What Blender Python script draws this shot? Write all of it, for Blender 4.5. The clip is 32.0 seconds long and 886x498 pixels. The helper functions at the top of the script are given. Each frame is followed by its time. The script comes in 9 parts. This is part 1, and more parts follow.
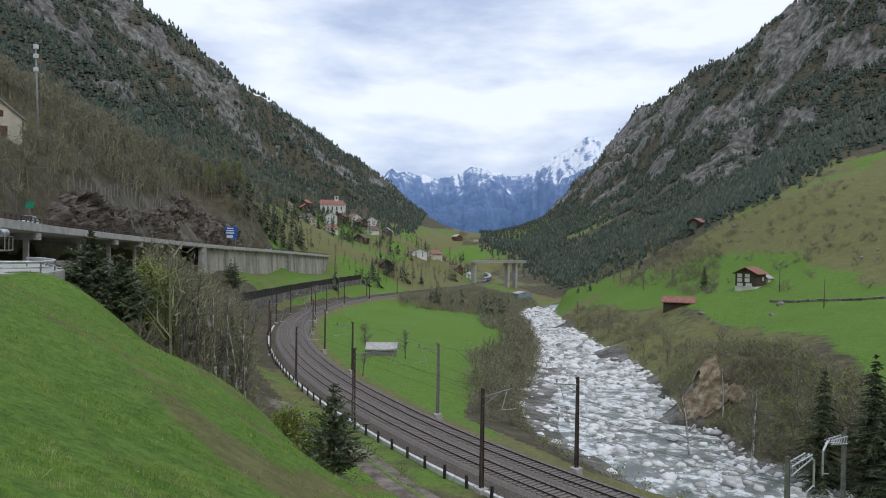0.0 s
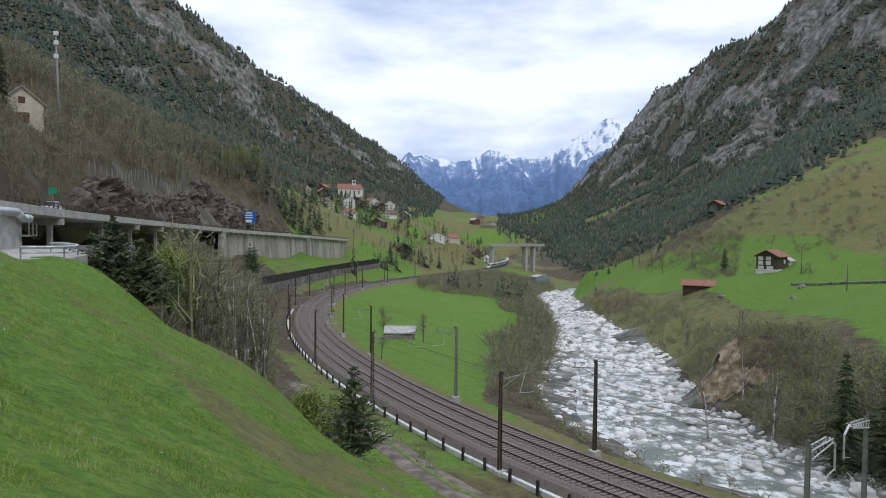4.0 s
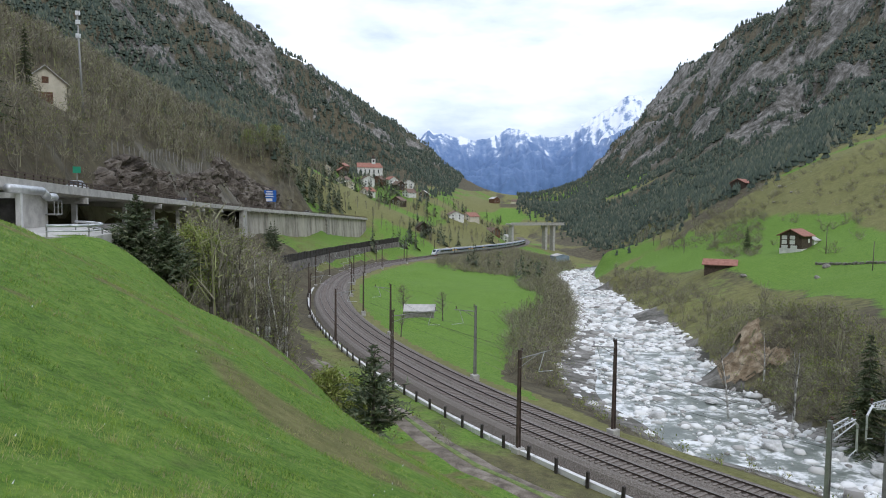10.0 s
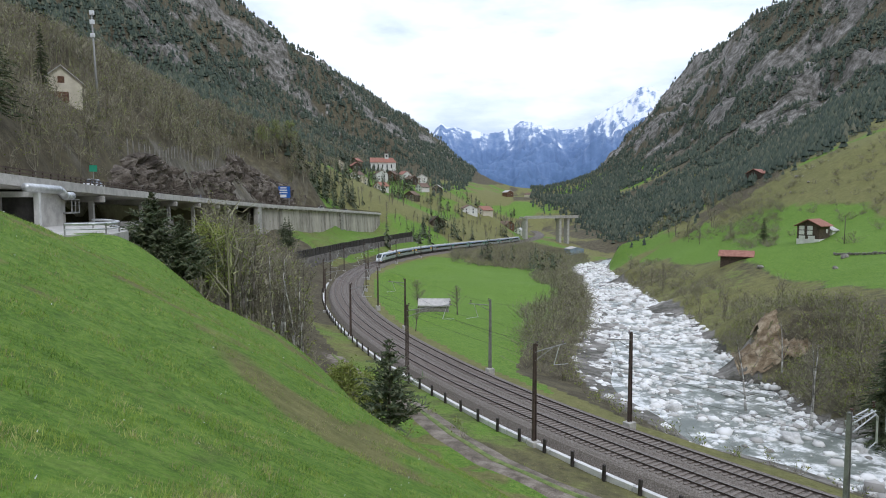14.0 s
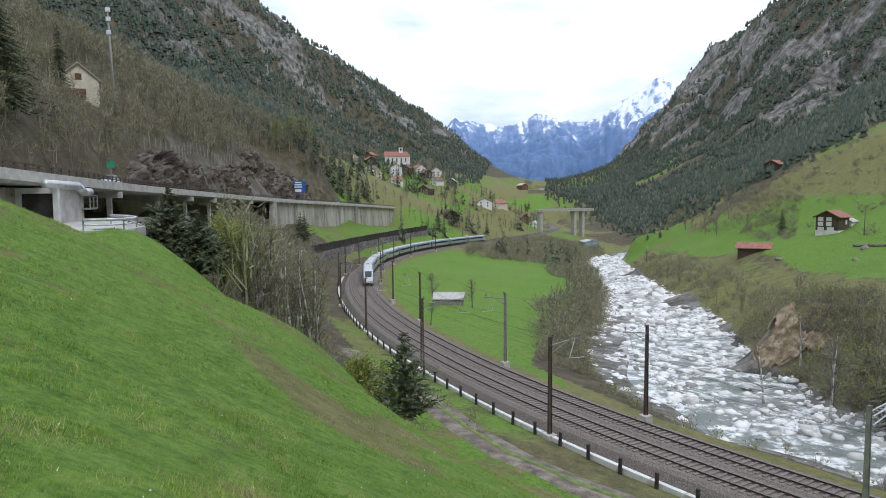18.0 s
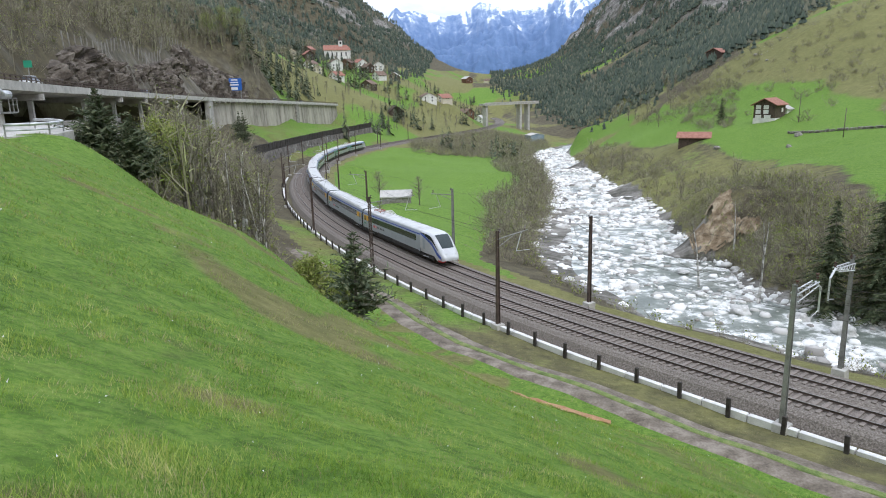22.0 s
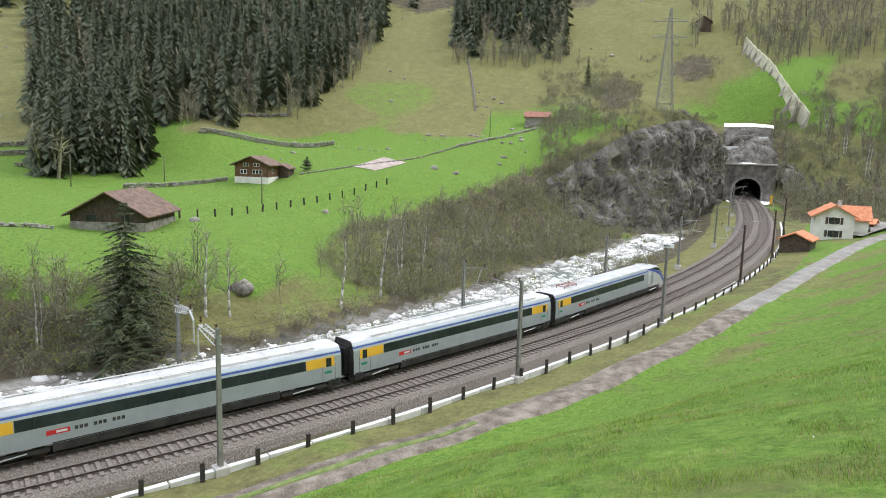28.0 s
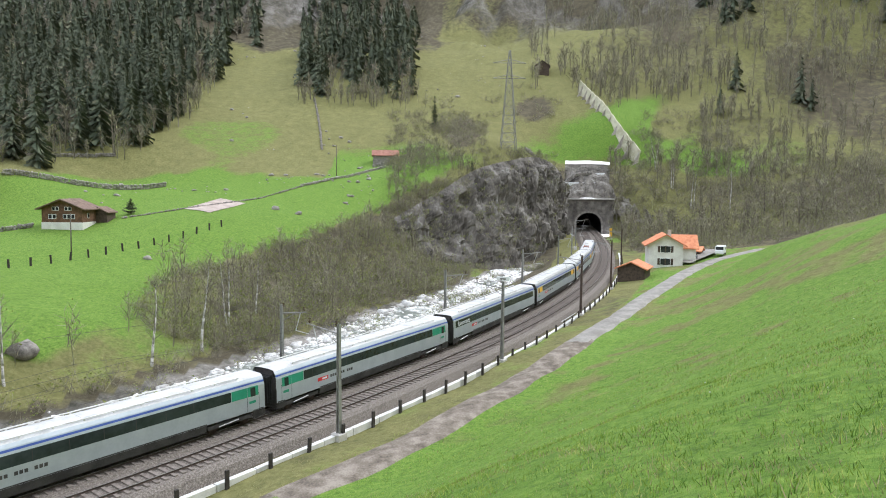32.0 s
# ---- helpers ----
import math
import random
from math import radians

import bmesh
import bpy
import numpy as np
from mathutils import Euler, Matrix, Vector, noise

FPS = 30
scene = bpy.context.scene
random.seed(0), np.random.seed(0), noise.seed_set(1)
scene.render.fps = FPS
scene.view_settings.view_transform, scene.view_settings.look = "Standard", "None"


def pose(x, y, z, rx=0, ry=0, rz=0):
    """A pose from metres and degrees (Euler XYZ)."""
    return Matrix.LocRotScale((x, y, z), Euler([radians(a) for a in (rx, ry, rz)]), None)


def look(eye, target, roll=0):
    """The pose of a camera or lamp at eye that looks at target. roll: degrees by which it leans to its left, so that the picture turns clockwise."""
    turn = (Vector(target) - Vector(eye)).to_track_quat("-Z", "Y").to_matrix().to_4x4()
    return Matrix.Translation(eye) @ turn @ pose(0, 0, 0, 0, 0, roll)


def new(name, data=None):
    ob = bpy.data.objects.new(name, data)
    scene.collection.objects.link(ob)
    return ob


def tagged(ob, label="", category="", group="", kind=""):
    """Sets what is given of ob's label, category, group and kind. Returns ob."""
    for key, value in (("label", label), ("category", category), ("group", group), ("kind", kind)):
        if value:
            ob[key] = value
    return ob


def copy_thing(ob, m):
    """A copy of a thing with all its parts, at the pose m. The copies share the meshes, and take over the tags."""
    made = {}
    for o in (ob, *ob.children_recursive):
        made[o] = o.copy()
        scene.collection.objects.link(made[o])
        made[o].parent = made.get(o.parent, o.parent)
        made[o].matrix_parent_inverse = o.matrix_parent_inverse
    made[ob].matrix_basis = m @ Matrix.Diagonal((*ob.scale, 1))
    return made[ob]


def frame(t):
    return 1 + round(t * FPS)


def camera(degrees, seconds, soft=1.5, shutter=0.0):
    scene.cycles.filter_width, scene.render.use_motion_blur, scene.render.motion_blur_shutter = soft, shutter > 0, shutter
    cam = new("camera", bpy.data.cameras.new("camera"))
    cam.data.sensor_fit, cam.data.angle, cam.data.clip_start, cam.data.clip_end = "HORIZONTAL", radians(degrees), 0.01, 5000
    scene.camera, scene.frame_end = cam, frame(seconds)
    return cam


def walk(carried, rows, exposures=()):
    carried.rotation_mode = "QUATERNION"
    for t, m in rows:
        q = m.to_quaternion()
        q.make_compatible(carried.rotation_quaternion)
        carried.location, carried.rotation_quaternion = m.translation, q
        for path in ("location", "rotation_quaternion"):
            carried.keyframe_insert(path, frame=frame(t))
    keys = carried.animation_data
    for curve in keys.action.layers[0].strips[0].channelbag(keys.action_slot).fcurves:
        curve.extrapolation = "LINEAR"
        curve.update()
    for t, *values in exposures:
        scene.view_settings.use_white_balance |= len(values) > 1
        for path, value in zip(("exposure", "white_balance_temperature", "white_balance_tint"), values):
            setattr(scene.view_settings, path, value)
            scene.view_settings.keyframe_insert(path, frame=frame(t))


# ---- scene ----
cam = camera(65.42, 32.0, soft=1.0)

# eye in metres; yaw, pitch and roll in degrees
EYE = (0.0, 0.0, 20.0)
PATH = [
    (0.0, pose(*EYE, 89.46, -0.85, 0.04)),
    (0.5, pose(*EYE, 89.11, -1.06, 0.14)),
    (1.0, pose(*EYE, 88.95, -1.03, 0.22)),
    (1.5, pose(*EYE, 88.73, -0.88, 0.42)),
    (2.0, pose(*EYE, 88.69, -0.94, 0.68)),
    (2.5, pose(*EYE, 88.72, -0.54, 0.93)),
    (3.0, pose(*EYE, 88.64, -0.37, 1.12)),
    (3.5, pose(*EYE, 88.35, -0.45, 1.29)),
    (5.5, pose(*EYE, 87.47, -0.94, 2.22)),
    (6.0, pose(*EYE, 87.19, -0.89, 2.46)),
    (6.5, pose(*EYE, 86.91, -0.92, 2.70)),
    (7.0, pose(*EYE, 86.81, -0.88, 2.94)),
    (7.5, pose(*EYE, 86.74, -0.79, 3.13)),
    (8.0, pose(*EYE, 86.75, -0.74, 3.36)),
    (8.5, pose(*EYE, 86.76, -0.70, 3.34)),
    (9.0, pose(*EYE, 86.66, -0.91, 3.16)),
    (9.5, pose(*EYE, 86.45, -0.90, 3.17)),
    (10.0, pose(*EYE, 86.31, -0.61, 3.11)),
    (10.5, pose(*EYE, 86.13, -0.35, 3.22)),
    (11.0, pose(*EYE, 85.96, -0.09, 3.23)),
    (11.5, pose(*EYE, 85.78, -0.17, 3.23)),
    (12.0, pose(*EYE, 85.64, -0.04, 3.33)),
    (12.5, pose(*EYE, 85.68, 0.13, 3.51)),
    (13.0, pose(*EYE, 85.65, -0.11, 3.52)),
    (13.5, pose(*EYE, 85.68, -0.14, 3.86)),
    (14.0, pose(*EYE, 85.82, 0.06, 4.22)),
    (14.5, pose(*EYE, 85.80, -0.16, 4.49)),
    (15.0, pose(*EYE, 85.83, -0.74, 4.87)),
    (15.5, pose(*EYE, 85.60, -0.73, 5.80)),
    (17.5, pose(*EYE, 85.30, 0.32, 5.36)),
    (18.0, pose(*EYE, 85.29, 0.45, 5.41)),
    (18.5, pose(*EYE, 83.97, 0.35, 5.50)),
    (19.0, pose(*EYE, 82.88, 0.26, 5.42)),
    (19.5, pose(*EYE, 81.82, 0.30, 5.23)),
    (20.0, pose(*EYE, 80.72, 0.63, 4.88)),
    (20.5, pose(*EYE, 79.66, 0.86, 4.31)),
    (21.0, pose(*EYE, 78.10, 0.96, 3.32)),
    (21.5, pose(*EYE, 77.28, 1.26, 1.92)),
    (22.0, pose(*EYE, 76.69, 1.54, 0.82)),
    (22.5, pose(*EYE, 76.25, 1.50, -0.64)),
    (23.0, pose(*EYE, 76.18, 1.33, -1.85)),
    (23.5, pose(*EYE, 76.07, 1.16, -2.92)),
    (24.0, pose(*EYE, 75.58, 0.21, -12.60)),
    (24.5, pose(*EYE, 74.82, -1.45, -27.16)),
    (25.0, pose(*EYE, 73.65, -0.93, -36.49)),
    (25.5, pose(*EYE, 72.90, -0.07, -43.67)),
    (26.0, pose(*EYE, 72.60, 0.05, -50.29)),
    (26.5, pose(*EYE, 74.54, -0.22, -57.92)),
    (28.5, pose(*EYE, 83.20, -1.88, -84.96)),
    (29.0, pose(*EYE, 84.18, -2.08, -87.35)),
    (29.5, pose(*EYE, 84.93, -2.00, -88.84)),
    (30.0, pose(*EYE, 85.58, -1.54, -89.78)),
    (30.5, pose(0.55, -0.28, 19.85, 85.84, -1.37, -90.65)),
    (31.0, pose(1.87, -0.96, 19.44, 84.81, -1.05, -91.19)),
    (31.5, pose(3.16, -1.71, 19.10, 84.53, -0.80, -92.55)),
    (32.0, pose(6.40, -3.30, 18.95, 85.30, -0.60, -91.80)),
]
walk(cam, PATH, [(0.0, -0.42, 5900, 10), (3.0, -0.33, 5900, 10), (6.0, -0.22, 5900, 10), (9.0, -0.1, 5900, 10), (19.0, 0.08, 5900, 10), (22.0, 0.38, 5950, 10),
                 (23.6, 0.40, 6050, 10), (25.0, 0.38, 6100, 10), (26.0, 0.62, 6250, 10), (30.0, 0.72, 6200, 10), (32.0, 0.76, 6150, 10)])

# ---- light: bright overcast with a soft sun from behind the camera's right shoulder ----
SUN_EL, SUN_AZ = 48.0, 150.0          # elevation; azimuth clockwise from +y
world = bpy.data.worlds.new("overcast_sky")
scene.world = world
world.use_nodes = True
wn, wl = world.node_tree.nodes, world.node_tree.links
wn.clear()
w_out = wn.new("ShaderNodeOutputWorld")
w_bg = wn.new("ShaderNodeBackground")
w_sky = wn.new("ShaderNodeTexSky")
w_sky.sky_type, w_sky.sun_disc = "NISHITA", False
w_sky.sun_elevation, w_sky.sun_rotation = radians(SUN_EL), radians(SUN_AZ)
w_sky.air_density, w_sky.dust_density, w_sky.ozone_density = 1.0, 2.0, 1.0
w_co = wn.new("ShaderNodeTexCoord")
w_map = wn.new("ShaderNodeMapping")
w_map.inputs["Scale"].default_value = (1.0, 1.0, 3.2)
w_noise = wn.new("ShaderNodeTexNoise")
w_noise.inputs["Scale"].default_value = 2.6
w_noise.inputs["Detail"].default_value = 7.0
w_noise.inputs["Roughness"].default_value = 0.55
w_ramp = wn.new("ShaderNodeValToRGB")
w_ramp.color_ramp.elements[0].position, w_ramp.color_ramp.elements[0].color = 0.38, (7.8, 8.7, 10.8, 1)
w_ramp.color_ramp.elements[1].position, w_ramp.color_ramp.elements[1].color = 0.56, (14.2, 14.3, 14.5, 1)
w_mix = wn.new("ShaderNodeMix")
w_mix.data_type = "RGBA"
w_mix.inputs["Factor"].default_value = 0.88
w_bg.inputs["Strength"].default_value = 0.1
wl.new(w_co.outputs["Generated"], w_map.inputs["Vector"])
wl.new(w_map.outputs["Vector"], w_noise.inputs["Vector"])
wl.new(w_noise.outputs["Fac"], w_ramp.inputs["Fac"])
wl.new(w_sky.outputs["Color"], w_mix.inputs["A"])
wl.new(w_ramp.outputs["Color"], w_mix.inputs["B"])
wl.new(w_mix.outputs["Result"], w_bg.inputs["Color"])
wl.new(w_bg.outputs["Background"], w_out.inputs["Surface"])

sun = new("sun", bpy.data.lights.new("sun", "SUN"))
sun.data.energy, sun.data.angle, sun.data.color = 0.8, radians(12), (1.0, 0.95, 0.88)
sun.matrix_world = look((0, 0, 0), (-math.sin(radians(SUN_AZ)) * math.cos(radians(SUN_EL)),
                                    -math.cos(radians(SUN_AZ)) * math.cos(radians(SUN_EL)), -math.sin(radians(SUN_EL))))
scene.view_settings.exposure = 0.0

# ---- materials ----
def ramp_node(nt, stops):
    r = nt.nodes.new("ShaderNodeValToRGB")
    e = r.color_ramp.elements
    while len(e) < len(stops):
        e.new(0.5)
    for el, (p, c) in zip(e, stops):
        el.position, el.color = p, (*c, 1)
    return r


def surface(name, stops, scale=2.0, rough=0.8, metal=0.0, bump=0.2, fine=8.0, spread=0.0, bump_dist=0.05, spec=0.5, stretch=1.0):
    """A two-scale noise material: coarse colour stops, fine grain and relief. spread: change from object to object."""
    m = bpy.data.materials.new(name)
    m.use_nodes = True
    nt = m.node_tree
    b = nt.nodes["Principled BSDF"]
    b.inputs["Roughness"].default_value, b.inputs["Metallic"].default_value = rough, metal
    b.inputs["Specular IOR Level"].default_value = spec
    co = nt.nodes.new("ShaderNodeTexCoord")
    n1 = nt.nodes.new("ShaderNodeTexNoise")
    n1.inputs["Scale"].default_value, n1.inputs["Detail"].default_value = scale, 5
    n2 = nt.nodes.new("ShaderNodeTexNoise")
    n2.inputs["Scale"].default_value, n2.inputs["Detail"].default_value = scale * fine, 3
    mixf = nt.nodes.new("ShaderNodeMath")
    mixf.operation = "MULTIPLY_ADD"
    mixf.inputs[1].default_value = 0.35
    mp = nt.nodes.new("ShaderNodeMapping")
    mp.inputs["Scale"].default_value = (1.0, 1.0, stretch)
    nt.links.new(co.outputs["Object"], mp.inputs["Vector"])
    nt.links.new(mp.outputs["Vector"], n1.inputs["Vector"])
    nt.links.new(mp.outputs["Vector"], n2.inputs["Vector"])
    sub = nt.nodes.new("ShaderNodeMath")
    sub.operation = "SUBTRACT"
    sub.inputs[1].default_value = 0.5
    nt.links.new(n2.outputs["Fac"], sub.inputs[0])
    nt.links.new(sub.outputs[0], mixf.inputs[0])
    nt.links.new(n1.outputs["Fac"], mixf.inputs[2])
    fac = mixf.outputs[0]
    if spread:
        oi = nt.nodes.new("ShaderNodeObjectInfo")
        ad = nt.nodes.new("ShaderNodeMath")
        ad.operation = "MULTIPLY_ADD"
        ad.inputs[1].default_value = spread
        nt.links.new(oi.outputs["Random"], ad.inputs[0])
        nt.links.new(fac, ad.inputs[2])
        fac = ad.outputs[0]
    r = ramp_node(nt, stops)
    nt.links.new(fac, r.inputs["Fac"])
    nt.links.new(r.outputs["Color"], b.inputs["Base Color"])
    if bump:
        bp = nt.nodes.new("ShaderNodeBump")
        bp.inputs["Strength"].default_value, bp.inputs["Distance"].default_value = bump, bump_dist
        nt.links.new(mixf.outputs[0], bp.inputs["Height"])
        nt.links.new(bp.outputs["Normal"], b.inputs["Normal"])
    return m


def leafy(name, stops, rough=0.75):
    """Foliage: every clump (mesh island) takes its own tone."""
    m = bpy.data.materials.new(name)
    m.use_nodes = True
    nt = m.node_tree
    b = nt.nodes["Principled BSDF"]
    b.inputs["Roughness"].default_value = rough
    b.inputs["Specular IOR Level"].default_value = 0.25
    g = nt.nodes.new("ShaderNodeNewGeometry")
    r = ramp_node(nt, stops)
    nt.links.new(g.outputs["Random Per Island"], r.inputs["Fac"])
    nt.links.new(r.outputs["Color"], b.inputs["Base Color"])
    return m


def sward(name, stops, rough=0.8):
    """Grass blades: patches of the meadow and the single blade both vary the tone."""
    m = leafy(name, stops, rough)
    nt = m.node_tree
    g = [n for n in nt.nodes if n.bl_idname == "ShaderNodeNewGeometry"][0]
    r = [n for n in nt.nodes if n.bl_idname == "ShaderNodeValToRGB"][0]
    co = nt.nodes.new("ShaderNodeTexCoord")
    n = nt.nodes.new("ShaderNodeTexNoise")
    n.inputs["Scale"].default_value, n.inputs["Detail"].default_value, n.inputs["Roughness"].default_value = 0.8, 5, 0.65
    nt.links.new(co.outputs["Object"], n.inputs["Vector"])
    a = nt.nodes.new("ShaderNodeMath")
    a.operation = "MULTIPLY_ADD"
    a.inputs[1].default_value = 1.9
    a.inputs[2].default_value = -0.62
    nt.links.new(n.outputs["Fac"], a.inputs[0])
    b = nt.nodes.new("ShaderNodeMath")
    b.operation = "MULTIPLY_ADD"
    b.inputs[1].default_value = 0.38
    nt.links.new(g.outputs["Random Per Island"], b.inputs[0])
    nt.links.new(a.outputs[0], b.inputs[2])
    nt.links.new(b.outputs[0], r.inputs["Fac"])
    return m


def two(a, b, lo=0.35, hi=0.65):
    return [(lo, a), (hi, b)]


M = {
    "ballast": surface("ballast", [(0.3, (0.095, 0.08, 0.067)), (0.5, (0.175, 0.15, 0.128)), (0.7, (0.30, 0.265, 0.232))], 9, 0.95, bump=0.8, fine=3),
    "sleeper": surface("sleeper_wood", two((0.15, 0.125, 0.108), (0.235, 0.20, 0.175)), 3, 0.9, spread=0.2),
    "rail": surface("rail_steel", two((0.045, 0.032, 0.026), (0.085, 0.06, 0.047)), 4, 0.65, 0.3, bump=0.05),
    "rail_top": surface("rail_head", two((0.24, 0.225, 0.21), (0.34, 0.32, 0.30)), 4, 0.42, 0.8, bump=0.0),
    "concrete": surface("concrete", two((0.38, 0.36, 0.33), (0.55, 0.53, 0.49)), 0.8, 0.9, bump=0.3),
    "pale_concrete": surface("pale_concrete", two((0.55, 0.54, 0.52), (0.74, 0.73, 0.70)), 1.2, 0.85, bump=0.3, spread=0.1),
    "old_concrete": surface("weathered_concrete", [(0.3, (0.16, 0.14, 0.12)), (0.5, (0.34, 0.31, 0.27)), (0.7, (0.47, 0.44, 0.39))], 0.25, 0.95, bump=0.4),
    "dark_wood": surface("dark_timber", two((0.035, 0.025, 0.02), (0.10, 0.07, 0.05)), 2, 0.85, spread=0.1),
    "post_wood": surface("tarred_post", two((0.02, 0.017, 0.015), (0.05, 0.042, 0.036)), 3, 0.8, spread=0.1),
    "brown_wood": surface("brown_timber", two((0.10, 0.05, 0.03), (0.20, 0.105, 0.06)), 2, 0.8),
    "grey_wood": surface("weathered_boards", two((0.22, 0.20, 0.18), (0.36, 0.34, 0.31)), 2, 0.9),
    "red_roof": surface("red_tiles", two((0.27, 0.12, 0.085), (0.40, 0.19, 0.14)), 1.2, 0.85, bump=0.4),
    "brown_roof": surface("brown_shingles", two((0.13, 0.085, 0.065), (0.25, 0.17, 0.13)), 1.2, 0.9, bump=0.4),
    "grey_roof": surface("grey_sheet_roof", two((0.42, 0.40, 0.38), (0.58, 0.55, 0.52)), 0.8, 0.6),
    "plaster": surface("white_plaster", two((0.68, 0.66, 0.62), (0.82, 0.81, 0.77)), 0.6, 0.9, bump=0.1),
    "cream": surface("cream_plaster", two((0.62, 0.56, 0.44), (0.74, 0.68, 0.55)), 0.6, 0.9, bump=0.1),
    "window": surface("dark_window", two((0.02, 0.022, 0.025), (0.05, 0.055, 0.06)), 0.5, 0.15, bump=0.0),
    "mast": surface("galvanised_mast", two((0.20, 0.195, 0.185), (0.33, 0.325, 0.31)), 1.5, 0.6, 0.3, bump=0.05, spread=0.15),
    "rust_mast": surface("rusty_mast", two((0.075, 0.055, 0.045), (0.14, 0.10, 0.08)), 1.5, 0.8, 0.2, bump=0.05),
    "bright_steel": surface("bright_steel", two((0.55, 0.56, 0.57), (0.72, 0.73, 0.74)), 2, 0.4, 0.5, bump=0.0),
    "insulator": surface("brown_insulator", two((0.05, 0.02, 0.015), (0.10, 0.04, 0.03)), 5, 0.25, bump=0.0),
    "wire": surface("copper_wire", two((0.06, 0.055, 0.05), (0.10, 0.09, 0.08)), 5, 0.6, 0.5, bump=0.0),
    "asphalt": surface("asphalt", two((0.21, 0.195, 0.175), (0.33, 0.31, 0.28)), 0.5, 0.9, bump=0.2),
    "dirt": surface("dirt_track", [(0.3, (0.10, 0.08, 0.06)), (0.5, (0.19, 0.158, 0.125)), (0.7, (0.30, 0.26, 0.215))], 0.9, 0.95, bump=0.5),
    "rock": surface("grey_rock", [(0.32, (0.05, 0.044, 0.036)), (0.5, (0.125, 0.112, 0.095)), (0.62, (0.19, 0.175, 0.15)), (0.74, (0.34, 0.325, 0.30))], 0.22, 0.95, bump=1.0, bump_dist=0.5, stretch=0.35),
    "boulder": surface("pale_granite", [(0.3, (0.34, 0.33, 0.31)), (0.5, (0.55, 0.54, 0.52)), (0.7, (0.74, 0.73, 0.71))], 0.6, 0.9, bump=0.5, spread=0.1),
    "wall_stone": surface("dry_stone", [(0.3, (0.11, 0.10, 0.088)), (0.5, (0.22, 0.20, 0.178)), (0.7, (0.36, 0.335, 0.30))], 1.0, 0.95, bump=0.6, spread=0.2),
    "bark": surface("grey_bark", two((0.10, 0.085, 0.07), (0.20, 0.175, 0.15)), 4, 0.9),
    "birch": surface("birch_bark", [(0.3, (0.10, 0.09, 0.08)), (0.42, (0.45, 0.43, 0.40)), (0.6, (0.62, 0.60, 0.57))], 3, 0.8),
    "spruce": leafy("spruce_needles", [(0.0, (0.045, 0.062, 0.032)), (0.6, (0.085, 0.105, 0.052)), (1.0, (0.15, 0.165, 0.085))]),
    "pine": leafy("pine_needles", [(0.0, (0.065, 0.085, 0.05)), (0.6, (0.12, 0.145, 0.08)), (1.0, (0.20, 0.20, 0.12))]),
    # mountain forest greens carry a little blue for distance haze
    "forest": leafy("hazed_conifers", [(0.0, (0.042, 0.060, 0.046)), (0.55, (0.066, 0.086, 0.060)), (0.88, (0.095, 0.108, 0.072)), (1.0, (0.15, 0.145, 0.10))]),
    "twigs": leafy("bare_twigs", [(0.0, (0.15, 0.135, 0.108)), (0.5, (0.26, 0.235, 0.175)), (0.85, (0.36, 0.33, 0.235)), (1.0, (0.36, 0.38, 0.17))]),
    "bud": leafy("budding_leaves", [(0.0, (0.17, 0.22, 0.05)), (0.6, (0.26, 0.31, 0.07)), (1.0, (0.34, 0.34, 0.11))]),
    "grass": sward("grass_blades", [(0.0, (0.075, 0.15, 0.016)), (0.25, (0.15, 0.265, 0.032)), (0.55, (0.275, 0.385, 0.06)), (0.8, (0.43, 0.47, 0.13)), (1.0, (0.56, 0.51, 0.25))]),
    "lush": sward("lush_blades", [(0.0, (0.055, 0.125, 0.014)), (0.6, (0.095, 0.19, 0.024)), (1.0, (0.15, 0.26, 0.045))]),
    "straw": sward("dry_grass", [(0.0, (0.21, 0.18, 0.085)), (0.5, (0.34, 0.30, 0.15)), (1.0, (0.50, 0.45, 0.27))]),
    "yellow": surface("yellow_paint", two((0.80, 0.44, 0.03), (0.88, 0.52, 0.05)), 1, 0.4, bump=0.0),
    "green_paint": surface("green_paint", two((0.02, 0.24, 0.14), (0.03, 0.30, 0.18)), 1, 0.4, bump=0.0),
    "silver": surface("silver_paint", two((0.43, 0.475, 0.51), (0.50, 0.545, 0.58)), 0.7, 0.36, 0.45, bump=0.0),
    "white_paint": surface("white_paint", two((0.76, 0.77, 0.78), (0.84, 0.85, 0.86)), 0.7, 0.4, bump=0.0),
    "nose_paint": surface("nose_paint", two((0.56, 0.57, 0.58), (0.66, 0.67, 0.68)), 0.7, 0.35, 0.1, bump=0.0),
    "roof_paint": surface("roof_paint", [(0.3, (0.46, 0.46, 0.46)), (0.6, (0.62, 0.62, 0.62))], 0.8, 0.5, bump=0.0),
    "blue_paint": surface("blue_paint", two((0.045, 0.085, 0.34), (0.06, 0.11, 0.42)), 0.7, 0.4, bump=0.0),
    "train_glass": surface("tinted_train_glass", two((0.012, 0.022, 0.022), (0.03, 0.045, 0.045)), 0.4, 0.12, bump=0.0),
    "underframe": surface("underframe_grey", two((0.035, 0.033, 0.032), (0.075, 0.07, 0.066)), 1.2, 0.8, 0.2, bump=0.1),
    "black": surface("black_rubber", two((0.012, 0.012, 0.012), (0.03, 0.03, 0.03)), 3, 0.8, bump=0.0),
    "red": surface("red_paint", two((0.55, 0.02, 0.02), (0.66, 0.035, 0.03)), 1, 0.4, bump=0.0),
    "sign_blue": surface("sign_blue", two((0.015, 0.10, 0.42), (0.025, 0.13, 0.5)), 1, 0.5, bump=0.0),
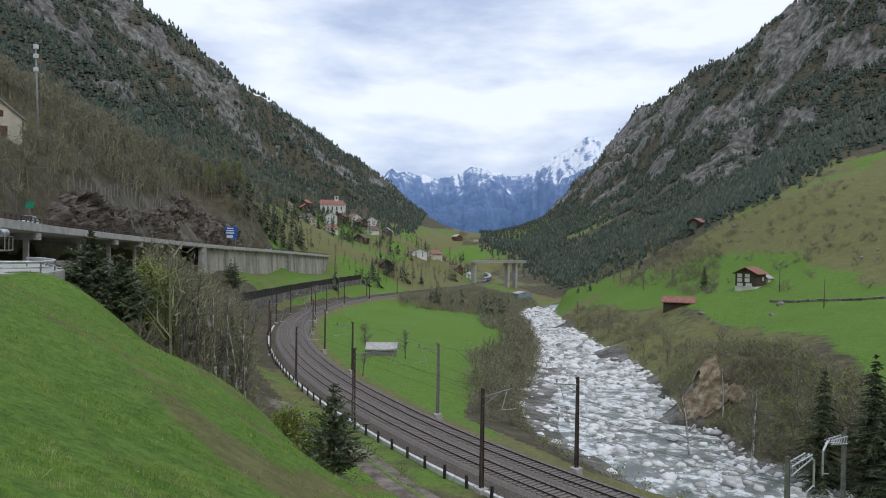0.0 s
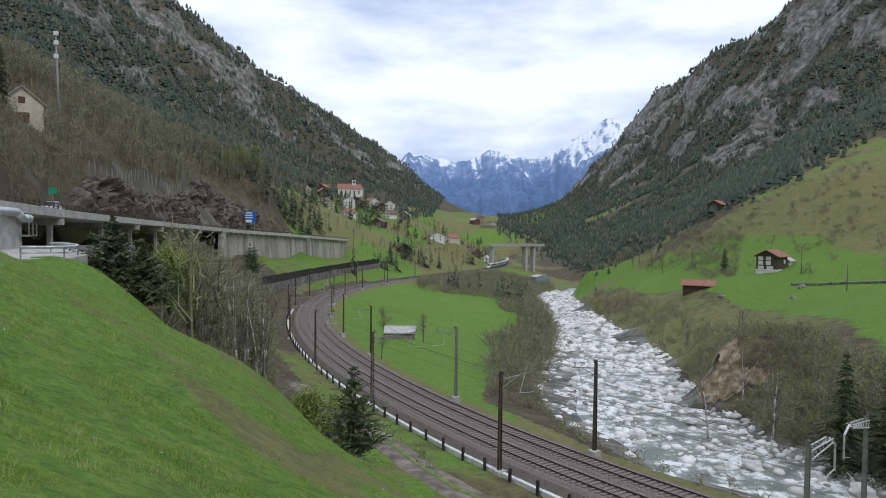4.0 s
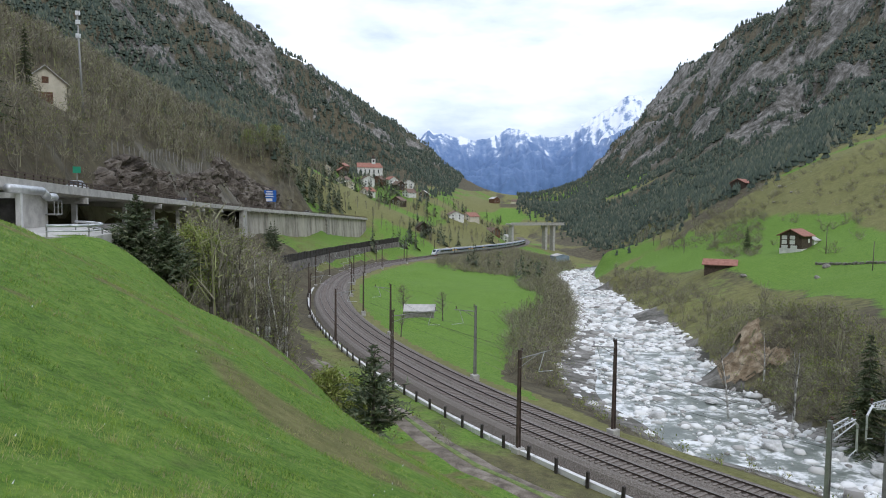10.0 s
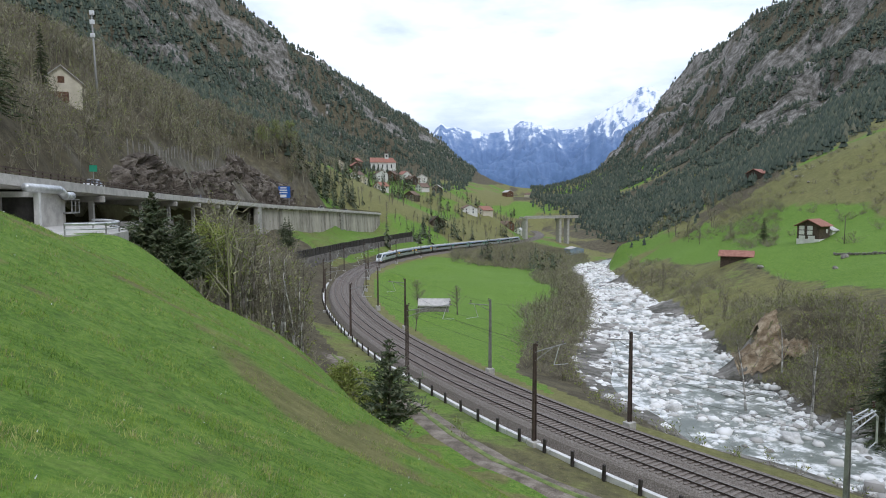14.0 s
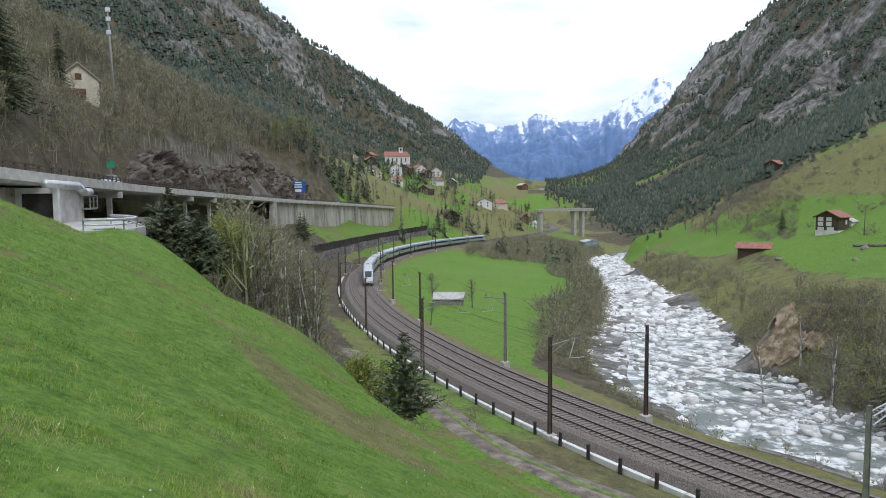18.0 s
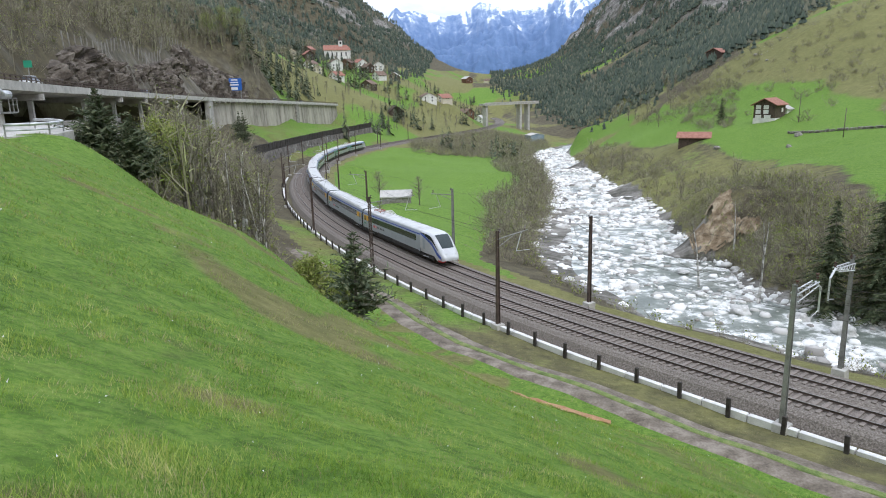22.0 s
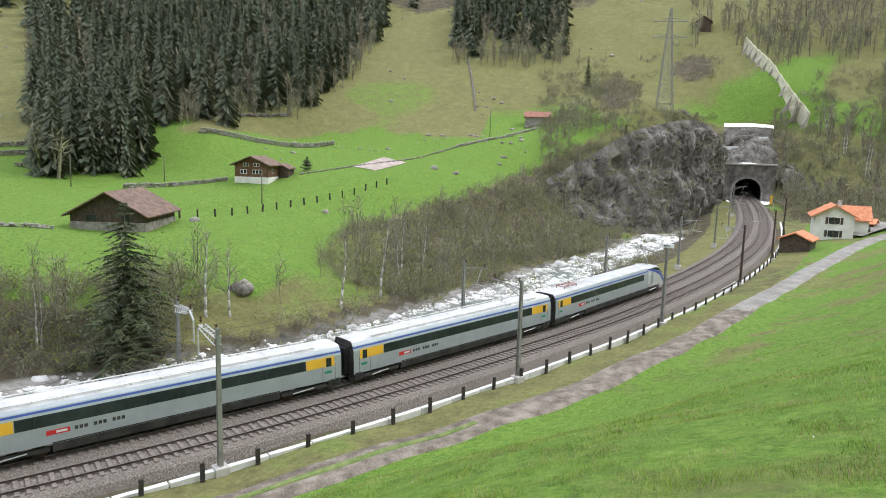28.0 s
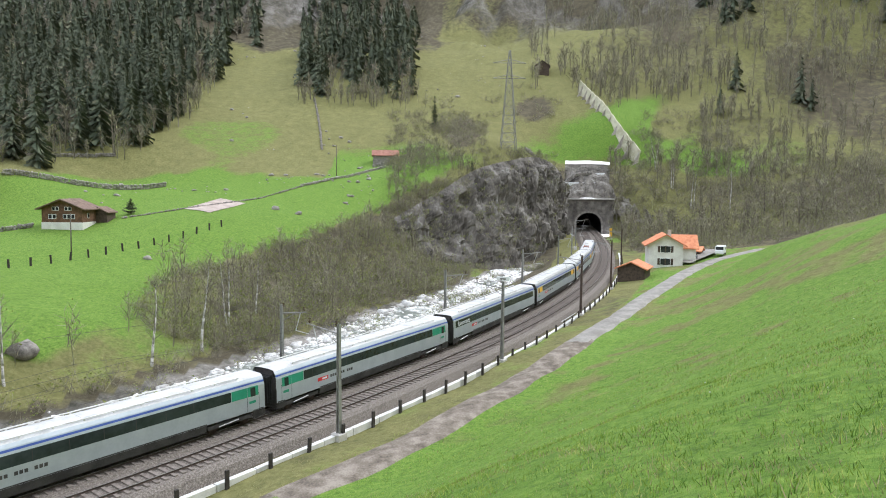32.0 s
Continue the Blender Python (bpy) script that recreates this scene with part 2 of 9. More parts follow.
    "car_blue": surface("dark_blue_lacquer", two((0.02, 0.03, 0.06), (0.03, 0.045, 0.09)), 1, 0.2, bump=0.0),
    "soil": surface("dug_soil", two((0.30, 0.15, 0.07), (0.46, 0.27, 0.15)), 2.5, 0.95, bump=0.8),
    "stained_wall": surface("stained_wall", [(0.3, (0.20, 0.18, 0.15)), (0.5, (0.42, 0.385, 0.325)), (0.72, (0.56, 0.52, 0.45))], 0.25, 0.95, bump=0.3, stretch=0.25),
    "dark_stone": surface("dark_masonry", [(0.3, (0.07, 0.06, 0.055)), (0.5, (0.15, 0.135, 0.12)), (0.7, (0.25, 0.23, 0.20))], 0.5, 0.95, bump=0.8, bump_dist=0.15),
    "orange_roof": surface("orange_tiles", two((0.55, 0.19, 0.09), (0.72, 0.30, 0.15)), 1.2, 0.8, bump=0.4),
    "sheet_blue": surface("blue_grey_sheet", two((0.22, 0.29, 0.36), (0.32, 0.39, 0.46)), 0.5, 0.5),
    "barrier": surface("pale_barrier", two((0.42, 0.40, 0.28), (0.62, 0.60, 0.46)), 0.4, 0.9),
    "paddock": surface("paddock_earth", two((0.36, 0.29, 0.25), (0.50, 0.42, 0.37)), 0.5, 0.95),
    # near-black: darkness inside the tunnel is put into the lining's colour
    "tunnel_dark": surface("darkened_lining", two((0.008, 0.008, 0.008), (0.02, 0.019, 0.018)), 1, 0.95),
    "brown_rock": surface("brown_rock", [(0.3, (0.04, 0.032, 0.025)), (0.5, (0.11, 0.09, 0.072)), (0.72, (0.25, 0.22, 0.185))], 0.3, 0.95, bump=0.9, bump_dist=0.3),
    "sand_bank": surface("sandy_bank", [(0.3, (0.13, 0.09, 0.05)), (0.5, (0.27, 0.20, 0.125)), (0.72, (0.50, 0.41, 0.29))], 0.9, 0.95, bump=0.8, bump_dist=0.2),
    "pale_stones": leafy("pale_river_stones", [(0.0, (0.26, 0.245, 0.22)), (0.18, (0.52, 0.50, 0.47)), (0.5, (0.80, 0.785, 0.755)), (1.0, (0.90, 0.89, 0.87))], 0.9),
    "needles": leafy("spruce_wood", [(0.0, (0.078, 0.098, 0.064)), (0.5, (0.105, 0.126, 0.08)), (0.9, (0.135, 0.15, 0.09)), (1.0, (0.185, 0.18, 0.11))]),
    "turf": surface("turf", [(0.3, (0.10, 0.14, 0.04)), (0.5, (0.16, 0.22, 0.06)), (0.7, (0.25, 0.26, 0.11))], 1.5, 0.95, bump=0.8, bump_dist=0.1),
    "snow": surface("wet_snow", two((0.78, 0.80, 0.84), (0.9, 0.9, 0.92)), 0.5, 0.7, bump=0.2),
}

# ---- plan: railway line, river and the lie of the land (metres, z up) ----
GRADE, RAIL_Z = 0.0225, 0.95
LINE = [(48.3, 840.2), (48.8, 800.2), (48.7, 760.2), (47.7, 720.2), (45.8, 680.3), (42.7, 640.4), (38.2, 600.7), (32.2, 561.1),
        (24.4, 521.9), (14.5, 483.1), (2.8, 444.9), (-10.4, 407.2), (-24.1, 369.5), (-35.7, 331.3), (-43.1, 292.0),
        (-45.6, 252.1), (-43.2, 212.2), (-36.3, 172.8), (-25.4, 134.4), (-10.4, 97.3), (9.2, 62.5), (34.6, 31.6),
        (64.9, 5.6), (98.5, -16.0), (134.8, -32.8), (172.9, -44.9), (211.8, -54.0), (251.1, -61.5), (290.6, -67.9)]
S0 = -860.0


def dense(points, step):
    """Catmull-Rom through the points, resampled evenly."""
    p = np.array(points, float)
    p = np.vstack([2 * p[0] - p[1], p, 2 * p[-1] - p[-2]])
    out = []
    for i in range(1, len(p) - 2):
        for u in np.linspace(0, 1, 40, endpoint=False):
            a, b, c, d = p[i - 1:i + 3]
            out.append(0.5 * (2 * b + (c - a) * u + (2 * a - 5 * b + 4 * c - d) * u * u + (3 * b - a - 3 * c + d) * u ** 3))
    out = np.array(out + [p[-2]])
    run = np.r_[0, np.cumsum(np.linalg.norm(np.diff(out[:, :2], axis=0), axis=1))]
    at = np.arange(0, run[-1], step)
    return np.stack([np.interp(at, run, out[:, k]) for k in range(out.shape[1])], 1)


TRK = dense(LINE, 1.0)
TRK_T = np.gradient(TRK, axis=0)
TRK_T /= np.linalg.norm(TRK_T, axis=1, keepdims=True)


def on_line(s, off=0.0, up=0.0):
    """The place at arc length s, off metres to the left of the way of travel, up above the rail head; and the heading in degrees."""
    i = min(max(s - S0, 0.0), len(TRK) - 1.001)
    k, u = int(i), i - int(i)
    p = TRK[k] * (1 - u) + TRK[k + 1] * u
    t = TRK_T[k] * (1 - u) + TRK_T[k + 1] * u
    return Vector((p[0] - t[1] * off, p[1] + t[0] * off, RAIL_Z + GRADE * s + up)), math.degrees(math.atan2(t[1], t[0]))


FAR_TRACK, NEAR_TRACK = 0.5, -3.2      # offsets of the two tracks' centres

# river: x, y, water level, half width, from upstream to downstream
RIVER = [(190, -30, -0.9, 5), (150, -14, -1.6, 5), (125, -1, -2.0, 6), (98, 11, -2.6, 6), (80, 21.5, -3.0, 6), (66, 31, -3.5, 6), (47, 52, -4.3, 7),
         (29, 73, -4.9, 9), (26, 90, -5.7, 11.5), (26.8, 112, -7.2, 12.3), (32.5, 145, -9.0, 12), (38.5, 185, -11.0, 11),
         (41, 230, -12.9, 9), (45, 290, -14.8, 8), (48, 345, -16.2, 8), (56, 390, -18, 8), (75, 450, -21, 8), (110, 560, -26, 8)]
RIV = dense(RIVER, 2.0)
RIV_T = np.gradient(RIV[:, :2], axis=0)
RIV_T /= np.linalg.norm(RIV_T, axis=1, keepdims=True)

ROAD = [(-22, 92, -1.4), (-16.0, 80, -1.2), (-9.2, 69.6, -0.9), (-3.3, 58.3, -0.5), (1.4, 50.9, -0.2), (7.7, 44.0, -0.1), (12.7, 38.1, 0.0), (23.8, 26.1, 0.3),
        (37.6, 12.4, 0.8), (51.4, -1.0, 1.6), (57.9, -5.9, 1.9), (67.1, -12.3, 2.3), (82.6, -21.8, 2.8), (98.8, -31.6, 3.3),
        (123.1, -46.2, 4.0), (144.6, -60.1, 4.6), (157.1, -71.6, 5.4), (166, -84, 6.6)]
ROAD_LINE = dense(ROAD, 2.0)
MOTORWAY = [(-30, 10, 23.4), (-43.0, 55.2, 22.2), (-45.2, 68.4, 21.7), (-56.6, 111.5, 20.8), (-71.9, 207.9, 18.3), (-72.1, 291.2, 15.6),
            (-65.6, 394.6, 11.6), (-50, 480, 7.0)]

# foot of the timber fence on the wall above the curve
FENCE_WALL = [(-52.3, 163.9, 3.8), (-54.1, 176.9, 3.4), (-58.1, 217.4, 1.6), (-59.1, 273.7, 0.1), (-53.7, 325.6, -0.4), (-44.0, 369.4, -0.3)]

# break lines of the land, each a shoulder, an edge or a crest
HOME_SLOPE = [(0, 0, 18.3), (-3, -4, 20.2), (3.4, 3.6, 16.3), (9, 9.8, 11.4), (14, 15.4, 6.6), (18, 7, 9.6), (30, -4, 8.4), (45, -26, 11.8), (24, -10, 13.6), (62, -36, 11.8),
              (-4, 12, 15.6), (-8, 26, 13.6), (-1, 30, 7.4), (-3, 44, 2.7), (7, 27, 5.4), (4, 24, 7.9), (9, 22, 6.9)]
SPUR = [(-21.8, 26.1, 20.3), (-25.9, 33.1, 19.9), (-33.0, 47.7, 17.1), (-29.5, 52.3, 17.1), (-24.5, 50.4, 14.2), (-20.0, 50.2, 11.1),
        (-15.9, 49.5, 9.7), (-11.5, 45.6, 8.1), (-7.4, 42.4, 5.9), (-33, 66, 13.0), (-36, 82, 9.5), (-42, 105, 6), (-48, 130, 4), (-54, 180, 3), (-22, 66, 4)]
SOUTH_CREST = [(114.6, -56.9, 9.9), (98.0, -54.2, 13.0), (80.0, -51.2, 15.6), (69.7, -48.7, 16.8), (150, -90, 9), (120, -100, 17), (80, -80, 26)]
CURVE_MEADOW = [(-12.4, 145.4, -4.0), (-4.4, 109.4, -3.5), (-22.8, 281.6, -6.5), (15.6, 221.9, -7.5), (-34.0, 229.1, -4.6), (2.5, 97.0, -4.0), (10, 330, -13), (-8, 340, -9)]
BANK_TOP = [(55.1, 284.7, -10.0), (52.5, 198.2, -7.8), (50, 141.9, -2.9), (42, 111.1, 0.3), (47, 84.1, 1.5), (58.3, 62.4, 2.2), (74, 43, 1.6),
            (88, 37.6, 3.0), (115, 28.5, 1.6), (150, 10, 1.6)]
MEADOW = [(78.1, 226.9, 1.7), (101.7, 228.4, 7.0), (106.2, 145.3, 9.5), (98.7, 68.2, 5.9), (154.6, 70.8, 11.2), (160.0, 40.3, 11.9), (164.6, 11.7, 9.8)]
PASTURE = [(131.0, 356.7, 29.6), (153.5, 303.4, 42.4), (149.3, 187.9, 21.6), (156.1, 147.8, 16.7), (161.9, 99.4, 11.8), (203.9, 82.6, 21.7),
           (214.2, 89.1, 31.0), (179.9, 98.4, 22.7), (218.2, 40.9, 25.4), (231.8, 8.5, 27.6), (237.8, -32.2, 32.8)]
UPPER = [(366.5, 205.2, 98.8), (389.1, 92.6, 106.9), (389.7, 14.6, 109.0), (329.8, -58.6, 75.8), (282.2, -75.0, 47.5), (267.9, -111.0, 33.1),
         (336.3, -177.0, 85.9), (279.4, -175.6, 46.5), (260.8, -202.2, 45.8), (200, -260, 70), (120, -200, 70)]
CLIFF_TOP = [(200.0, -1.9, 17.9), (214.4, -13.8, 25.1), (229.8, -29.8, 29.6), (248, -44.5, 28.9), (254, -82, 22), (262, -60, 27), (262, -70, 26)]
CLIFF_FOOT = [(178, -6, 0.2), (186, -17, 0.0), (196, -27, 0.4), (208, -36, 1.2), (222, -45, 2.5), (236, -50, 4)]
PORTAL_SIDE = [(236.6, -82.0, 7.9), (200.1, -92.3, 6.1), (202.9, -128.1, 14.6), (168, -70, 4.8)]
WOOD_EDGE = [(-75.8, 105.6, 33.1), (-93.6, 144.3, 41.1), (-79.4, 144.7, 31.7), (-100.2, 218.1, 46.1), (-90.5, 223.5, 33.6), (-91.1, 306.8, 41.4), (-82.2, 320.3, 21.1)]
VILLAGE = [(-112.4, 548.6, 33.3), (-101.9, 631.8, 44.4), (-72.4, 595.6, 35.0), (-45.0, 558.2, 22.6), (-36.2, 448.5, 5.5), (0.6, 560.0, 4.4),
           (-7.1, 469.9, -6.5), (-30, 640, 26)]
VALLEY = [(111.8, 1295.2, 0.0), (100, 640, -14), (84.8, 692.9, -12), (87.5, 472.0, -8.0), (140.2, 542.2, 8.6), (190.8, 1083.3, 31.3), (45.0, 999.0, 22),
          (150, 1700, -14), (170, 2000, -20), (190, 2300, -25), (215, 2650, -30), (60, 2900, -20), (380, 3000, -20), (250, 3000, -30), (100, 3500, -40), (700, 4500, 0), (-700, 4500, 0)]
FOREST_EDGE = [(66.4, 374.7, -6.4), (106.8, 447.4, 10.3), (161.9, 515.2, 35.3), (218.9, 515.4, 66.5), (228.7, 467.0, 75.9)]
WEST_FOREST = [(-227.3, 239.2, 83.3), (-184.7, 273.5, 85.8), (-188.2, 375.5, 80.8), (-163.0, 493.8, 74.1), (-169.9, 740.8, 69.8), (-144.7, 989.5, 69.4)]
WEST_RIDGE = [(-732.8, 820.4, 516.9), (-597.7, 923.5, 432.8), (-553.1, 1008.2, 406.5), (-513.1, 1139.8, 410.4), (-484.1, 1260.2, 377.9),
              (-454.9, 1429.4, 365.6), (-347.9, 1715.1, 315.8), (-270.9, 1981.6, 258.4), (-180.3, 2292.9, 170.4), (-54.0, 2599.4, 92.7)]
EAST_RIDGE = [(802.7, 892.0, 525.7), (742.7, 1005.4, 514.2), (689.5, 1102.1, 506.2), (623.0, 1253.7, 463.8), (576.8, 1384.7, 418.3),
              (552.8, 1501.5, 398.2), (497.2, 1730.0, 366.2), (480.3, 1941.5, 312.3), (467.5, 2252.0, 210.4), (382.9, 2672.7, 57.5)]
EAST_HEIGHTS = [(639.4, 217.0, 260.3), (621.4, 503.9, 290.3), (690.8, -121.3, 343.5), (585.4, -412.6, 325.5), (1200, 0, 520), (1500, 1200, 500), (900, 2300, 250),
                (-1300, 1000, 560), (-900, 2300, 300), (-500, 300, 330)]
BEHIND = [(-10, -14, 25), (-40, -20, 40), (30, -60, 32), (-30, -80, 60), (60, -140, 60), (-160, -80, 130), (-600, -500, 420), (0, -700, 380), (600, -900, 420),
          (0, -3000, 700), (-3000, -1000, 700), (3000, -1000, 700)]


def anchors():
    pts = []
    for g in (HOME_SLOPE, SPUR, SOUTH_CREST, CURVE_MEADOW, BANK_TOP, MEADOW, PASTURE, UPPER, CLIFF_TOP, CLIFF_FOOT, PORTAL_SIDE, WOOD_EDGE, VILLAGE, VALLEY,
              FOREST_EDGE, WEST_FOREST, WEST_RIDGE, EAST_RIDGE, EAST_HEIGHTS, BEHIND):
        pts += g
    for s in list(range(-850, 212, 12)) + [213]:
        for off, up in ((-6.4, -1.0), (3.9, -1.1), (-1.4, -1.1)):
            pts.append(tuple(on_line(s, off, up)[0]))
    for s in range(-330, -120, 14):
        pts.append(tuple(on_line(s, 9, -2.6)[0]))
    for s in range(-115, 120, 14):
        pts.append(tuple(on_line(s, 7, -1.7)[0]))
    for s in range(-150, 40, 14):
        pts.append(tuple(on_line(s, -8.6, -0.85)[0]))
    for i in range(0, len(RIV), 7):
        x, y, z, w = RIV[i]
        n = np.array((-RIV_T[i][1], RIV_T[i][0]))
        pts.append((x, y, z - 1.0))
        for side in (-1, 1):
            q = np.array((x, y)) + n * side * (w + 1.0)
            pts.append((q[0], q[1], z + 0.35))
    for x, y, z in dense(ROAD, 7.0):
        pts.append((x, y, z - 0.12))
    rd = dense(ROAD, 9.0)
    rt = np.gradient(rd[:, :2], axis=0)
    rt /= np.linalg.norm(rt, axis=1, keepdims=True)
    for (x, y, z), (tx, ty) in list(zip(rd, rt))[4:-3]:
        for o, up in ((3.0, 0.0), (6.5, 1.15)):
            pts.append((x + ty * o, y - tx * o, z + up))
    for s, up in ((228, 17), (240, 23)):
        for off in (-13, -6, 1, 8):
            pts.append(tuple(on_line(s, off, up)[0]))
    for y in range(204, 400, 14):
        x = float(np.interp(y, [q[1] for q in MOTORWAY], [q[0] for q in MOTORWAY]))
        z = float(np.interp(y, [q[1] for q in MOTORWAY], [q[2] for q in MOTORWAY]))
        pts += [(x + 2.5, y, z - 12.0), (x + 8.0, y, z - 13.0)]
    for k in range(2, len(MOTORWAY) - 1):
        x, y, z = MOTORWAY[k]
        pts.append((x - 10.5, y, z + 0.5))
    for y in range(60, 200, 9):
        x = float(np.interp(y, [q[1] for q in MOTORWAY], [q[0] for q in MOTORWAY]))
        z = float(np.interp(y, [q[1] for q in MOTORWAY], [q[2] for q in MOTORWAY]))
        deep = 6.8 + 0.05 * (y - 60)
        pts += [(x + 0.5, y, z - deep), (x - 4, y, z - deep), (x - 8, y, z - deep + 0.4), (x - 11.5, y, z + 0.6)]
    for x, y, z in dense(FENCE_WALL, 9.0):
        pts += [(x - 2.5, y, z - 0.3), (x + 4.5, y, z - 5.2)]
    kept = []
    for p in pts:
        if all((p[0] - q[0]) ** 2 + (p[1] - q[1]) ** 2 > 4.0 for q in kept):
            kept.append(p)
    return np.array(kept)


ANC = anchors()
SOFT = 3.0


def kernel(a, b):
    return np.sqrt((a[:, None, 0] - b[None, :, 0]) ** 2 + (a[:, None, 1] - b[None, :, 1]) ** 2 + SOFT * SOFT)


def solve_land():
    n = len(ANC)
    k = np.zeros((n + 3, n + 3))
    k[:n, :n] = kernel(ANC, ANC)
    k[:n, n], k[:n, n + 1:] = 1, ANC[:, :2] / 1000
    k[n:, :n] = k[:n, n:].T
    return np.linalg.solve(k, np.r_[ANC[:, 2], 0, 0, 0])


LAND = solve_land()


def land(xy):
    """Smooth height of the land at an array of x, y."""
    xy = np.atleast_2d(np.asarray(xy, float))
    n = len(ANC)
    out = np.empty(len(xy))
    for i in range(0, len(xy), 8000):
        q = xy[i:i + 8000]
        out[i:i + 8000] = kernel(q, ANC) @ LAND[:n] + LAND[n] + q / 1000 @ LAND[n + 1:]
    return out


def lattice(ix, iy):
    h = (ix.astype(np.int64) * 374761393 + iy.astype(np.int64) * 668265263) & 0x7fffffff
    h = ((h ^ (h >> 13)) * 1274126177) & 0x7fffffff
    return ((h ^ (h >> 16)) & 0xffff) / 65535.0


def grain(x, y):
    """Value noise, 0 to 1."""
    ix, iy = np.floor(x), np.floor(y)
    fx, fy = x - ix, y - iy
    fx, fy = fx * fx * (3 - 2 * fx), fy * fy * (3 - 2 * fy)
    a, b = lattice(ix, iy), lattice(ix + 1, iy)
    c, d = lattice(ix, iy + 1), lattice(ix + 1, iy + 1)
    return (a * (1 - fx) + b * fx) * (1 - fy) + (c * (1 - fx) + d * fx) * fy


def fractal(x, y, octaves=5, ridged=False):
    out, amp, tot = 0.0, 1.0, 0.0
    for o in range(octaves):
        n = grain(x + 17.3 * o, y - 9.1 * o)
        out = out + amp * ((1 - np.abs(2 * n - 1)) if ridged else n)
        tot += amp
        x, y, amp = x * 2.03, y * 2.03, amp * 0.52
    return out / tot


def nearest(xy, line, chunk=4000):
    """Distance to and index on a dense line."""
    d, k = np.empty(len(xy)), np.empty(len(xy), int)
    for i in range(0, len(xy), chunk):
        q = xy[i:i + chunk]
        dd = (q[:, None, 0] - line[None, :, 0]) ** 2 + (q[:, None, 1] - line[None, :, 1]) ** 2
        j = dd.argmin(1)
        k[i:i + chunk], d[i:i + chunk] = j, np.sqrt(dd[np.arange(len(q)), j])
    return d, k


def track_frame(xy):
    """Arc length and signed offset (left of travel) from the line."""
    d, k = nearest(xy, TRK[::4])
    k = np.minimum(k * 4, len(TRK) - 1)
    v = xy - TRK[k]
    off = -v[:, 0] * TRK_T[k][:, 1] + v[:, 1] * TRK_T[k][:, 0]
    along = np.abs((v * TRK_T[k]).sum(1))
    off = np.where(along > 12, np.sign(off) * np.maximum(d, 30), off)
    return S0 + k, off


def river_frame(xy):
    """Signed distance from the river's middle line, positive on its right bank (the far side), and the half width there."""
    d, k = nearest(xy, RIV[::3])
    k = np.minimum(k * 3, len(RIV) - 1)
    v = xy - RIV[k, :2]
    side = v[:, 0] * RIV_T[k][:, 1] - v[:, 1] * RIV_T[k][:, 0]
    return np.where(side > 0, d, -d), RIV[k, 3]


def bumpy(xy, z, off, riv, half):
    """Adds the relief of hillsides and mountains."""
    x, y = xy[:, 0], xy[:, 1]
    r = np.hypot(x, y)
    d_road, _ = nearest(xy, ROAD_LINE)
    calm = np.clip((np.abs(off) - 9) / 12, 0, 1) * np.clip((np.abs(riv) - half - 1) / 8, 0, 1) * np.clip((d_road - 2.0) / 5, 0, 1)
    wild = np.clip((z - 45) / 110, 0, 1) * np.clip((r - 230) / 250, 0, 1)
    hum = (fractal(x / 6.0, y / 6.0, 3) - 0.5) * 0.5 * np.clip(r / 14, 0.15, 1) + (fractal(x / 38, y / 38, 3) - 0.5) * 2.2 * np.clip((r - 60) / 60, 0, 1)
    crag = (fractal(x / 230, y / 230, 6, True) - 0.70) * 110 + (fractal(x / 52, y / 52, 4, True) - 0.66) * 30
    return z + hum * calm + crag * wild


def ground_z(pts):
    """Height of the finished ground under a list of x, y."""
    xy = np.atleast_2d(np.asarray(pts, float))[:, :2]
    s, off = track_frame(xy)
    riv, half = river_frame(xy)
    return bumpy(xy, land(xy), off, riv, half)


def withered(xy):
    """How withered the grass of the home slope is, 0 to 1."""
    x, y = xy[:, 0], xy[:, 1]
    n = 0.55 * fractal(x / 9 + 50, y / 9, 3) + 0.45 * fractal(x / 2.2, y / 2.2 + 8, 3)
    w = np.clip((n - 0.50) * 9, 0, 1)
    along, aside = (x + 5.2) * 0.75 - (y - 17.4) * 0.66, (x + 5.2) * 0.66 + (y - 17.4) * 0.75
    strip = np.clip(1.6 - np.hypot(aside / 1.1, along / 3.8) + 2.5 * (n - 0.5), 0, 1)
    south = np.clip((x - 20) / 25, 0, 1) * np.clip((-y - 4) / 12, 0, 1) * np.clip((n - 0.42) * 6, 0, 1)
    return np.clip(np.maximum(np.maximum(0.75 * w * np.clip(1 - (x - 2) / 8, 0.3, 1), strip), 0.5 * south), 0, 1)


def gz(x, y):
    return float(ground_z([(x, y)])[0])

# ---- helpers for building ----
def obj(name, bm, material, smooth=False, parent=None, label="", category="", group="", kind=""):
    me = bpy.data.meshes.new(name)
    bm.to_mesh(me)
    bm.free()
    if smooth:
        me.shade_smooth()
    for m in (material if isinstance(material, (list, tuple)) else [material]):
        me.materials.append(m)
    ob = new(name, me)
    if parent is not None:
        ob.parent = parent
    return tagged(ob, label, category, group, kind)


def part(name, bm, material, parent, label="", smooth=False):
    return obj(name, bm, material, smooth, parent, label)


def raw(name, verts, faces, material, smooth=False, parent=None, label="", category="", group="", kind=""):
    me = bpy.data.meshes.new(name)
    me.from_pydata([tuple(v) for v in verts], [], [tuple(f) for f in faces])
    if smooth:
        me.shade_smooth()
    me.materials.append(material)
    ob = new(name, me)
    if parent is not None:
        ob.parent = parent
    return tagged(ob, label, category, group, kind)


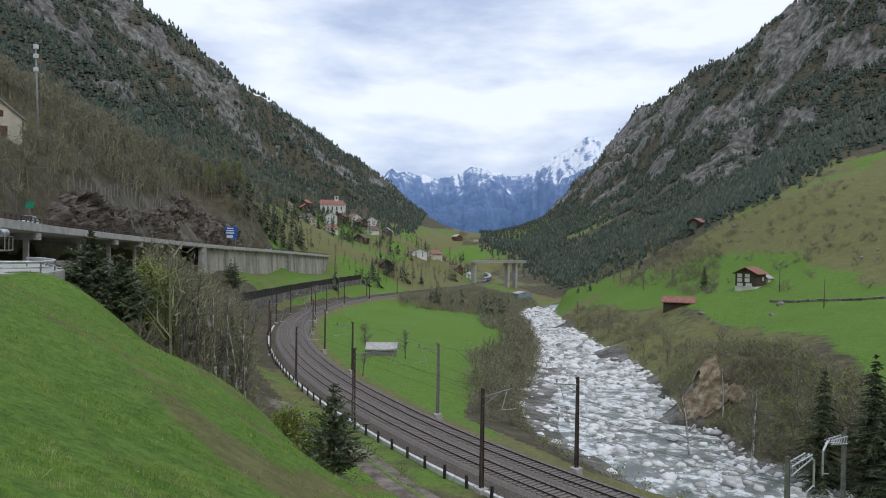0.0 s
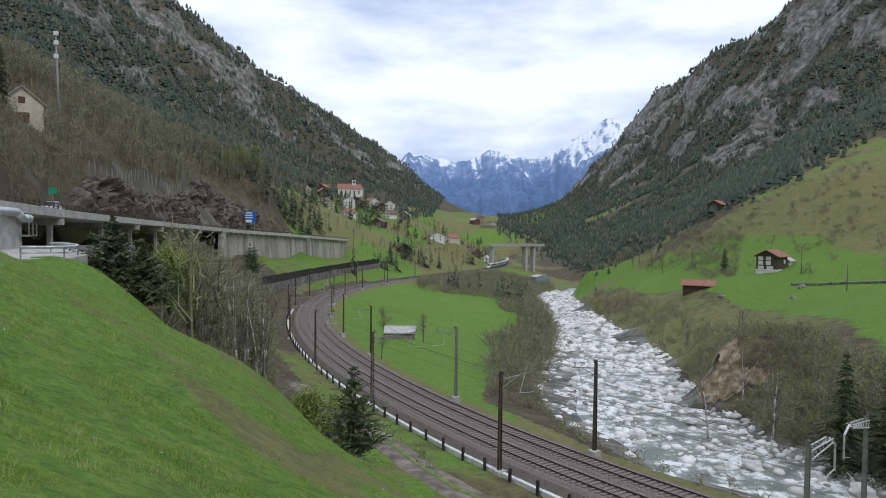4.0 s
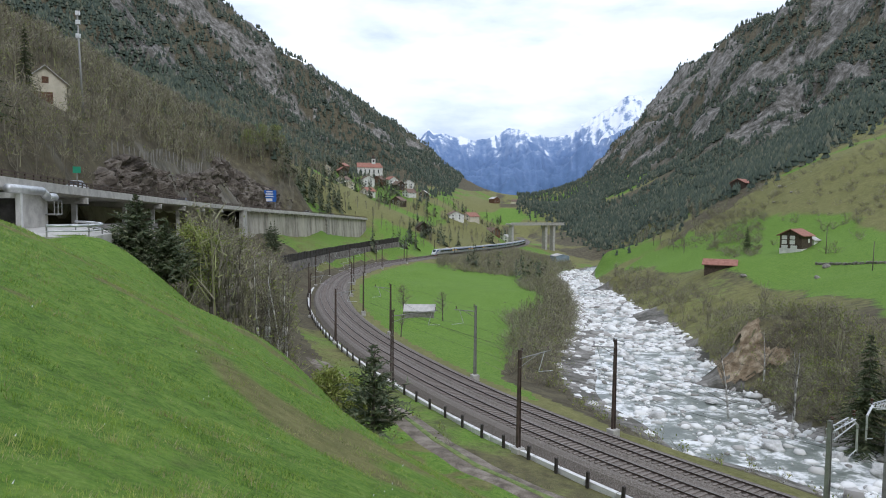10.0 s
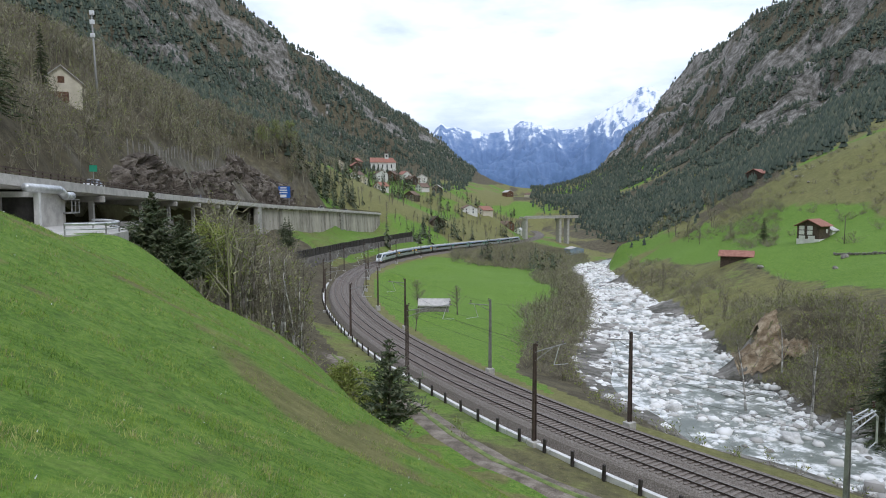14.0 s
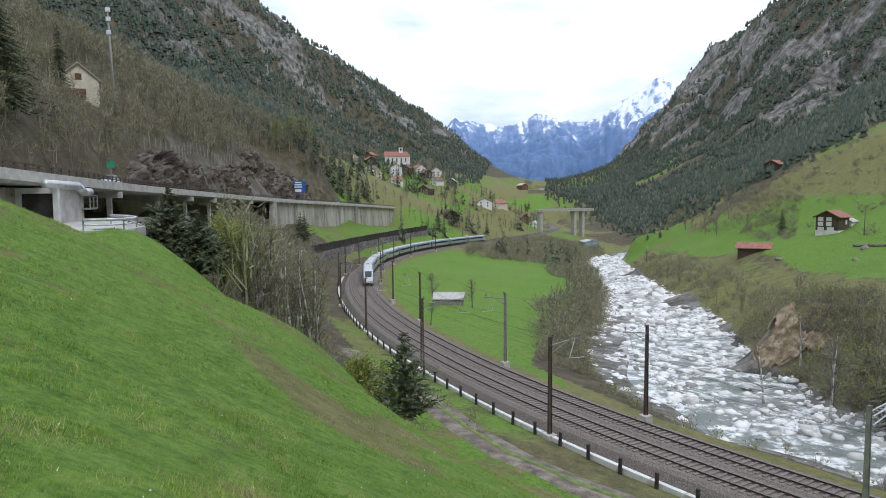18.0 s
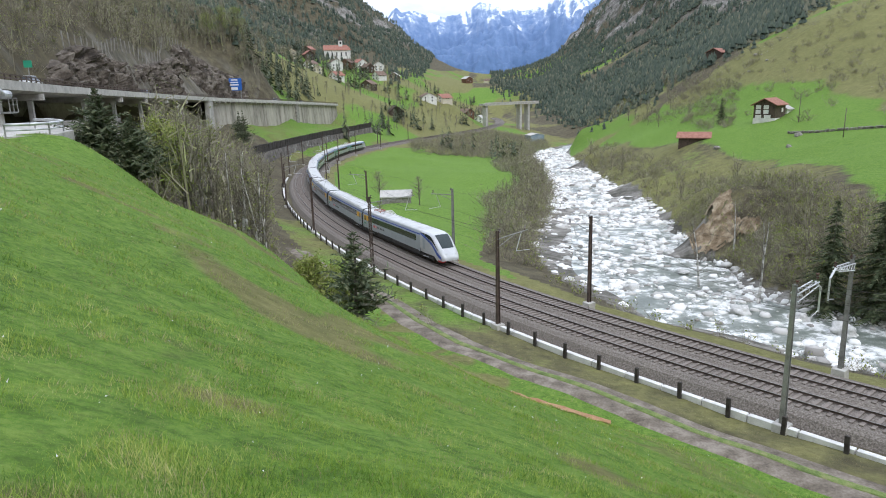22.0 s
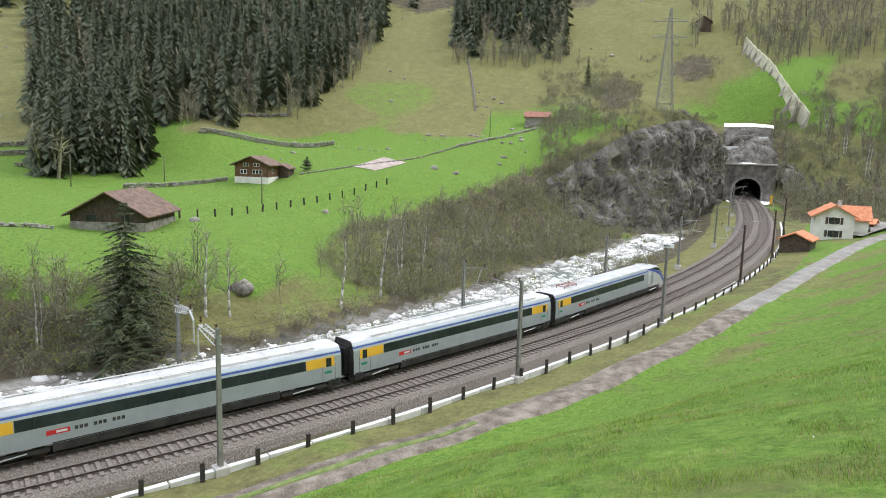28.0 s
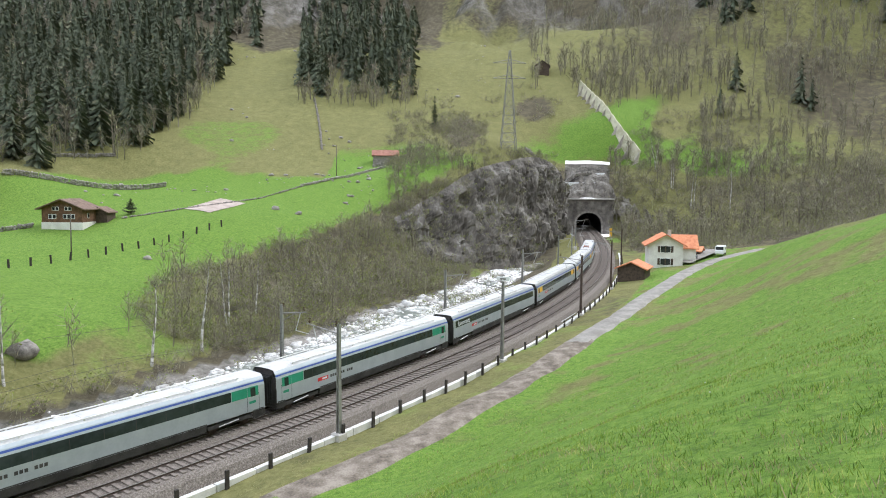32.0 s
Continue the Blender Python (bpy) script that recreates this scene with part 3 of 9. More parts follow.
def array_mesh(name, verts, tris, material, label="", category="", kind="stuff", smooth=False):
    """A mesh from numpy arrays of vertices and triangles."""
    me = bpy.data.meshes.new(name)
    me.vertices.add(len(verts))
    me.vertices.foreach_set("co", np.asarray(verts, np.float32).ravel())
    n = tris.shape[1]
    me.loops.add(len(tris) * n)
    me.loops.foreach_set("vertex_index", np.asarray(tris, np.int32).ravel())
    me.polygons.add(len(tris))
    me.polygons.foreach_set("loop_start", np.arange(0, len(tris) * n, n, dtype=np.int32))
    me.polygons.foreach_set("loop_total", np.full(len(tris), n, np.int32))
    me.update(calc_edges=True)
    if smooth:
        me.shade_smooth()
    me.materials.append(material)
    return tagged(new(name, me), label, category, kind=kind)


def thing(name, m, label, category, group=""):
    ob = new(name)
    ob.empty_display_size = 0.3
    ob.matrix_basis = m
    return tagged(ob, label, category, group)


def box(bm, x0, x1, y0, y1, z0, z1, m=None):
    r = bmesh.ops.create_cube(bm, size=1.0, matrix=(m or Matrix()) @ Matrix.Translation(((x0 + x1) / 2, (y0 + y1) / 2, (z0 + z1) / 2))
                              @ Matrix.Diagonal((x1 - x0, y1 - y0, z1 - z0, 1)))
    return r["verts"]


def boxes(*dims, bevel=0.0):
    bm = bmesh.new()
    for d in dims:
        box(bm, *d)
    if bevel:
        bmesh.ops.bevel(bm, geom=bm.edges[:], offset=bevel, segments=1, affect="EDGES")
    return bm


def tube(bm, a, b, r0, r1=None, n=8):
    a, b = Vector(a), Vector(b)
    d = b - a
    q = d.to_track_quat("Z", "Y").to_matrix().to_4x4()
    bmesh.ops.create_cone(bm, cap_ends=True, segments=n, radius1=r0, radius2=r0 if r1 is None else r1, depth=d.length,
                          matrix=Matrix.Translation((a + b) / 2) @ q)


def strip(points_a, points_b, zoff=0.0):
    """A ribbon between two rows of points."""
    v = [tuple(p) for p in points_a] + [tuple(p) for p in points_b]
    n = len(points_a)
    return v, [(i, i + 1, n + i + 1, n + i) for i in range(n - 1)]


# ---- the land: one sheet from the camera's feet to the horizon ----
def land_material():
    m = bpy.data.materials.new("alpine_ground")
    m.use_nodes = True
    nt = m.node_tree
    b = nt.nodes["Principled BSDF"]
    b.inputs["Roughness"].default_value = 0.95
    b.inputs["Specular IOR Level"].default_value = 0.2
    co = nt.nodes.new("ShaderNodeTexCoord")
    at = nt.nodes.new("ShaderNodeAttribute")
    at.attribute_name = "zone"
    sep = nt.nodes.new("ShaderNodeSeparateColor")
    nt.links.new(at.outputs["Color"], sep.inputs["Color"])

    def nz(scale, detail=5, rough=0.55):
        n = nt.nodes.new("ShaderNodeTexNoise")
        n.inputs["Scale"].default_value, n.inputs["Detail"].default_value, n.inputs["Roughness"].default_value = scale, detail, rough
        nt.links.new(co.outputs["Object"], n.inputs["Vector"])
        return n.outputs["Fac"]

    def mix(a, c, fac):
        x = nt.nodes.new("ShaderNodeMix")
        x.data_type = "RGBA"
        nt.links.new(fac, x.inputs["Factor"])
        nt.links.new(a, x.inputs["A"])
        nt.links.new(c, x.inputs["B"])
        return x.outputs["Result"]

    def col(stops, fac):
        r = ramp_node(nt, stops)
        nt.links.new(fac, r.inputs["Fac"])
        return r.outputs["Color"]

    def sharpen(mask, noise_fac, amount=0.5):
        a = nt.nodes.new("ShaderNodeMath")
        a.operation = "MULTIPLY_ADD"
        a.inputs[1].default_value = amount
        nt.links.new(noise_fac, a.inputs[0])
        nt.links.new(mask, a.inputs[2])
        r = nt.nodes.new("ShaderNodeMapRange")
        r.inputs["From Min"].default_value, r.inputs["From Max"].default_value = 0.5 + amount * 0.28, 0.5 + amount * 0.72
        nt.links.new(a.outputs[0], r.inputs["Value"])
        return r.outputs["Result"]

    wide, mid, fine = nz(0.035), nz(0.35, 6, 0.65), nz(3.0, 4, 0.7)
    huge = nz(0.012, 8, 0.7)
    upright = nt.nodes.new("ShaderNodeMapping")
    upright.inputs["Scale"].default_value = (1.0, 1.0, 0.4)
    nt.links.new(co.outputs["Object"], upright.inputs["Vector"])
    crag = nz(0.10, 10, 0.8)
    nt.links.new(upright.outputs["Vector"], crag.node.inputs["Vector"])
    scrub = col([(0.3, (0.05, 0.042, 0.03)), (0.5, (0.095, 0.08, 0.055)), (0.7, (0.16, 0.14, 0.085))], mid)
    tuft = nz(1.9, 7, 0.68)
    half_ = nt.nodes.new("ShaderNodeValue").outputs[0]
    half_.default_value = 0.55
    green = mix(mix(col([(0.38, (0.048, 0.135, 0.011)), (0.5, (0.09, 0.22, 0.02)), (0.60, (0.15, 0.285, 0.036))], mid),
                    col([(0.35, (0.052, 0.145, 0.014)), (0.65, (0.118, 0.245, 0.036))], wide), wide),
                col([(0.38, (0.045, 0.10, 0.009)), (0.46, (0.10, 0.205, 0.02)), (0.53, (0.17, 0.305, 0.035)), (0.61, (0.26, 0.365, 0.07))], tuft), half_)
    grit = nz(7.0, 6, 0.78)
    third = nt.nodes.new("ShaderNodeValue").outputs[0]
    third.default_value = 0.36
    green = mix(green, col([(0.39, (0.04, 0.085, 0.008)), (0.47, (0.11, 0.215, 0.022)), (0.53, (0.185, 0.33, 0.04)), (0.61, (0.31, 0.43, 0.085))], grit), third)
    dry = mix(col([(0.28, (0.105, 0.12, 0.034)), (0.5, (0.19, 0.20, 0.062)), (0.7, (0.29, 0.28, 0.10))], mid),
              col([(0.33, (0.085, 0.085, 0.034)), (0.5, (0.18, 0.17, 0.066)), (0.7, (0.31, 0.285, 0.13))], tuft), half_)
    rock = col([(0.36, (0.035, 0.035, 0.032)), (0.45, (0.12, 0.115, 0.105)), (0.53, (0.25, 0.235, 0.22)), (0.64, (0.48, 0.455, 0.425))], crag)
    c = mix(scrub, dry, sharpen(sep.outputs["Green"], mid))
    c = mix(c, green, sharpen(sep.outputs["Red"], mid))
    c = mix(c, rock, sharpen(sep.outputs["Blue"], huge, 0.9))
    tint = mix(c, col([(0.25, (0.03, 0.035, 0.015)), (0.75, (0.40, 0.36, 0.20))], fine), nt.nodes.new("ShaderNodeValue").outputs[0])
    tint.node.inputs["Factor"].links[0].from_node.outputs[0].default_value = 0.12
    nt.links.new(tint, b.inputs["Base Color"])
    bp = nt.nodes.new("ShaderNodeBump")
    bp.inputs["Strength"].default_value, bp.inputs["Distance"].default_value = 0.6, 0.25
    nt.links.new(grit, bp.inputs["Height"])
    cleft = nt.nodes.new("ShaderNodeMath")
    cleft.operation = "MULTIPLY"
    nt.links.new(crag, cleft.inputs[0])
    nt.links.new(at.outputs["Alpha"], cleft.inputs[1])
    bp2 = nt.nodes.new("ShaderNodeBump")
    bp2.inputs["Strength"].default_value, bp2.inputs["Distance"].default_value = 1.0, 5.0
    nt.links.new(cleft.outputs[0], bp2.inputs["Height"])
    nt.links.new(bp.outputs["Normal"], bp2.inputs["Normal"])
    nt.links.new(bp2.outputs["Normal"], b.inputs["Normal"])
    return m


def crag_mask(x, y):
    """Where bare crags break through the mountain woods."""
    return 0.6 * fractal(x / 110 + 40, y / 110, 4, True) + 0.4 * fractal(x / 27 + 9, y / 27, 3, True)


def zones(xy, z, s, off, riv, half):
    """Weights of green meadow, dry pasture and bare rock."""
    x, y = xy[:, 0], xy[:, 1]
    r = np.hypot(x, y)
    n = fractal(x / 45, y / 45, 4)
    n2 = fractal(x / 14 + 50, y / 14, 3)
    west_of_river = (riv < -half - 7 - 5 * n2) & (off > 6)
    home = (off < -7.2) & (y < 64) & (r < 260) & (z < 40)
    green = np.zeros(len(x))
    dry = np.zeros(len(x))
    rock = np.zeros(len(x))
    low = np.clip((17 + 7 * np.clip((190 - y) / 70, 0, 1) + 30 * (n - 0.5) - z) / 6, 0, 1)
    low = np.maximum(low, np.clip((fractal(x / 60 + 7, y / 60 + 3, 3) - 0.60) * 3, 0, 0.5) * np.clip((80 - z) / 30, 0, 1))
    near_e = (riv > half) & (x > 0) & (r < 420)
    ew = np.clip((riv - half - 8 - 17 * np.clip((y - 75) / 50, 0, 1) * np.clip((330 - y) / 80, 0, 1) - 12 * (n2 - 0.4)) / 5, 0, 1)
    strip = np.maximum(np.maximum(np.clip((x - 85) / 20, 0, 1), np.clip((y - 80) / 40, 0, 1) * 0.75), 0.5) * (1 - ew)
    green = np.where(near_e, low * ew + (0.58 + 0.8 * (n2 - 0.5)) * strip * np.where(x > 85, 1.0, 0.7), green)
    dry = np.where(near_e, (np.clip((100 + 60 * (n - 0.5) - z) / 20, 0, 1) * 0.8 + 0.1 - 0.8 * np.clip(fractal(x / 30 + 70, y / 30, 3) - 0.5, 0, 1)) * np.maximum(ew, 0.9 * strip), dry)
    north = (y > 330) & (x > 20) & (x < 260) & (z < 70)
    dry = np.where(north, np.clip((n - 0.30) * 4, 0, 1), dry)
    green = np.where(north, np.clip((n - 0.50) * 6, 0, 1), green)
    green = np.where(west_of_river & (s < -60) & (y < 420), 1.0, green)
    green = np.where((x < 30) & (x > -125) & (y > 330) & (z < 48), np.clip((n - 0.44) * 5, 0, 0.8), green)
    dry = np.where((x < 30) & (x > -125) & (y > 330) & (z < 48), 0.75, dry)
    foot = (x > -74) & (x < -44) & (y > 235) & (y < 400) & (off < -10)
    green, dry = np.where(foot, 0.55 + 0.6 * (n2 - 0.5), green), np.where(foot, 0.9, dry)
    green = np.where(home, 0.76 - 0.7 * withered(xy), green)
    dry = np.where(home, 1.0, dry)
    verge = (off < -6) & (off > -12) & (s > -130)
    green = np.where(verge, 0.36 + 0.9 * (n2 - 0.5), green)
    dry = np.where(verge, 0.55 + 0.5 * (n - 0.5), dry)
    dry = np.where((off > 3) & (off < 10) & (riv < -half), 0.7, dry)
    # pastures and thickets on the slope round the tunnel: azimuth, elevation from the camera's place, half axes, green, dry
    south = (x > 130) & (y < 25) & ((np.abs(off) > 12) | (s > 216)) & (np.abs(riv) > half + 6) & ((r > 195) | (off > 12))
    az, el = np.degrees(np.arctan2(x, y)), np.degrees(np.arctan2(z - 20, r))
    green = np.where(south, np.where(az < 92, green, 0.05), green)
    dry = np.where(south & (az > 92), 0.48 + 0.9 * (n - 0.5), dry)
    for a0, e0, ra, re, g, d in ((89.4, 2.2, 6.0, 1.6, 1, 1), (102.2, 4.2, 4.4, 1.5, 1, 1), (107.8, 4.5, 3.5, 2.1, 1, 1), (113.6, 2.2, 2.8, 0.9, 0.9, 1), (85.5, -0.6, 4.6, 2.0, 1, 1),
                                 (117.8, 3.0, 3.2, 1.3, 0.45, 1), (95.5, 7.4, 6.2, 3.6, 0.15, 1), (86.7, 5.5, 3.4, 2.8, 0.3, 1), (110.1, 5.2, 1.4, 1.2, 0.2, 1), (96.0, -0.9, 4.0, 1.9, 0.05, 0.3), (92.5, -3.4, 4.0, 1.4, 0.1, 0.4), (94.0, 4.6, 1.4, 1.2, 0.05, 0.3), (99.5, 6.4, 1.6, 1.0, 0.05, 0.3)):
        w = np.clip(1.7 - np.hypot((az - a0) / ra, (el - e0) / re) + 0.7 * (n2 - 0.5), 0, 1) * south
        green, dry = np.where(w > 0, green * (1 - w) + g * w, green), np.where(w > 0, dry * (1 - w) + d * w, dry)
    thicket = (x > 90) & (y > -48) & (az > 70.5) & (az < 95) & (off > 8) & (el < np.interp(az, [70, 72, 85.8, 90, 95], [-8.8, -7.4, -2.6, -0.2, 1.5]) + 1.2 * (n2 - 0.5))
    green, dry = np.where(thicket, 0.08, green), np.where(thicket, 0.42 + 0.8 * (n2 - 0.5), dry)
    lawn = near_e & (az > 58) & (az < 76) & (riv > half + 3) & (riv < half + 26)
    green, dry = np.where(lawn, np.maximum(green, 0.50 + 0.5 * (n2 - 0.5)), green), np.where(lawn, 1.0, dry)
    steep = np.clip((z - 55) / 60, 0, 1) * np.clip((r - 330) / 200, 0, 1)
    rock = steep * np.clip((crag_mask(x, y) - np.where(x > 0, 0.57, 0.605)) * 9, 0, 0.95) + np.clip((z - 280) / 200, 0, 0.2) * (x > 0)
    rock = np.where(np.abs(riv) < half + 1.2, 0.9, rock)
    crag_side = (x < -0.10 * y - 52) & (x > -110) & (y > 108) & (y < 320) & (z < 36 + 10 * (n2 - 0.5))
    rock = np.where(crag_side, 0.05 + 0.45 * fractal(x / 7, y / 7, 4, True) * np.clip((40 - z) / 8, 0, 1), rock)
    return np.clip(np.stack([green, dry, rock, steep * np.clip(2.5 * rock, 0, 1)], 1), 0, 1)


def build_land():
    az = np.r_[np.linspace(48, -135.7, 636), np.arange(-136, -312, -4.0)]
    az = np.radians(az)
    rad = 0.7 * np.exp(np.arange(0, 440) * 0.02012)
    rr, aa = np.meshgrid(rad, az, indexing="ij")
    xy = np.stack([-np.sin(aa).ravel() * rr.ravel(), np.cos(aa).ravel() * rr.ravel()], 1)
    s, off = track_frame(xy)
    riv, half = river_frame(xy)
    z = bumpy(xy, land(xy), off, riv, half)
    nr, na = rr.shape
    v = np.vstack([np.c_[xy, z], [[0, 0, gz(0, 0)]]])
    i = np.arange(nr - 1)[:, None] * na
    j = np.arange(na)[None, :]
    k = (np.arange(na)[None, :] + 1) % na
    quads = np.stack([(i + j).ravel(), (i + na + j).ravel(), (i + na + k).ravel(), (i + k).ravel()], 1)
    feet = np.arange(0, na, 2)
    quads = np.vstack([quads, np.stack([np.full(len(feet), nr * na), feet, feet + 1, (feet + 2) % na], 1)])
    bore = (s > 215.5) & (s < 237) & (np.abs(off + 1.35) < 7.6)
    quads = quads[~bore[np.minimum(quads, len(bore) - 1)].any(1)]
    ob = array_mesh("ground", v, quads, land_material(), "grassy valley floor, pastures and wooded rocky mountainsides", "ground", "structure", True)
    ob.data.attributes.new("zone", "FLOAT_COLOR", "POINT")
    c = np.vstack([zones(xy, z, s, off, riv, half), [[1, 1, 0, 1]]]).astype(np.float32)
    ob.data.attributes["zone"].data.foreach_set("color", c.ravel())
    return ob


build_land()


# ---- far snow mountains closing the valley ----
def backdrop_material():
    m = bpy.data.materials.new("hazed_snow_mountain")
    m.use_nodes = True
    nt = m.node_tree
    b = nt.nodes["Principled BSDF"]
    b.inputs["Roughness"].default_value = 0.9
    co = nt.nodes.new("ShaderNodeTexCoord")
    n = nt.nodes.new("ShaderNodeTexNoise")
    n.inputs["Scale"].default_value, n.inputs["Detail"].default_value, n.inputs["Roughness"].default_value = 0.008, 12, 0.74
    nt.links.new(co.outputs["Object"], n.inputs["Vector"])
    at = nt.nodes.new("ShaderNodeAttribute")
    at.attribute_name = "snow"
    a = nt.nodes.new("ShaderNodeMath")
    a.operation = "MULTIPLY_ADD"
    a.inputs[1].default_value = 2.4
    nt.links.new(n.outputs["Fac"], a.inputs[0])
    nt.links.new(at.outputs["Fac"], a.inputs[2])
    # the blue of distance haze is put into these rock tones
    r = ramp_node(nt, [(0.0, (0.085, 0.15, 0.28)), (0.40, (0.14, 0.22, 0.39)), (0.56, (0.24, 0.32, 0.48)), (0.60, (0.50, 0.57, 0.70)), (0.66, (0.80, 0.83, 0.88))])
    d = nt.nodes.new("ShaderNodeMath")
    d.operation = "MULTIPLY"
    d.inputs[1].default_value = 0.5
    nt.links.new(a.outputs[0], d.inputs[0])
    nt.links.new(d.outputs[0], r.inputs["Fac"])
    nt.links.new(r.outputs["Color"], b.inputs["Base Color"])
    return m


def build_backdrop():
    # skyline: azimuth (degrees to the right), elevation (degrees) seen from the camera's place
    sky = np.array([(-9, 2.5), (-5.2, 4.6), (-4.4, 5.5), (-3.2, 5.2), (-0.6, 4.7), (0.4, 4.8), (2.2, 5.6), (4.2, 5.3), (5.6, 4.9), (7.2, 5.2), (9.0, 6.4),
                    (10.3, 7.0), (11.6, 7.9), (12.4, 8.0), (13.4, 7.3), (15, 6.6), (18, 6.2)])
    az = np.linspace(-9, 18, 320)
    el = np.interp(az, sky[:, 0], sky[:, 1]) + np.interp(az, [-9, 0, 8, 12, 18], [0.6, 0.6, 0.7, 0.75, 0.8]) + (fractal(az * 1.3, az * 0 + 3, 5, True) - 0.6) * 0.4
    rows = 100
    v, snow = [], []
    for i in range(rows):
        u = i / (rows - 1)
        dist = 3050 + 1500 * u
        top = 20 + np.tan(np.radians(el)) * 4550
        base = -60.0
        xx, yy = np.sin(np.radians(az)) * dist, np.cos(np.radians(az)) * dist
        rel = (fractal(xx / 520, yy / 520, 6, True) - 0.68) * 260 * math.sin(math.pi * u) ** 0.7 + (fractal(xx / 110, yy / 110, 4, True) - 0.65) * 120 * math.sin(math.pi * u) ** 0.6
        zz = base + (top - base) * (u ** 1.15) + rel
        v.append(np.stack([xx, yy, zz], 1))
        hollow = fractal(np.degrees(np.arctan2(xx, yy)) * 2.2 + u * 5, u * 7.0 + np.zeros(len(az)), 5, True)
        snow.append(np.clip((zz - 430) / 300, -1.2, 0.22) + (0.62 - hollow) * 0.9 - 0.06)
    v.append(np.stack([np.sin(np.radians(az)) * 4800, np.cos(np.radians(az)) * 4800, np.full(320, -60.0)], 1))
    snow.append(np.zeros(320))
    v, snow = np.vstack(v), np.concatenate(snow)
    i = np.arange(rows)[:, None] * 320
    j = np.arange(319)[None, :]
    q = np.stack([(i + j).ravel(), (i + j + 1).ravel(), (i + 320 + j + 1).ravel(), (i + 320 + j).ravel()], 1)
    ob = array_mesh("backdrop", v, q, backdrop_material(), "distant mountains tinted haze blue, with snow on their upper slopes", "mountain", "structure", True)
    ob.data.attributes.new("snow", "FLOAT", "POINT")
    ob.data.attributes["snow"].data.foreach_set("value", snow.astype(np.float32))


build_backdrop()

# ---- railway ----
def ribbon(name, profile, s0, s1, step, material, label, category, kind="structure", smooth=False):
    """Sweeps a profile of (offset, height) along the line."""
    ss = np.arange(s0, s1 + step / 2, step)
    v, f, n = [], [], len(profile)
    for s in ss:
        for off, up in profile:
            v.append(on_line(float(s), off, up)[0])
    for i in range(len(ss) - 1):
        for k in range(n - 1):
            f.append((i * n + k, i * n + k + 1, (i + 1) * n + k + 1, (i + 1) * n + k))
    return raw(name, v, f, material, smooth, None, label, category, kind=kind)


def build_railway():
    ribbon("ballast_bed", [(-6.1, -1.6), (-5.3, -0.42), (-4.9, -0.24), (-1.6, -0.22), (-1.35, -0.34), (-1.1, -0.22), (2.2, -0.24), (2.6, -0.42), (3.8, -1.7)],
           -860, 262, 2.0, M["ballast"], "brown-grey crushed stone track bed", "track bed")
    for c in (FAR_TRACK, NEAR_TRACK):
        track = thing("railway_track", Matrix(), "steel rails on grey sleepers in ballast", "railway track", "pair of tracks")
        for side in (-0.7525, 0.7525):
            o = c + side
            r = ribbon("rail", [(o - 0.07, -0.17), (o - 0.03, -0.12), (o - 0.036, -0.012), (o + 0.036, -0.012), (o + 0.03, -0.12), (o + 0.07, -0.17)], -860, 262, 2.0,
                       M["rail"], "rusty brown rail", "", "", False)
            r.parent = track
            h = ribbon("rail_head", [(o - 0.034, -0.012), (o - 0.028, 0.0), (o + 0.028, 0.0), (o + 0.034, -0.012)], -860, 262, 2.0, M["rail_top"], "bright worn running surface", "", "")
            h.parent = track
        sm = boxes((-0.13, 0.13, -1.3, 1.3, -0.3, -0.14), bevel=0.02)
        me = bpy.data.meshes.new("sleeper")
        sm.to_mesh(me)
        sm.free()
        me.materials.append(M["sleeper"])
        rng = random.Random(3)
        s = -52.0
        for i in range(240):
            ob = new("sleeper", me)
            p, h = on_line(s + rng.uniform(-0.02, 0.02), c)
            ob.matrix_basis = pose(*p, 0, 0, h + rng.uniform(-0.6, 0.6))
            ob.parent = track
            s += 0.6
        v, f = [], []
        cube = [(-0.13, -1.3, -0.3), (0.13, -1.3, -0.3), (0.13, 1.3, -0.3), (-0.13, 1.3, -0.3), (-0.13, -1.3, -0.14), (0.13, -1.3, -0.14), (0.13, 1.3, -0.14), (-0.13, 1.3, -0.14)]
        for a, b in ((-420.0, -52.0), (s, 250.0)):
            q = a
            while q < b - 0.3:
                p, h = on_line(q, c)
                m = pose(*p, 0, 0, h)
                k = len(v)
                v += [m @ Vector(x) for x in cube]
                f += [tuple(k + i for i in g) for g in ((4, 5, 6, 7), (0, 1, 5, 4), (1, 2, 6, 5), (2, 3, 7, 6), (3, 0, 4, 7))]
                q += 0.6
        rest = raw("sleeper_bed", v, f, M["sleeper"], False, track)
        rest["kind"] = "stuff"


build_railway()


# ---- train: nine tilting coaches ----
SIDE = [(1.30, 0.42), (1.41, 0.93), (1.42, 1.88), (1.39, 2.82), (1.26, 3.20), (1.13, 3.42)]
ROOF = [(1.13, 3.42), (1.02, 3.52), (0.88, 3.55), (0.5, 3.57), (0.0, 3.58)]
TOP = 3.58


def loft(bm, sections, close_end=False):
    rings = [[bm.verts.new(p) for p in sec] for sec in sections]
    for a, b in zip(rings, rings[1:]):
        for i in range(len(a) - 1):
            bm.faces.new((a[i], a[i + 1], b[i + 1], b[i]))
    return rings


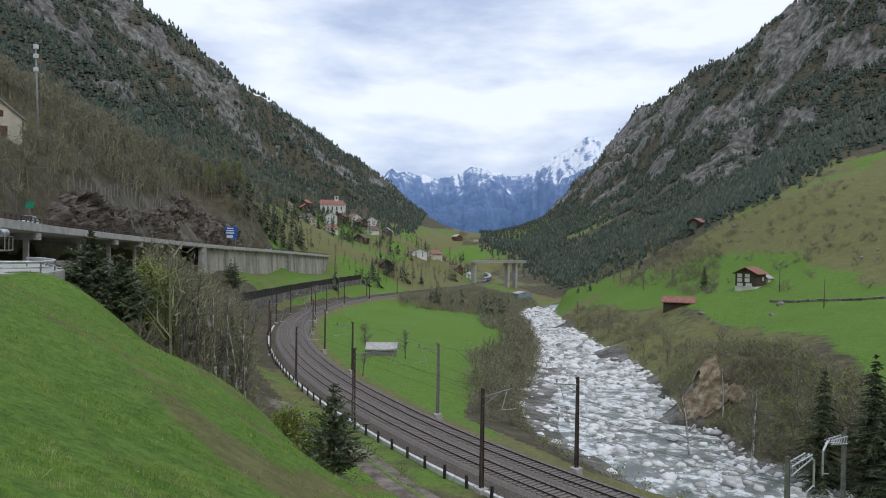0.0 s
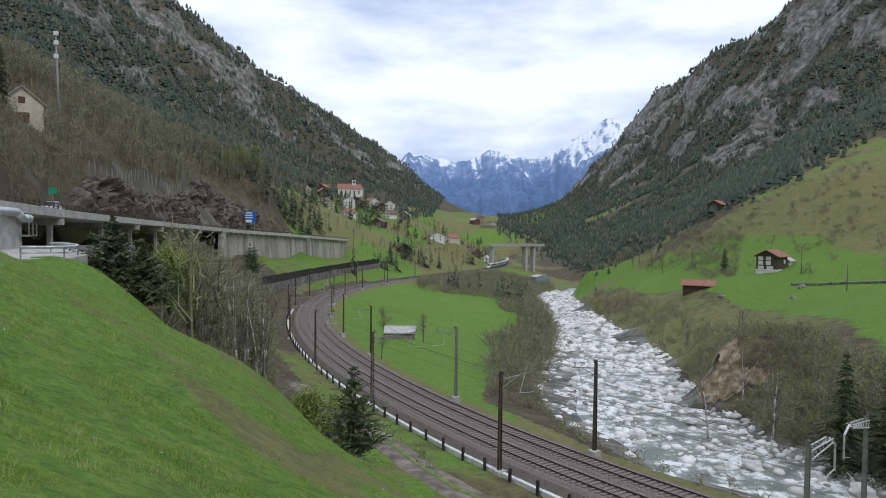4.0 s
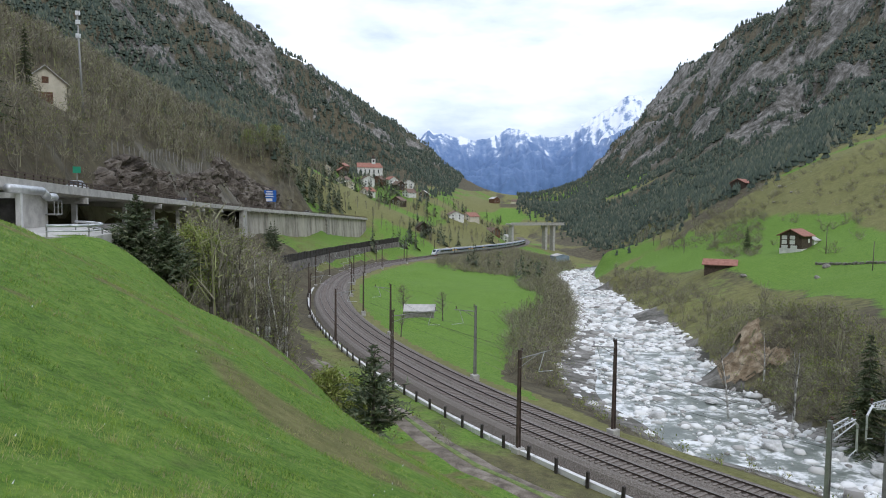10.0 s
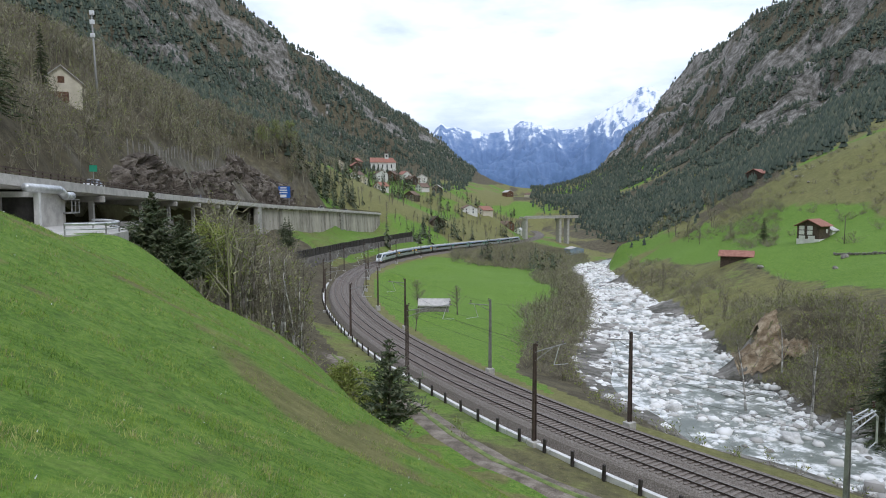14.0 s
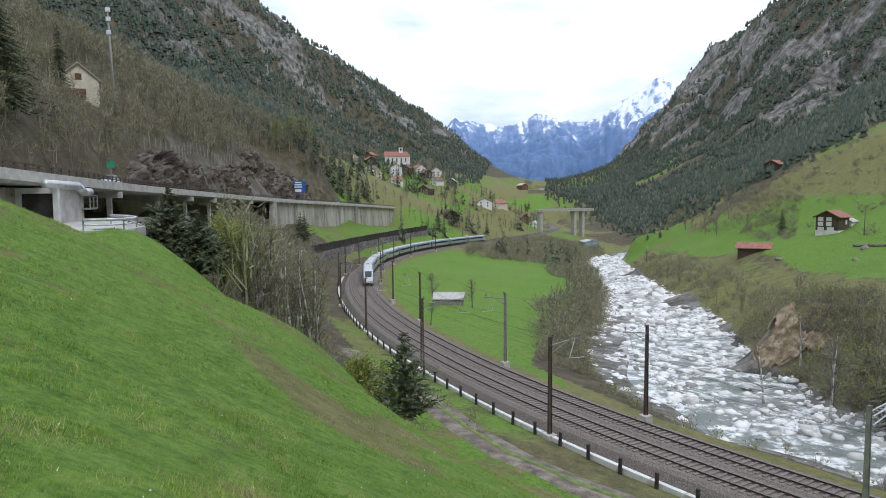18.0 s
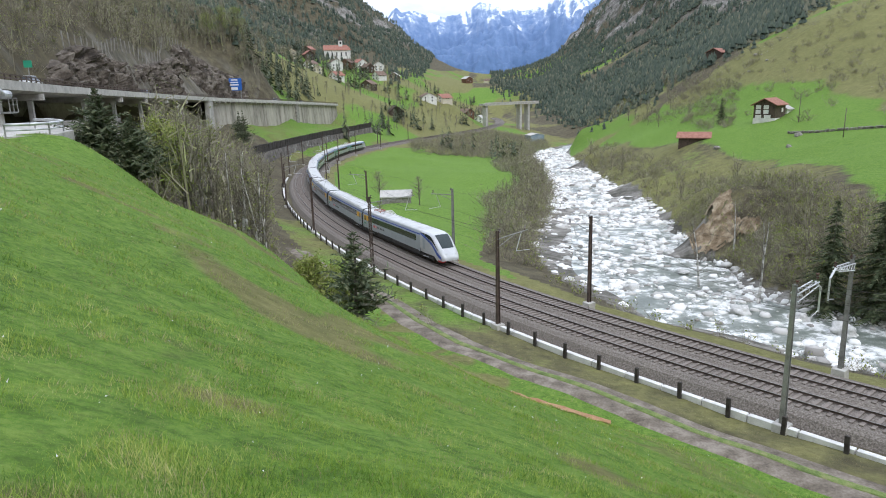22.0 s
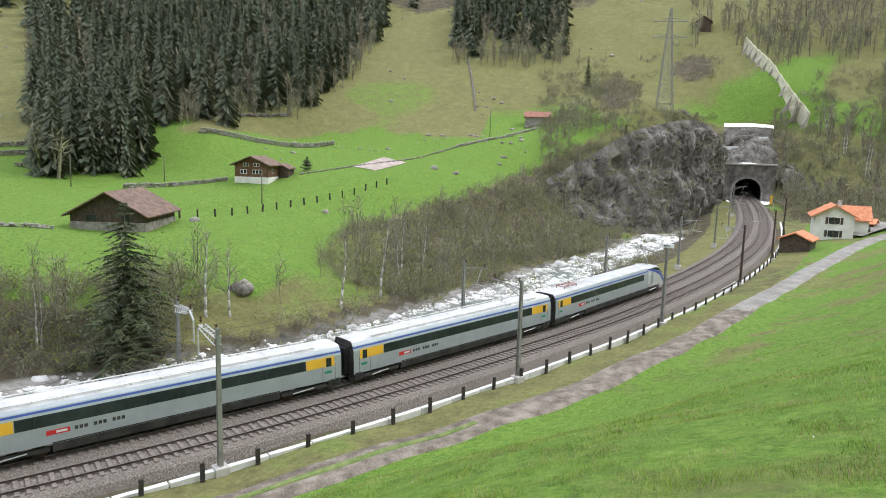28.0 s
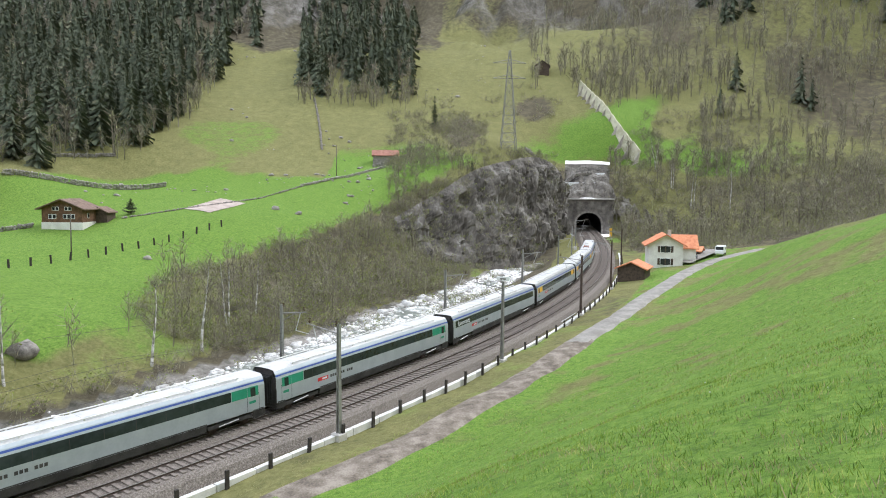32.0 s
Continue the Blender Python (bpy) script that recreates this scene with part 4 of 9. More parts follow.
def side_band(x0, x1, za, zb, out, sgn, taper=None, n=1):
    """A strip of one flank between two heights, lying out metres over the shell."""
    def wid(z):
        return np.interp(z, [p[1] for p in SIDE], [p[0] for p in SIDE])
    zs = [za, (za + zb) / 2, zb]
    bm = bmesh.new()
    secs = []
    for i in range(n + 1):
        x = x0 + (x1 - x0) * i / n
        secs.append([(x, sgn * (wid(z) + out), z) for z in zs] + [(x, sgn * (wid(zs[-1]) - 0.02), zs[-1] + 0.001)])
    secs = [[(x0, sgn * (wid(za) - 0.02), za - 0.001)] + secs[0], *([[(s[0][0], sgn * (wid(za) - 0.02), za - 0.001)] + s for s in secs[1:]])]
    loft(bm, secs)
    bmesh.ops.holes_fill(bm, edges=[e for e in bm.edges if e.is_boundary], sides=0)
    bmesh.ops.recalc_face_normals(bm, faces=bm.faces[:])
    return bm


def nose_scale(d):
    """How the cross-section shrinks d metres behind the tip: half width factor, top height, bottom height."""
    top = np.interp(d, [0, 0.15, 0.6, 1.4, 2.2, 2.8, 4.0, 6.0], [0.98, 1.32, 1.74, 2.44, 3.10, 3.43, 3.57, 3.58])
    wid = np.interp(d, [0, 0.15, 0.6, 1.4, 2.6, 3.6, 4.8, 6.0], [0.55, 0.70, 0.80, 0.88, 0.94, 0.975, 0.995, 1.0])
    bot = np.interp(d, [0, 0.3, 1.7, 2.1], [0.70, 0.45, 0.42, 0.93])
    return wid, top, bot


def coach(kind, ends):
    """One coach, +x forward, origin at rail level under its middle. ends: which end is a driving nose (+1, -1 or 0)."""
    half = 13.78 if ends else 12.5
    label = {"first": "silver tilting-train coach with yellow door panels and a blue stripe", "second": "silver tilting-train coach with green door panels and a blue stripe",
             "diner": "silver tilting-train dining coach with a blue stripe"}[kind]
    if ends:
        label = "silver driving coach with pointed white nose, %s door panels, blue stripe" % ("yellow" if kind == "first" else "green")
    car = thing("train_coach", Matrix(), label, "train coach", "coaches of the train")
    x_a = -half + 0.2 if ends != -1 else -half + 6.0
    x_b = half - (0.2 if ends else 0.0) if ends != 1 else half - 6.0
    for sgn in (-1, 1):
        bm = bmesh.new()
        loft(bm, [[(x, sgn * y, z) for y, z in SIDE[1:]] for x in (x_a, x_a + 0.15, x_b - 0.15, x_b)])
        bmesh.ops.recalc_face_normals(bm, faces=bm.faces[:])
        body = part("flank", bm, M["silver"], car)
        w0, w1 = (x_a + 3.0, x_b - 3.0) if not ends else ((x_a + 3.0, x_b - 1.2) if ends == 1 else (x_a + 1.2, x_b - 3.0))
        if kind == "diner":
            w0, w1 = x_a + 0.5, x_b - 0.6
        part("window_band", side_band(w0, w1, 2.1, 2.84, 0.008, sgn), M["train_glass"], car, "dark tinted window band")
        for k in range(int((w1 - w0) / 2.1)):
            x = w0 + 1.05 + k * 2.1
            part("window_joint", side_band(x - 0.02, x + 0.02, 2.12, 2.82, 0.012, sgn), M["black"], car)
        part("blue_stripe", side_band(x_a, x_b, 3.0, 3.13, 0.008, sgn), M["blue_paint"], car, "blue stripe")
        for k0, k1 in ((x_a + 0.1, -11.4), (-7.4, 7.4), (11.4, x_b - 0.1)):
            if k1 - k0 > 0.3:
                part("skirt", side_band(k0, k1, 0.36, 1.02, 0.012, sgn), M["underframe"], car, "dark grey skirt")
        for e in (() if kind == "diner" else (-1, 1) if not ends else (-ends,)):
            xe = (x_b if e > 0 else x_a) - e * 0.55
            d0, d1 = sorted((xe, xe - e * 1.05))
            if kind != "diner":
                c = M["yellow"] if kind == "first" else M["green_paint"]
                p0, p1 = sorted((d1 if e < 0 else d0, (d1 if e < 0 else d0) - e * 1.35))
                part("class_panel", side_band(p0, p1, 2.1, 2.84, 0.010, sgn), c, car, "coloured class panel")
                dm = [part("door", side_band(d0, d1, 1.0, 3.02, 0.014, sgn), M["silver"], car, "plug door")]
                part("door_band", side_band(d0 + 0.03, d1 - 0.03, 2.1, 2.84, 0.018, sgn), c, dm[0], "coloured door band")
            else:
                dm = [part("door", side_band(d0, d1, 1.0, 3.02, 0.014, sgn), M["silver"], car, "plug door")]
            part("door_glass", side_band(d0 + 0.3, d1 - 0.3, 2.08, 2.76, 0.024, sgn), M["train_glass"], dm[0], "dark door window")
            for a in (d0 - 0.02, d1):
                part("door_seal", side_band(a, a + 0.03, 0.98, 3.04, 0.017, sgn), M["black"], car)
            part("number_panel", side_band(d0 + 0.15, d0 + 0.75, 1.55, 1.75, 0.022, sgn), M["green_paint"], car, "small teal number panel")
        # emblem and lettering on the flank
        xl = (x_b - 6.6) if ends != 1 else x_a + 4.6
        if sgn < 0:
            xl = x_a + 4.6 if ends != -1 else x_a + 5
        part("emblem", side_band(xl, xl + 1.3, 1.50, 1.80, 0.008, sgn), M["red"], car, "red emblem panel")
        part("emblem_sign", side_band(xl + 0.55, xl + 1.15, 1.58, 1.72, 0.012, sgn), M["white_paint"], car, "white emblem")
        for q in range(11):
            if q not in (3, 7):
                part("lettering_bar", side_band(xl + 1.55 + q * 0.27, xl + 1.55 + q * 0.27 + 0.20, 1.54, 1.77, 0.008, sgn), M["underframe"], car)
    if kind == "diner":
        for sgn in (-1, 1):
            word = bpy.data.curves.new("lettering", "FONT")
            word.body, word.size, word.extrude = "Ristorante", 0.72, 0.004
            ob = new("lettering", word)
            word.materials.append(M["white_paint"])
            ob.matrix_basis = pose(x_a + 1.0, -1.435, 2.22, 90, 0, 0) if sgn < 0 else pose(x_b - 1.0, 1.435, 2.22, 90, 0, 180)
            ob.parent = car
    bm = bmesh.new()
    prof = [(y, z) for y, z in ROOF] + [(-y, z) for y, z in ROOF[-2::-1]]
    loft(bm, [[(x, y, z) for y, z in prof] for x in (x_a, x_b)])
    bmesh.ops.recalc_face_normals(bm, faces=bm.faces[:])
    part("roof", bm, M["roof_paint"], car, "pale grey roof", True)
    part("underfloor", boxes((x_a + 0.1, x_b - 0.1, -1.25, 1.25, 0.90, 1.0), (-7.3, 7.3, -1.2, 1.2, 0.40, 0.9)), M["underframe"], car)
    for x in ((x_a, x_b) if not ends else ((x_a,) if ends == 1 else (x_b,))):
        e = -1 if x == x_a else 1
        part("end_wall", boxes((min(x, x - e * 0.05), max(x, x - e * 0.05), -1.33, 1.33, 0.45, 2.95), (min(x, x - e * 0.05), max(x, x - e * 0.05), -1.05, 1.05, 2.95, 3.46)), M["underframe"], car)
        part("gangway", boxes((min(x, x + e * 0.42), max(x, x + e * 0.42), -0.75, 0.75, 0.9, 3.0), (min(x, x + e * 0.12), max(x, x + e * 0.12), -0.95, 0.95, 0.8, 3.15), (min(x + e * .2, x + e * 0.28), max(x + e * .2, x + e * 0.28), -0.9, 0.9, 0.85, 3.08), bevel=0.03), M["black"], car, "black rubber gangway bellows")
    # roof gear
    if not ends:
        for sgn in (-1, 1):
            rail = boxes((x_a + 2, x_b - 2, sgn * 0.98 - 0.05, sgn * 0.98 + 0.05, 3.62, 3.68))
            for k in range(12):
                x = x_a + 2.2 + k * (x_b - x_a - 4.4) / 11
                box(rail, x - 0.05, x + 0.05, sgn * 0.98 - 0.04, sgn * 0.98 + 0.04, 3.40, 3.62)
            part("roof_rail", rail, M["pale_concrete"], car, "grey roof guard rail")
    for k in range(3):
        x = x_a + 4 + k * 7.5
        part("roof_hatch", boxes((x, x + 2.4, -0.55, 0.55, 3.50, 3.60), bevel=0.03), M["roof_paint"], car)
    if ends:
        x = x_a + 4.2 if ends == 1 else x_b - 4.2
        pan = bmesh.new()
        for sy in (-0.5, 0.5):
            tube(pan, (x - 1.3, sy, 3.76), (x + 1.3, sy, 3.76), 0.04, n=6)
            tube(pan, (x - 1.2, sy, 3.53), (x - 1.2, sy, 3.76), 0.06, n=6)
            tube(pan, (x + 1.2, sy, 3.53), (x + 1.2, sy, 3.76), 0.06, n=6)
            tube(pan, (x - 1.2, sy, 3.81), (x + 1.1, sy * 0.6, 3.99), 0.03, n=6)
        for xx in (-1.2, -0.3, 0.6, 1.2):
            tube(pan, (x + xx, -0.55, 3.81), (x + xx, 0.55, 3.81), 0.04, n=6)
        part("pantograph", pan, M["red_roof"], car, "folded red-brown pantograph")
        arm = bmesh.new()
        for sy in (-0.45, 0.45):
            tube(arm, (x + 2.2, sy, 3.61), (x + 3.2, sy, 4.16), 0.05, n=6)
            tube(arm, (x + 3.2, sy, 4.16), (x + 5.0, sy * 0.8, 3.86), 0.05, n=6)
        for xx in (2.5, 3.0, 3.2, 3.61, 4.21):
            zz = 3.61 + (xx - 2.2) * 0.55 if xx < 3.2 else 4.16 - (xx - 3.2) * 0.167
            tube(arm, (x + xx, -0.45, zz), (x + xx, 0.45, zz), 0.035, n=6)
        part("roof_frame", arm, M["pale_concrete"], car, "grey roof frame")
    # nose
    if ends:
        bm = bmesh.new()
        secs = []
        rows_d = [6.0, 5.4, 4.8, 4.2, 3.6, 3.0, 2.4, 1.8, 1.2, 0.8, 0.45, 0.2, 0.06, 0.0]
        full = [(y, z) for y, z in SIDE[:-1]] + [(y, z) for y, z in ROOF]
        for d in rows_d:
            w, top, bot = nose_scale(d)
            sec = []
            for y, z in full + [(-y, z) for y, z in full[-2::-1]]:
                k = (z - 0.42) / (TOP - 0.42)
                zz = bot + (top - bot) * k ** 0.9
                sec.append((ends * (half - d), y * w, zz))
            secs.append(sec)
        rings = loft(bm, secs)
        bm.faces.new(rings[-1])
        bmesh.ops.recalc_face_normals(bm, faces=bm.faces[:])
        part("nose", bm, M["nose_paint"], car, "white aerodynamic nose", True)

        def nose_patch(d0, d1, ka, kb, out, n=8):
            bm2 = bmesh.new()
            halves = []
            for sgn in (-1, 1):
                secs2 = []
                for i in range(n + 1):
                    d = d0 + (d1 - d0) * i / n
                    w, top, bot = nose_scale(d)
                    lo = ka if not callable(ka) else ka(i / n)
                    hi = kb if not callable(kb) else kb(i / n)
                    row = []
                    for j in range(4):
                        k = lo + (hi - lo) * j / 3
                        z0 = 0.42 + k * (TOP - 0.42)
                        y = np.interp(z0, [p[1] for p in SIDE[:-1] + ROOF], [p[0] for p in SIDE[:-1] + ROOF])
                        row.append((ends * (half - d + (out if d < 0.3 else 0)), sgn * (y * w + out), bot + (top - bot) * k ** 0.9))
                    secs2.append(row)
                loft(bm2, secs2)
            bmesh.ops.recalc_face_normals(bm2, faces=bm2.faces[:])
            return bm2
        part("blue_flash", nose_patch(6.0, 0.5, lambda u: 0.845 - 0.60 * u ** 1.1, lambda u: 0.89 - 0.38 * u ** 1.1, 0.045, 12), M["blue_paint"], car, "sweeping blue flash")
        part("cab_side_window", nose_patch(5.9, 1.15, lambda u: 0.885 - 0.16 * min(1.0, u / 0.6), lambda u: 0.90 - 0.14 * max(0.0, u - 0.55) / 0.45, 0.05, 12), M["train_glass"], car, "dark cab side window")
        part("cab_door", nose_patch(5.1, 4.5, 0.17, 0.88, 0.055, 3), M["silver"], car, "white cab door")
        part("red_lip", nose_patch(1.3, 0.02, 0.0, 0.10, 0.02), M["red"], car, "dull red lower lip")
        ws = bmesh.new()
        secs2 = []
        for d in (2.75, 2.3, 1.9, 1.4, 0.95):
            w, top, bot = nose_scale(d)
            row = []
            for y0 in (-0.92, -0.6, -0.3, 0, 0.3, 0.6, 0.92):
                zsec = np.interp(abs(y0), [0, 0.5, 0.88, 1.02], [3.58, 3.57, 3.55, 3.52])
                k = (zsec - 0.42) / (TOP - 0.42)
                row.append((ends * (half - d + 0.02), y0 * w, bot + (top - bot) * k ** 0.9 + 0.025))
            secs2.append(row)
        loft(ws, secs2)
        bmesh.ops.recalc_face_normals(ws, faces=ws.faces[:])
        part("windscreen", ws, M["train_glass"], car, "large sloping windscreen", True)
        for sy in (-0.62, 0.62):
            bm = bmesh.new()
            tube(bm, (ends * (half - 0.55), sy, 1.42), (ends * (half - 0.28), sy, 1.40), 0.12, n=10)
            part("headlight", bm, M["bright_steel"], car, "round headlight")
    # bogies
    for bx in (-9.45, 9.45):
        bog = boxes((bx - 1.9, bx + 1.9, -1.28, -1.05, 0.42, 0.72), (bx - 1.9, bx + 1.9, 1.05, 1.28, 0.42, 0.72), (bx - 0.3, bx + 0.3, -1.0, 1.0, 0.35, 0.65), bevel=0.02)
        b = part("bogie", bog, M["underframe"], car, "dark bogie frame")
        for ax in (-1.35, 1.35):
            for sy in (-0.98, 0.98):
                w = bmesh.new()
                tube(w, (bx + ax, sy - 0.065, 0.445), (bx + ax, sy + 0.065, 0.445), 0.445, n=20)
                part("wheel", w, M["rail"], b, "steel wheel", True)
        for sy in (-1.34, 1.34):
            d = bmesh.new()
            tube(d, (bx - 1.0, sy, 0.5), (bx + 0.7, sy, 0.62), 0.05, n=6)
            part("damper", d, M["bright_steel"], b, "bright damper rod")
    return car


LEAD, MID = 27.65, 25.9
KINDS = [("first", 1), ("first", 0), ("first", 0), ("diner", 0), ("second", 0), ("second", 0), ("second", 0), ("second", 0), ("second", -1)]


def build_train():
    made, cars, back = {}, [], 0.0
    for kind, ends in KINDS:
        if (kind, ends) in made:
            car = copy_thing(made[(kind, ends)], Matrix())
        else:
            car = made[(kind, ends)] = coach(kind, ends)
        length = LEAD if ends else MID
        cars.append((car, back + length / 2))
        back += length
    return cars


TRAIN = build_train()


def nose_at(t):
    """Arc length of the train's nose at t seconds."""
    u = t - 25.0
    if u > 0:
        return -11.3 + 22.37 * u
    return -11.2 + 22.535 * u - 0.00584 * u ** 2 + 0.01787 * u ** 3 + 0.00069 * u ** 4


def motions():
    for car, back in TRAIN:
        rows = []
        for k in range(65):
            t = k * 0.5
            s = nose_at(t) - back
            a, _ = on_line(s - 9.45, FAR_TRACK)
            b, _ = on_line(s + 9.45, FAR_TRACK)
            d = b - a
            mid = (a + b) / 2
            rows.append((t, pose(*mid, 0, -math.degrees(math.atan2(d.z, math.hypot(d.x, d.y))), math.degrees(math.atan2(d.y, d.x)))))
        walk(car, rows)

# ---- river ----
def water_material():
    m = bpy.data.materials.new("grey_green_water")
    m.use_nodes = True
    nt = m.node_tree
    b = nt.nodes["Principled BSDF"]
    b.inputs["Roughness"].default_value = 0.3
    b.inputs["Specular IOR Level"].default_value = 0.3
    co = nt.nodes.new("ShaderNodeTexCoord")
    n = nt.nodes.new("ShaderNodeTexNoise")
    n.inputs["Scale"].default_value, n.inputs["Detail"].default_value, n.inputs["Roughness"].default_value = 0.30, 9, 0.72
    nt.links.new(co.outputs["Object"], n.inputs["Vector"])
    r = ramp_node(nt, [(0.40, (0.13, 0.15, 0.128)), (0.50, (0.22, 0.24, 0.21)), (0.545, (0.60, 0.61, 0.59)), (0.60, (0.88, 0.88, 0.87))])
    nt.links.new(n.outputs["Fac"], r.inputs["Fac"])
    nt.links.new(r.outputs["Color"], b.inputs["Base Color"])
    bp = nt.nodes.new("ShaderNodeBump")
    bp.inputs["Strength"].default_value, bp.inputs["Distance"].default_value = 0.5, 0.12
    nt.links.new(n.outputs["Fac"], bp.inputs["Height"])
    nt.links.new(bp.outputs["Normal"], b.inputs["Normal"])
    return m


def build_water():
    v, f = [], []
    for i in range(len(RIV)):
        x, y, z, w = RIV[i]
        nx, ny = -RIV_T[i][1], RIV_T[i][0]
        for k in range(7):
            o = (k / 3 - 1) * (w + 0.6)
            v.append((x + nx * o, y + ny * o, z - 0.25))
    for i in range(len(RIV) - 1):
        for k in range(6):
            f.append((i * 7 + k, i * 7 + k + 1, i * 7 + k + 8, i * 7 + k + 7))
    raw("water", v, f, water_material(), True, None, "shallow grey-green mountain river with white riffles", "river", kind="structure")


build_water()

# ---- lineside: cable trough, posts, masts, wires, dirt road ----
def build_trough():
    run = thing("cable_trough", Matrix(), "long pale concrete cable trough beside the track", "cable trough")
    me = None
    s, k = -205.0, 0
    while s < 150:
        bm = boxes((-1.495, 1.495, -0.2, 0.2, -0.75, 0.0), bevel=0.015) if me is None else None
        if me is None:
            me = bpy.data.meshes.new("trough_slab")
            bm.to_mesh(me)
            bm.free()
            me.materials.append(M["pale_concrete"])
        ob = new("trough_slab", me)
        a, b = on_line(s, -6.85, -0.54)[0], on_line(s + 3.0, -6.85, -0.54)[0]
        d = b - a
        ob.matrix_basis = pose(*((a + b) / 2), 0, -math.degrees(math.atan2(d.z, math.hypot(d.x, d.y))), math.degrees(math.atan2(d.y, d.x)))
        ob.parent = run
        s += 3.0


def build_posts():
    bm = boxes((-0.13, 0.13, -0.09, 0.09, -0.6, 1.02), bevel=0.015)
    me = bpy.data.meshes.new("guard_post")
    bm.to_mesh(me)
    bm.free()
    me.materials.append(M["post_wood"])
    rng = random.Random(5)
    s = -196.0
    while s < 150:
        ob = new("guard_post", me)
        p, h = on_line(s, -7.25, -0.75)
        ob.matrix_basis = pose(p.x, p.y, p.z, rng.uniform(-2.5, 2.5), rng.uniform(-2.5, 2.5), h)
        tagged(ob, "short black tarred sleeper post beside the cable trough", "post", "row of posts along the line")
        s += 3.36
    # railing panel on the last stretch
    for s in (58.0, 61.4):
        rail = thing("guard_rail", Matrix(), "white-grey two-rail fence panel by the line", "fence")
        for u in (0.35, 0.75):
            r = bmesh.new()
            tube(r, on_line(s, -7.25, u - 0.45)[0], on_line(s + 3.3, -7.25, u - 0.45)[0], 0.05, n=6)
            part("bar", r, M["bright_steel"], rail)


def i_beam(bm, h, w0, w1, t=0.02):
    """A tapering rolled-steel post."""
    for sy in (-1, 1):
        v = [bm.verts.new(p) for p in ((-w0, sy * w0 - t, -0.3), (w0, sy * w0 - t, -0.3), (w0, sy * w0 + t, -0.3), (-w0, sy * w0 + t, -0.3),
                                       (-w1, sy * w1 - t, h), (w1, sy * w1 - t, h), (w1, sy * w1 + t, h), (-w1, sy * w1 + t, h))]
        for f in ((0, 1, 2, 3), (4, 5, 6, 7), (0, 1, 5, 4), (1, 2, 6, 5), (2, 3, 7, 6), (3, 0, 4, 7)):
            bm.faces.new([v[i] for i in f])
    box(bm, -t, t, -w1, w1, -0.3, h)
    bmesh.ops.recalc_face_normals(bm, faces=bm.faces[:])


def mast(s, off, reach, height=8.3, style="arm", lattice=False, material="mast", lean=0.0):
    """A catenary mast; reach: where its arm ends, in metres off the mast towards the tracks."""
    p, h = on_line(s, off, -0.55)
    m = thing("catenary_mast", pose(*p, 0, 0, h) @ pose(0, 0, 0, lean, 0, 0), "steel catenary mast with a bracket arm beside the track", "catenary mast", "masts along the line")
    bm = bmesh.new()
    if lattice:
        for sx in (-0.2, 0.2):
            for sy in (-0.16, 0.16):
                tube(bm, (sx, sy, -0.3), (sx * 0.6, sy * 0.6, height), 0.045, n=4)
        n = 14
        for k in range(n):
            z0, z1 = height * k / n, height * (k + 1) / n
            for sy in (-0.15, 0.15):
                tube(bm, (-0.19, sy, z0), (0.19, sy, z1), 0.02, n=4)
                tube(bm, (0.19, sy, z0), (-0.19, sy, z1), 0.02, n=4)
    else:
        i_beam(bm, height, 0.15, 0.10)
    part("post", bm, M[material], m, "weathered steel post")
    part("footing", boxes((-0.45, 0.45, -0.45, 0.45, -1.0, 0.12), bevel=0.04), M["concrete"], m, "square concrete footing")
    e = 1 if reach > 0 else -1
    a = abs(reach)
    if style == "arm":
        arm = bmesh.new()
        tube(arm, (0, 0, height - 0.75), (0, e * (a - 0.2), height - 0.35), 0.055, n=6)
        tube(arm, (0, 0, height - 1.5), (0, e * a * 0.55, height - 0.55), 0.035, n=6)
        part("arm", arm, M["mast"], m, "long bracket arm")
        d = bmesh.new()
        tube(d, (0, e * (a - 0.9), height - 0.45), (0, e * (a - 1.5), height - 2.1), 0.035, n=6)
        tube(d, (0, e * (a - 1.5), height - 2.1), (0, e * (a + 0.1), height - 2.2), 0.025, n=6)
        part("steady_arm", d, M["bright_steel"], m)
    else:
        arm = bmesh.new()
        for sx in (-0.2, 0.2):
            tube(arm, (sx, 0, height - 0.55), (sx, e * a * 0.8, height - 0.40), 0.045, n=6)
            tube(arm, (sx, 0, height - 1.05), (sx, e * a * 0.8, height - 0.62), 0.04, n=6)
            for k in range(6):
                y, u = e * a * 0.8 * k / 6, k / 6
                tube(arm, (sx, y, height - 0.55 + 0.15 * u), (sx, y + e * 0.24, height - 1.05 + 0.43 * u), 0.022, n=5)
                tube(arm, (-0.2, y, height - 0.55 + 0.15 * u), (0.2, y + e * 0.2, height - 0.55 + 0.15 * u), 0.022, n=5)
        tube(arm, (0, e * a * 0.8, height - 0.42), (0, e * (a + 0.1), height - 0.95), 0.07, n=6)
        tube(arm, (0, e * (a + 0.1), height - 0.95), (0, e * (a + 0.1), height - 2.5), 0.06, n=6)
        tube(arm, (0, e * (a + 0.1), height - 2.4), (0, e * (a - 0.9), height - 2.6), 0.03, n=6)
        part("arm", arm, M["bright_steel"], m, "bright trussed bracket arm")
    for q in (0.25, a - 0.5):
        ins = bmesh.new()
        for k in range(4):
            tube(ins, (0, e * q, height - 0.3 + 0.1 * k + (0.1 if q < 1 else 0.0)), (0, e * q, height - 0.25 + 0.1 * k + (0.1 if q < 1 else 0.0)), 0.10 if k % 2 else 0.06, n=8)
        part("insulator", ins, M["insulator"], m, "brown ribbed insulator")
    return m


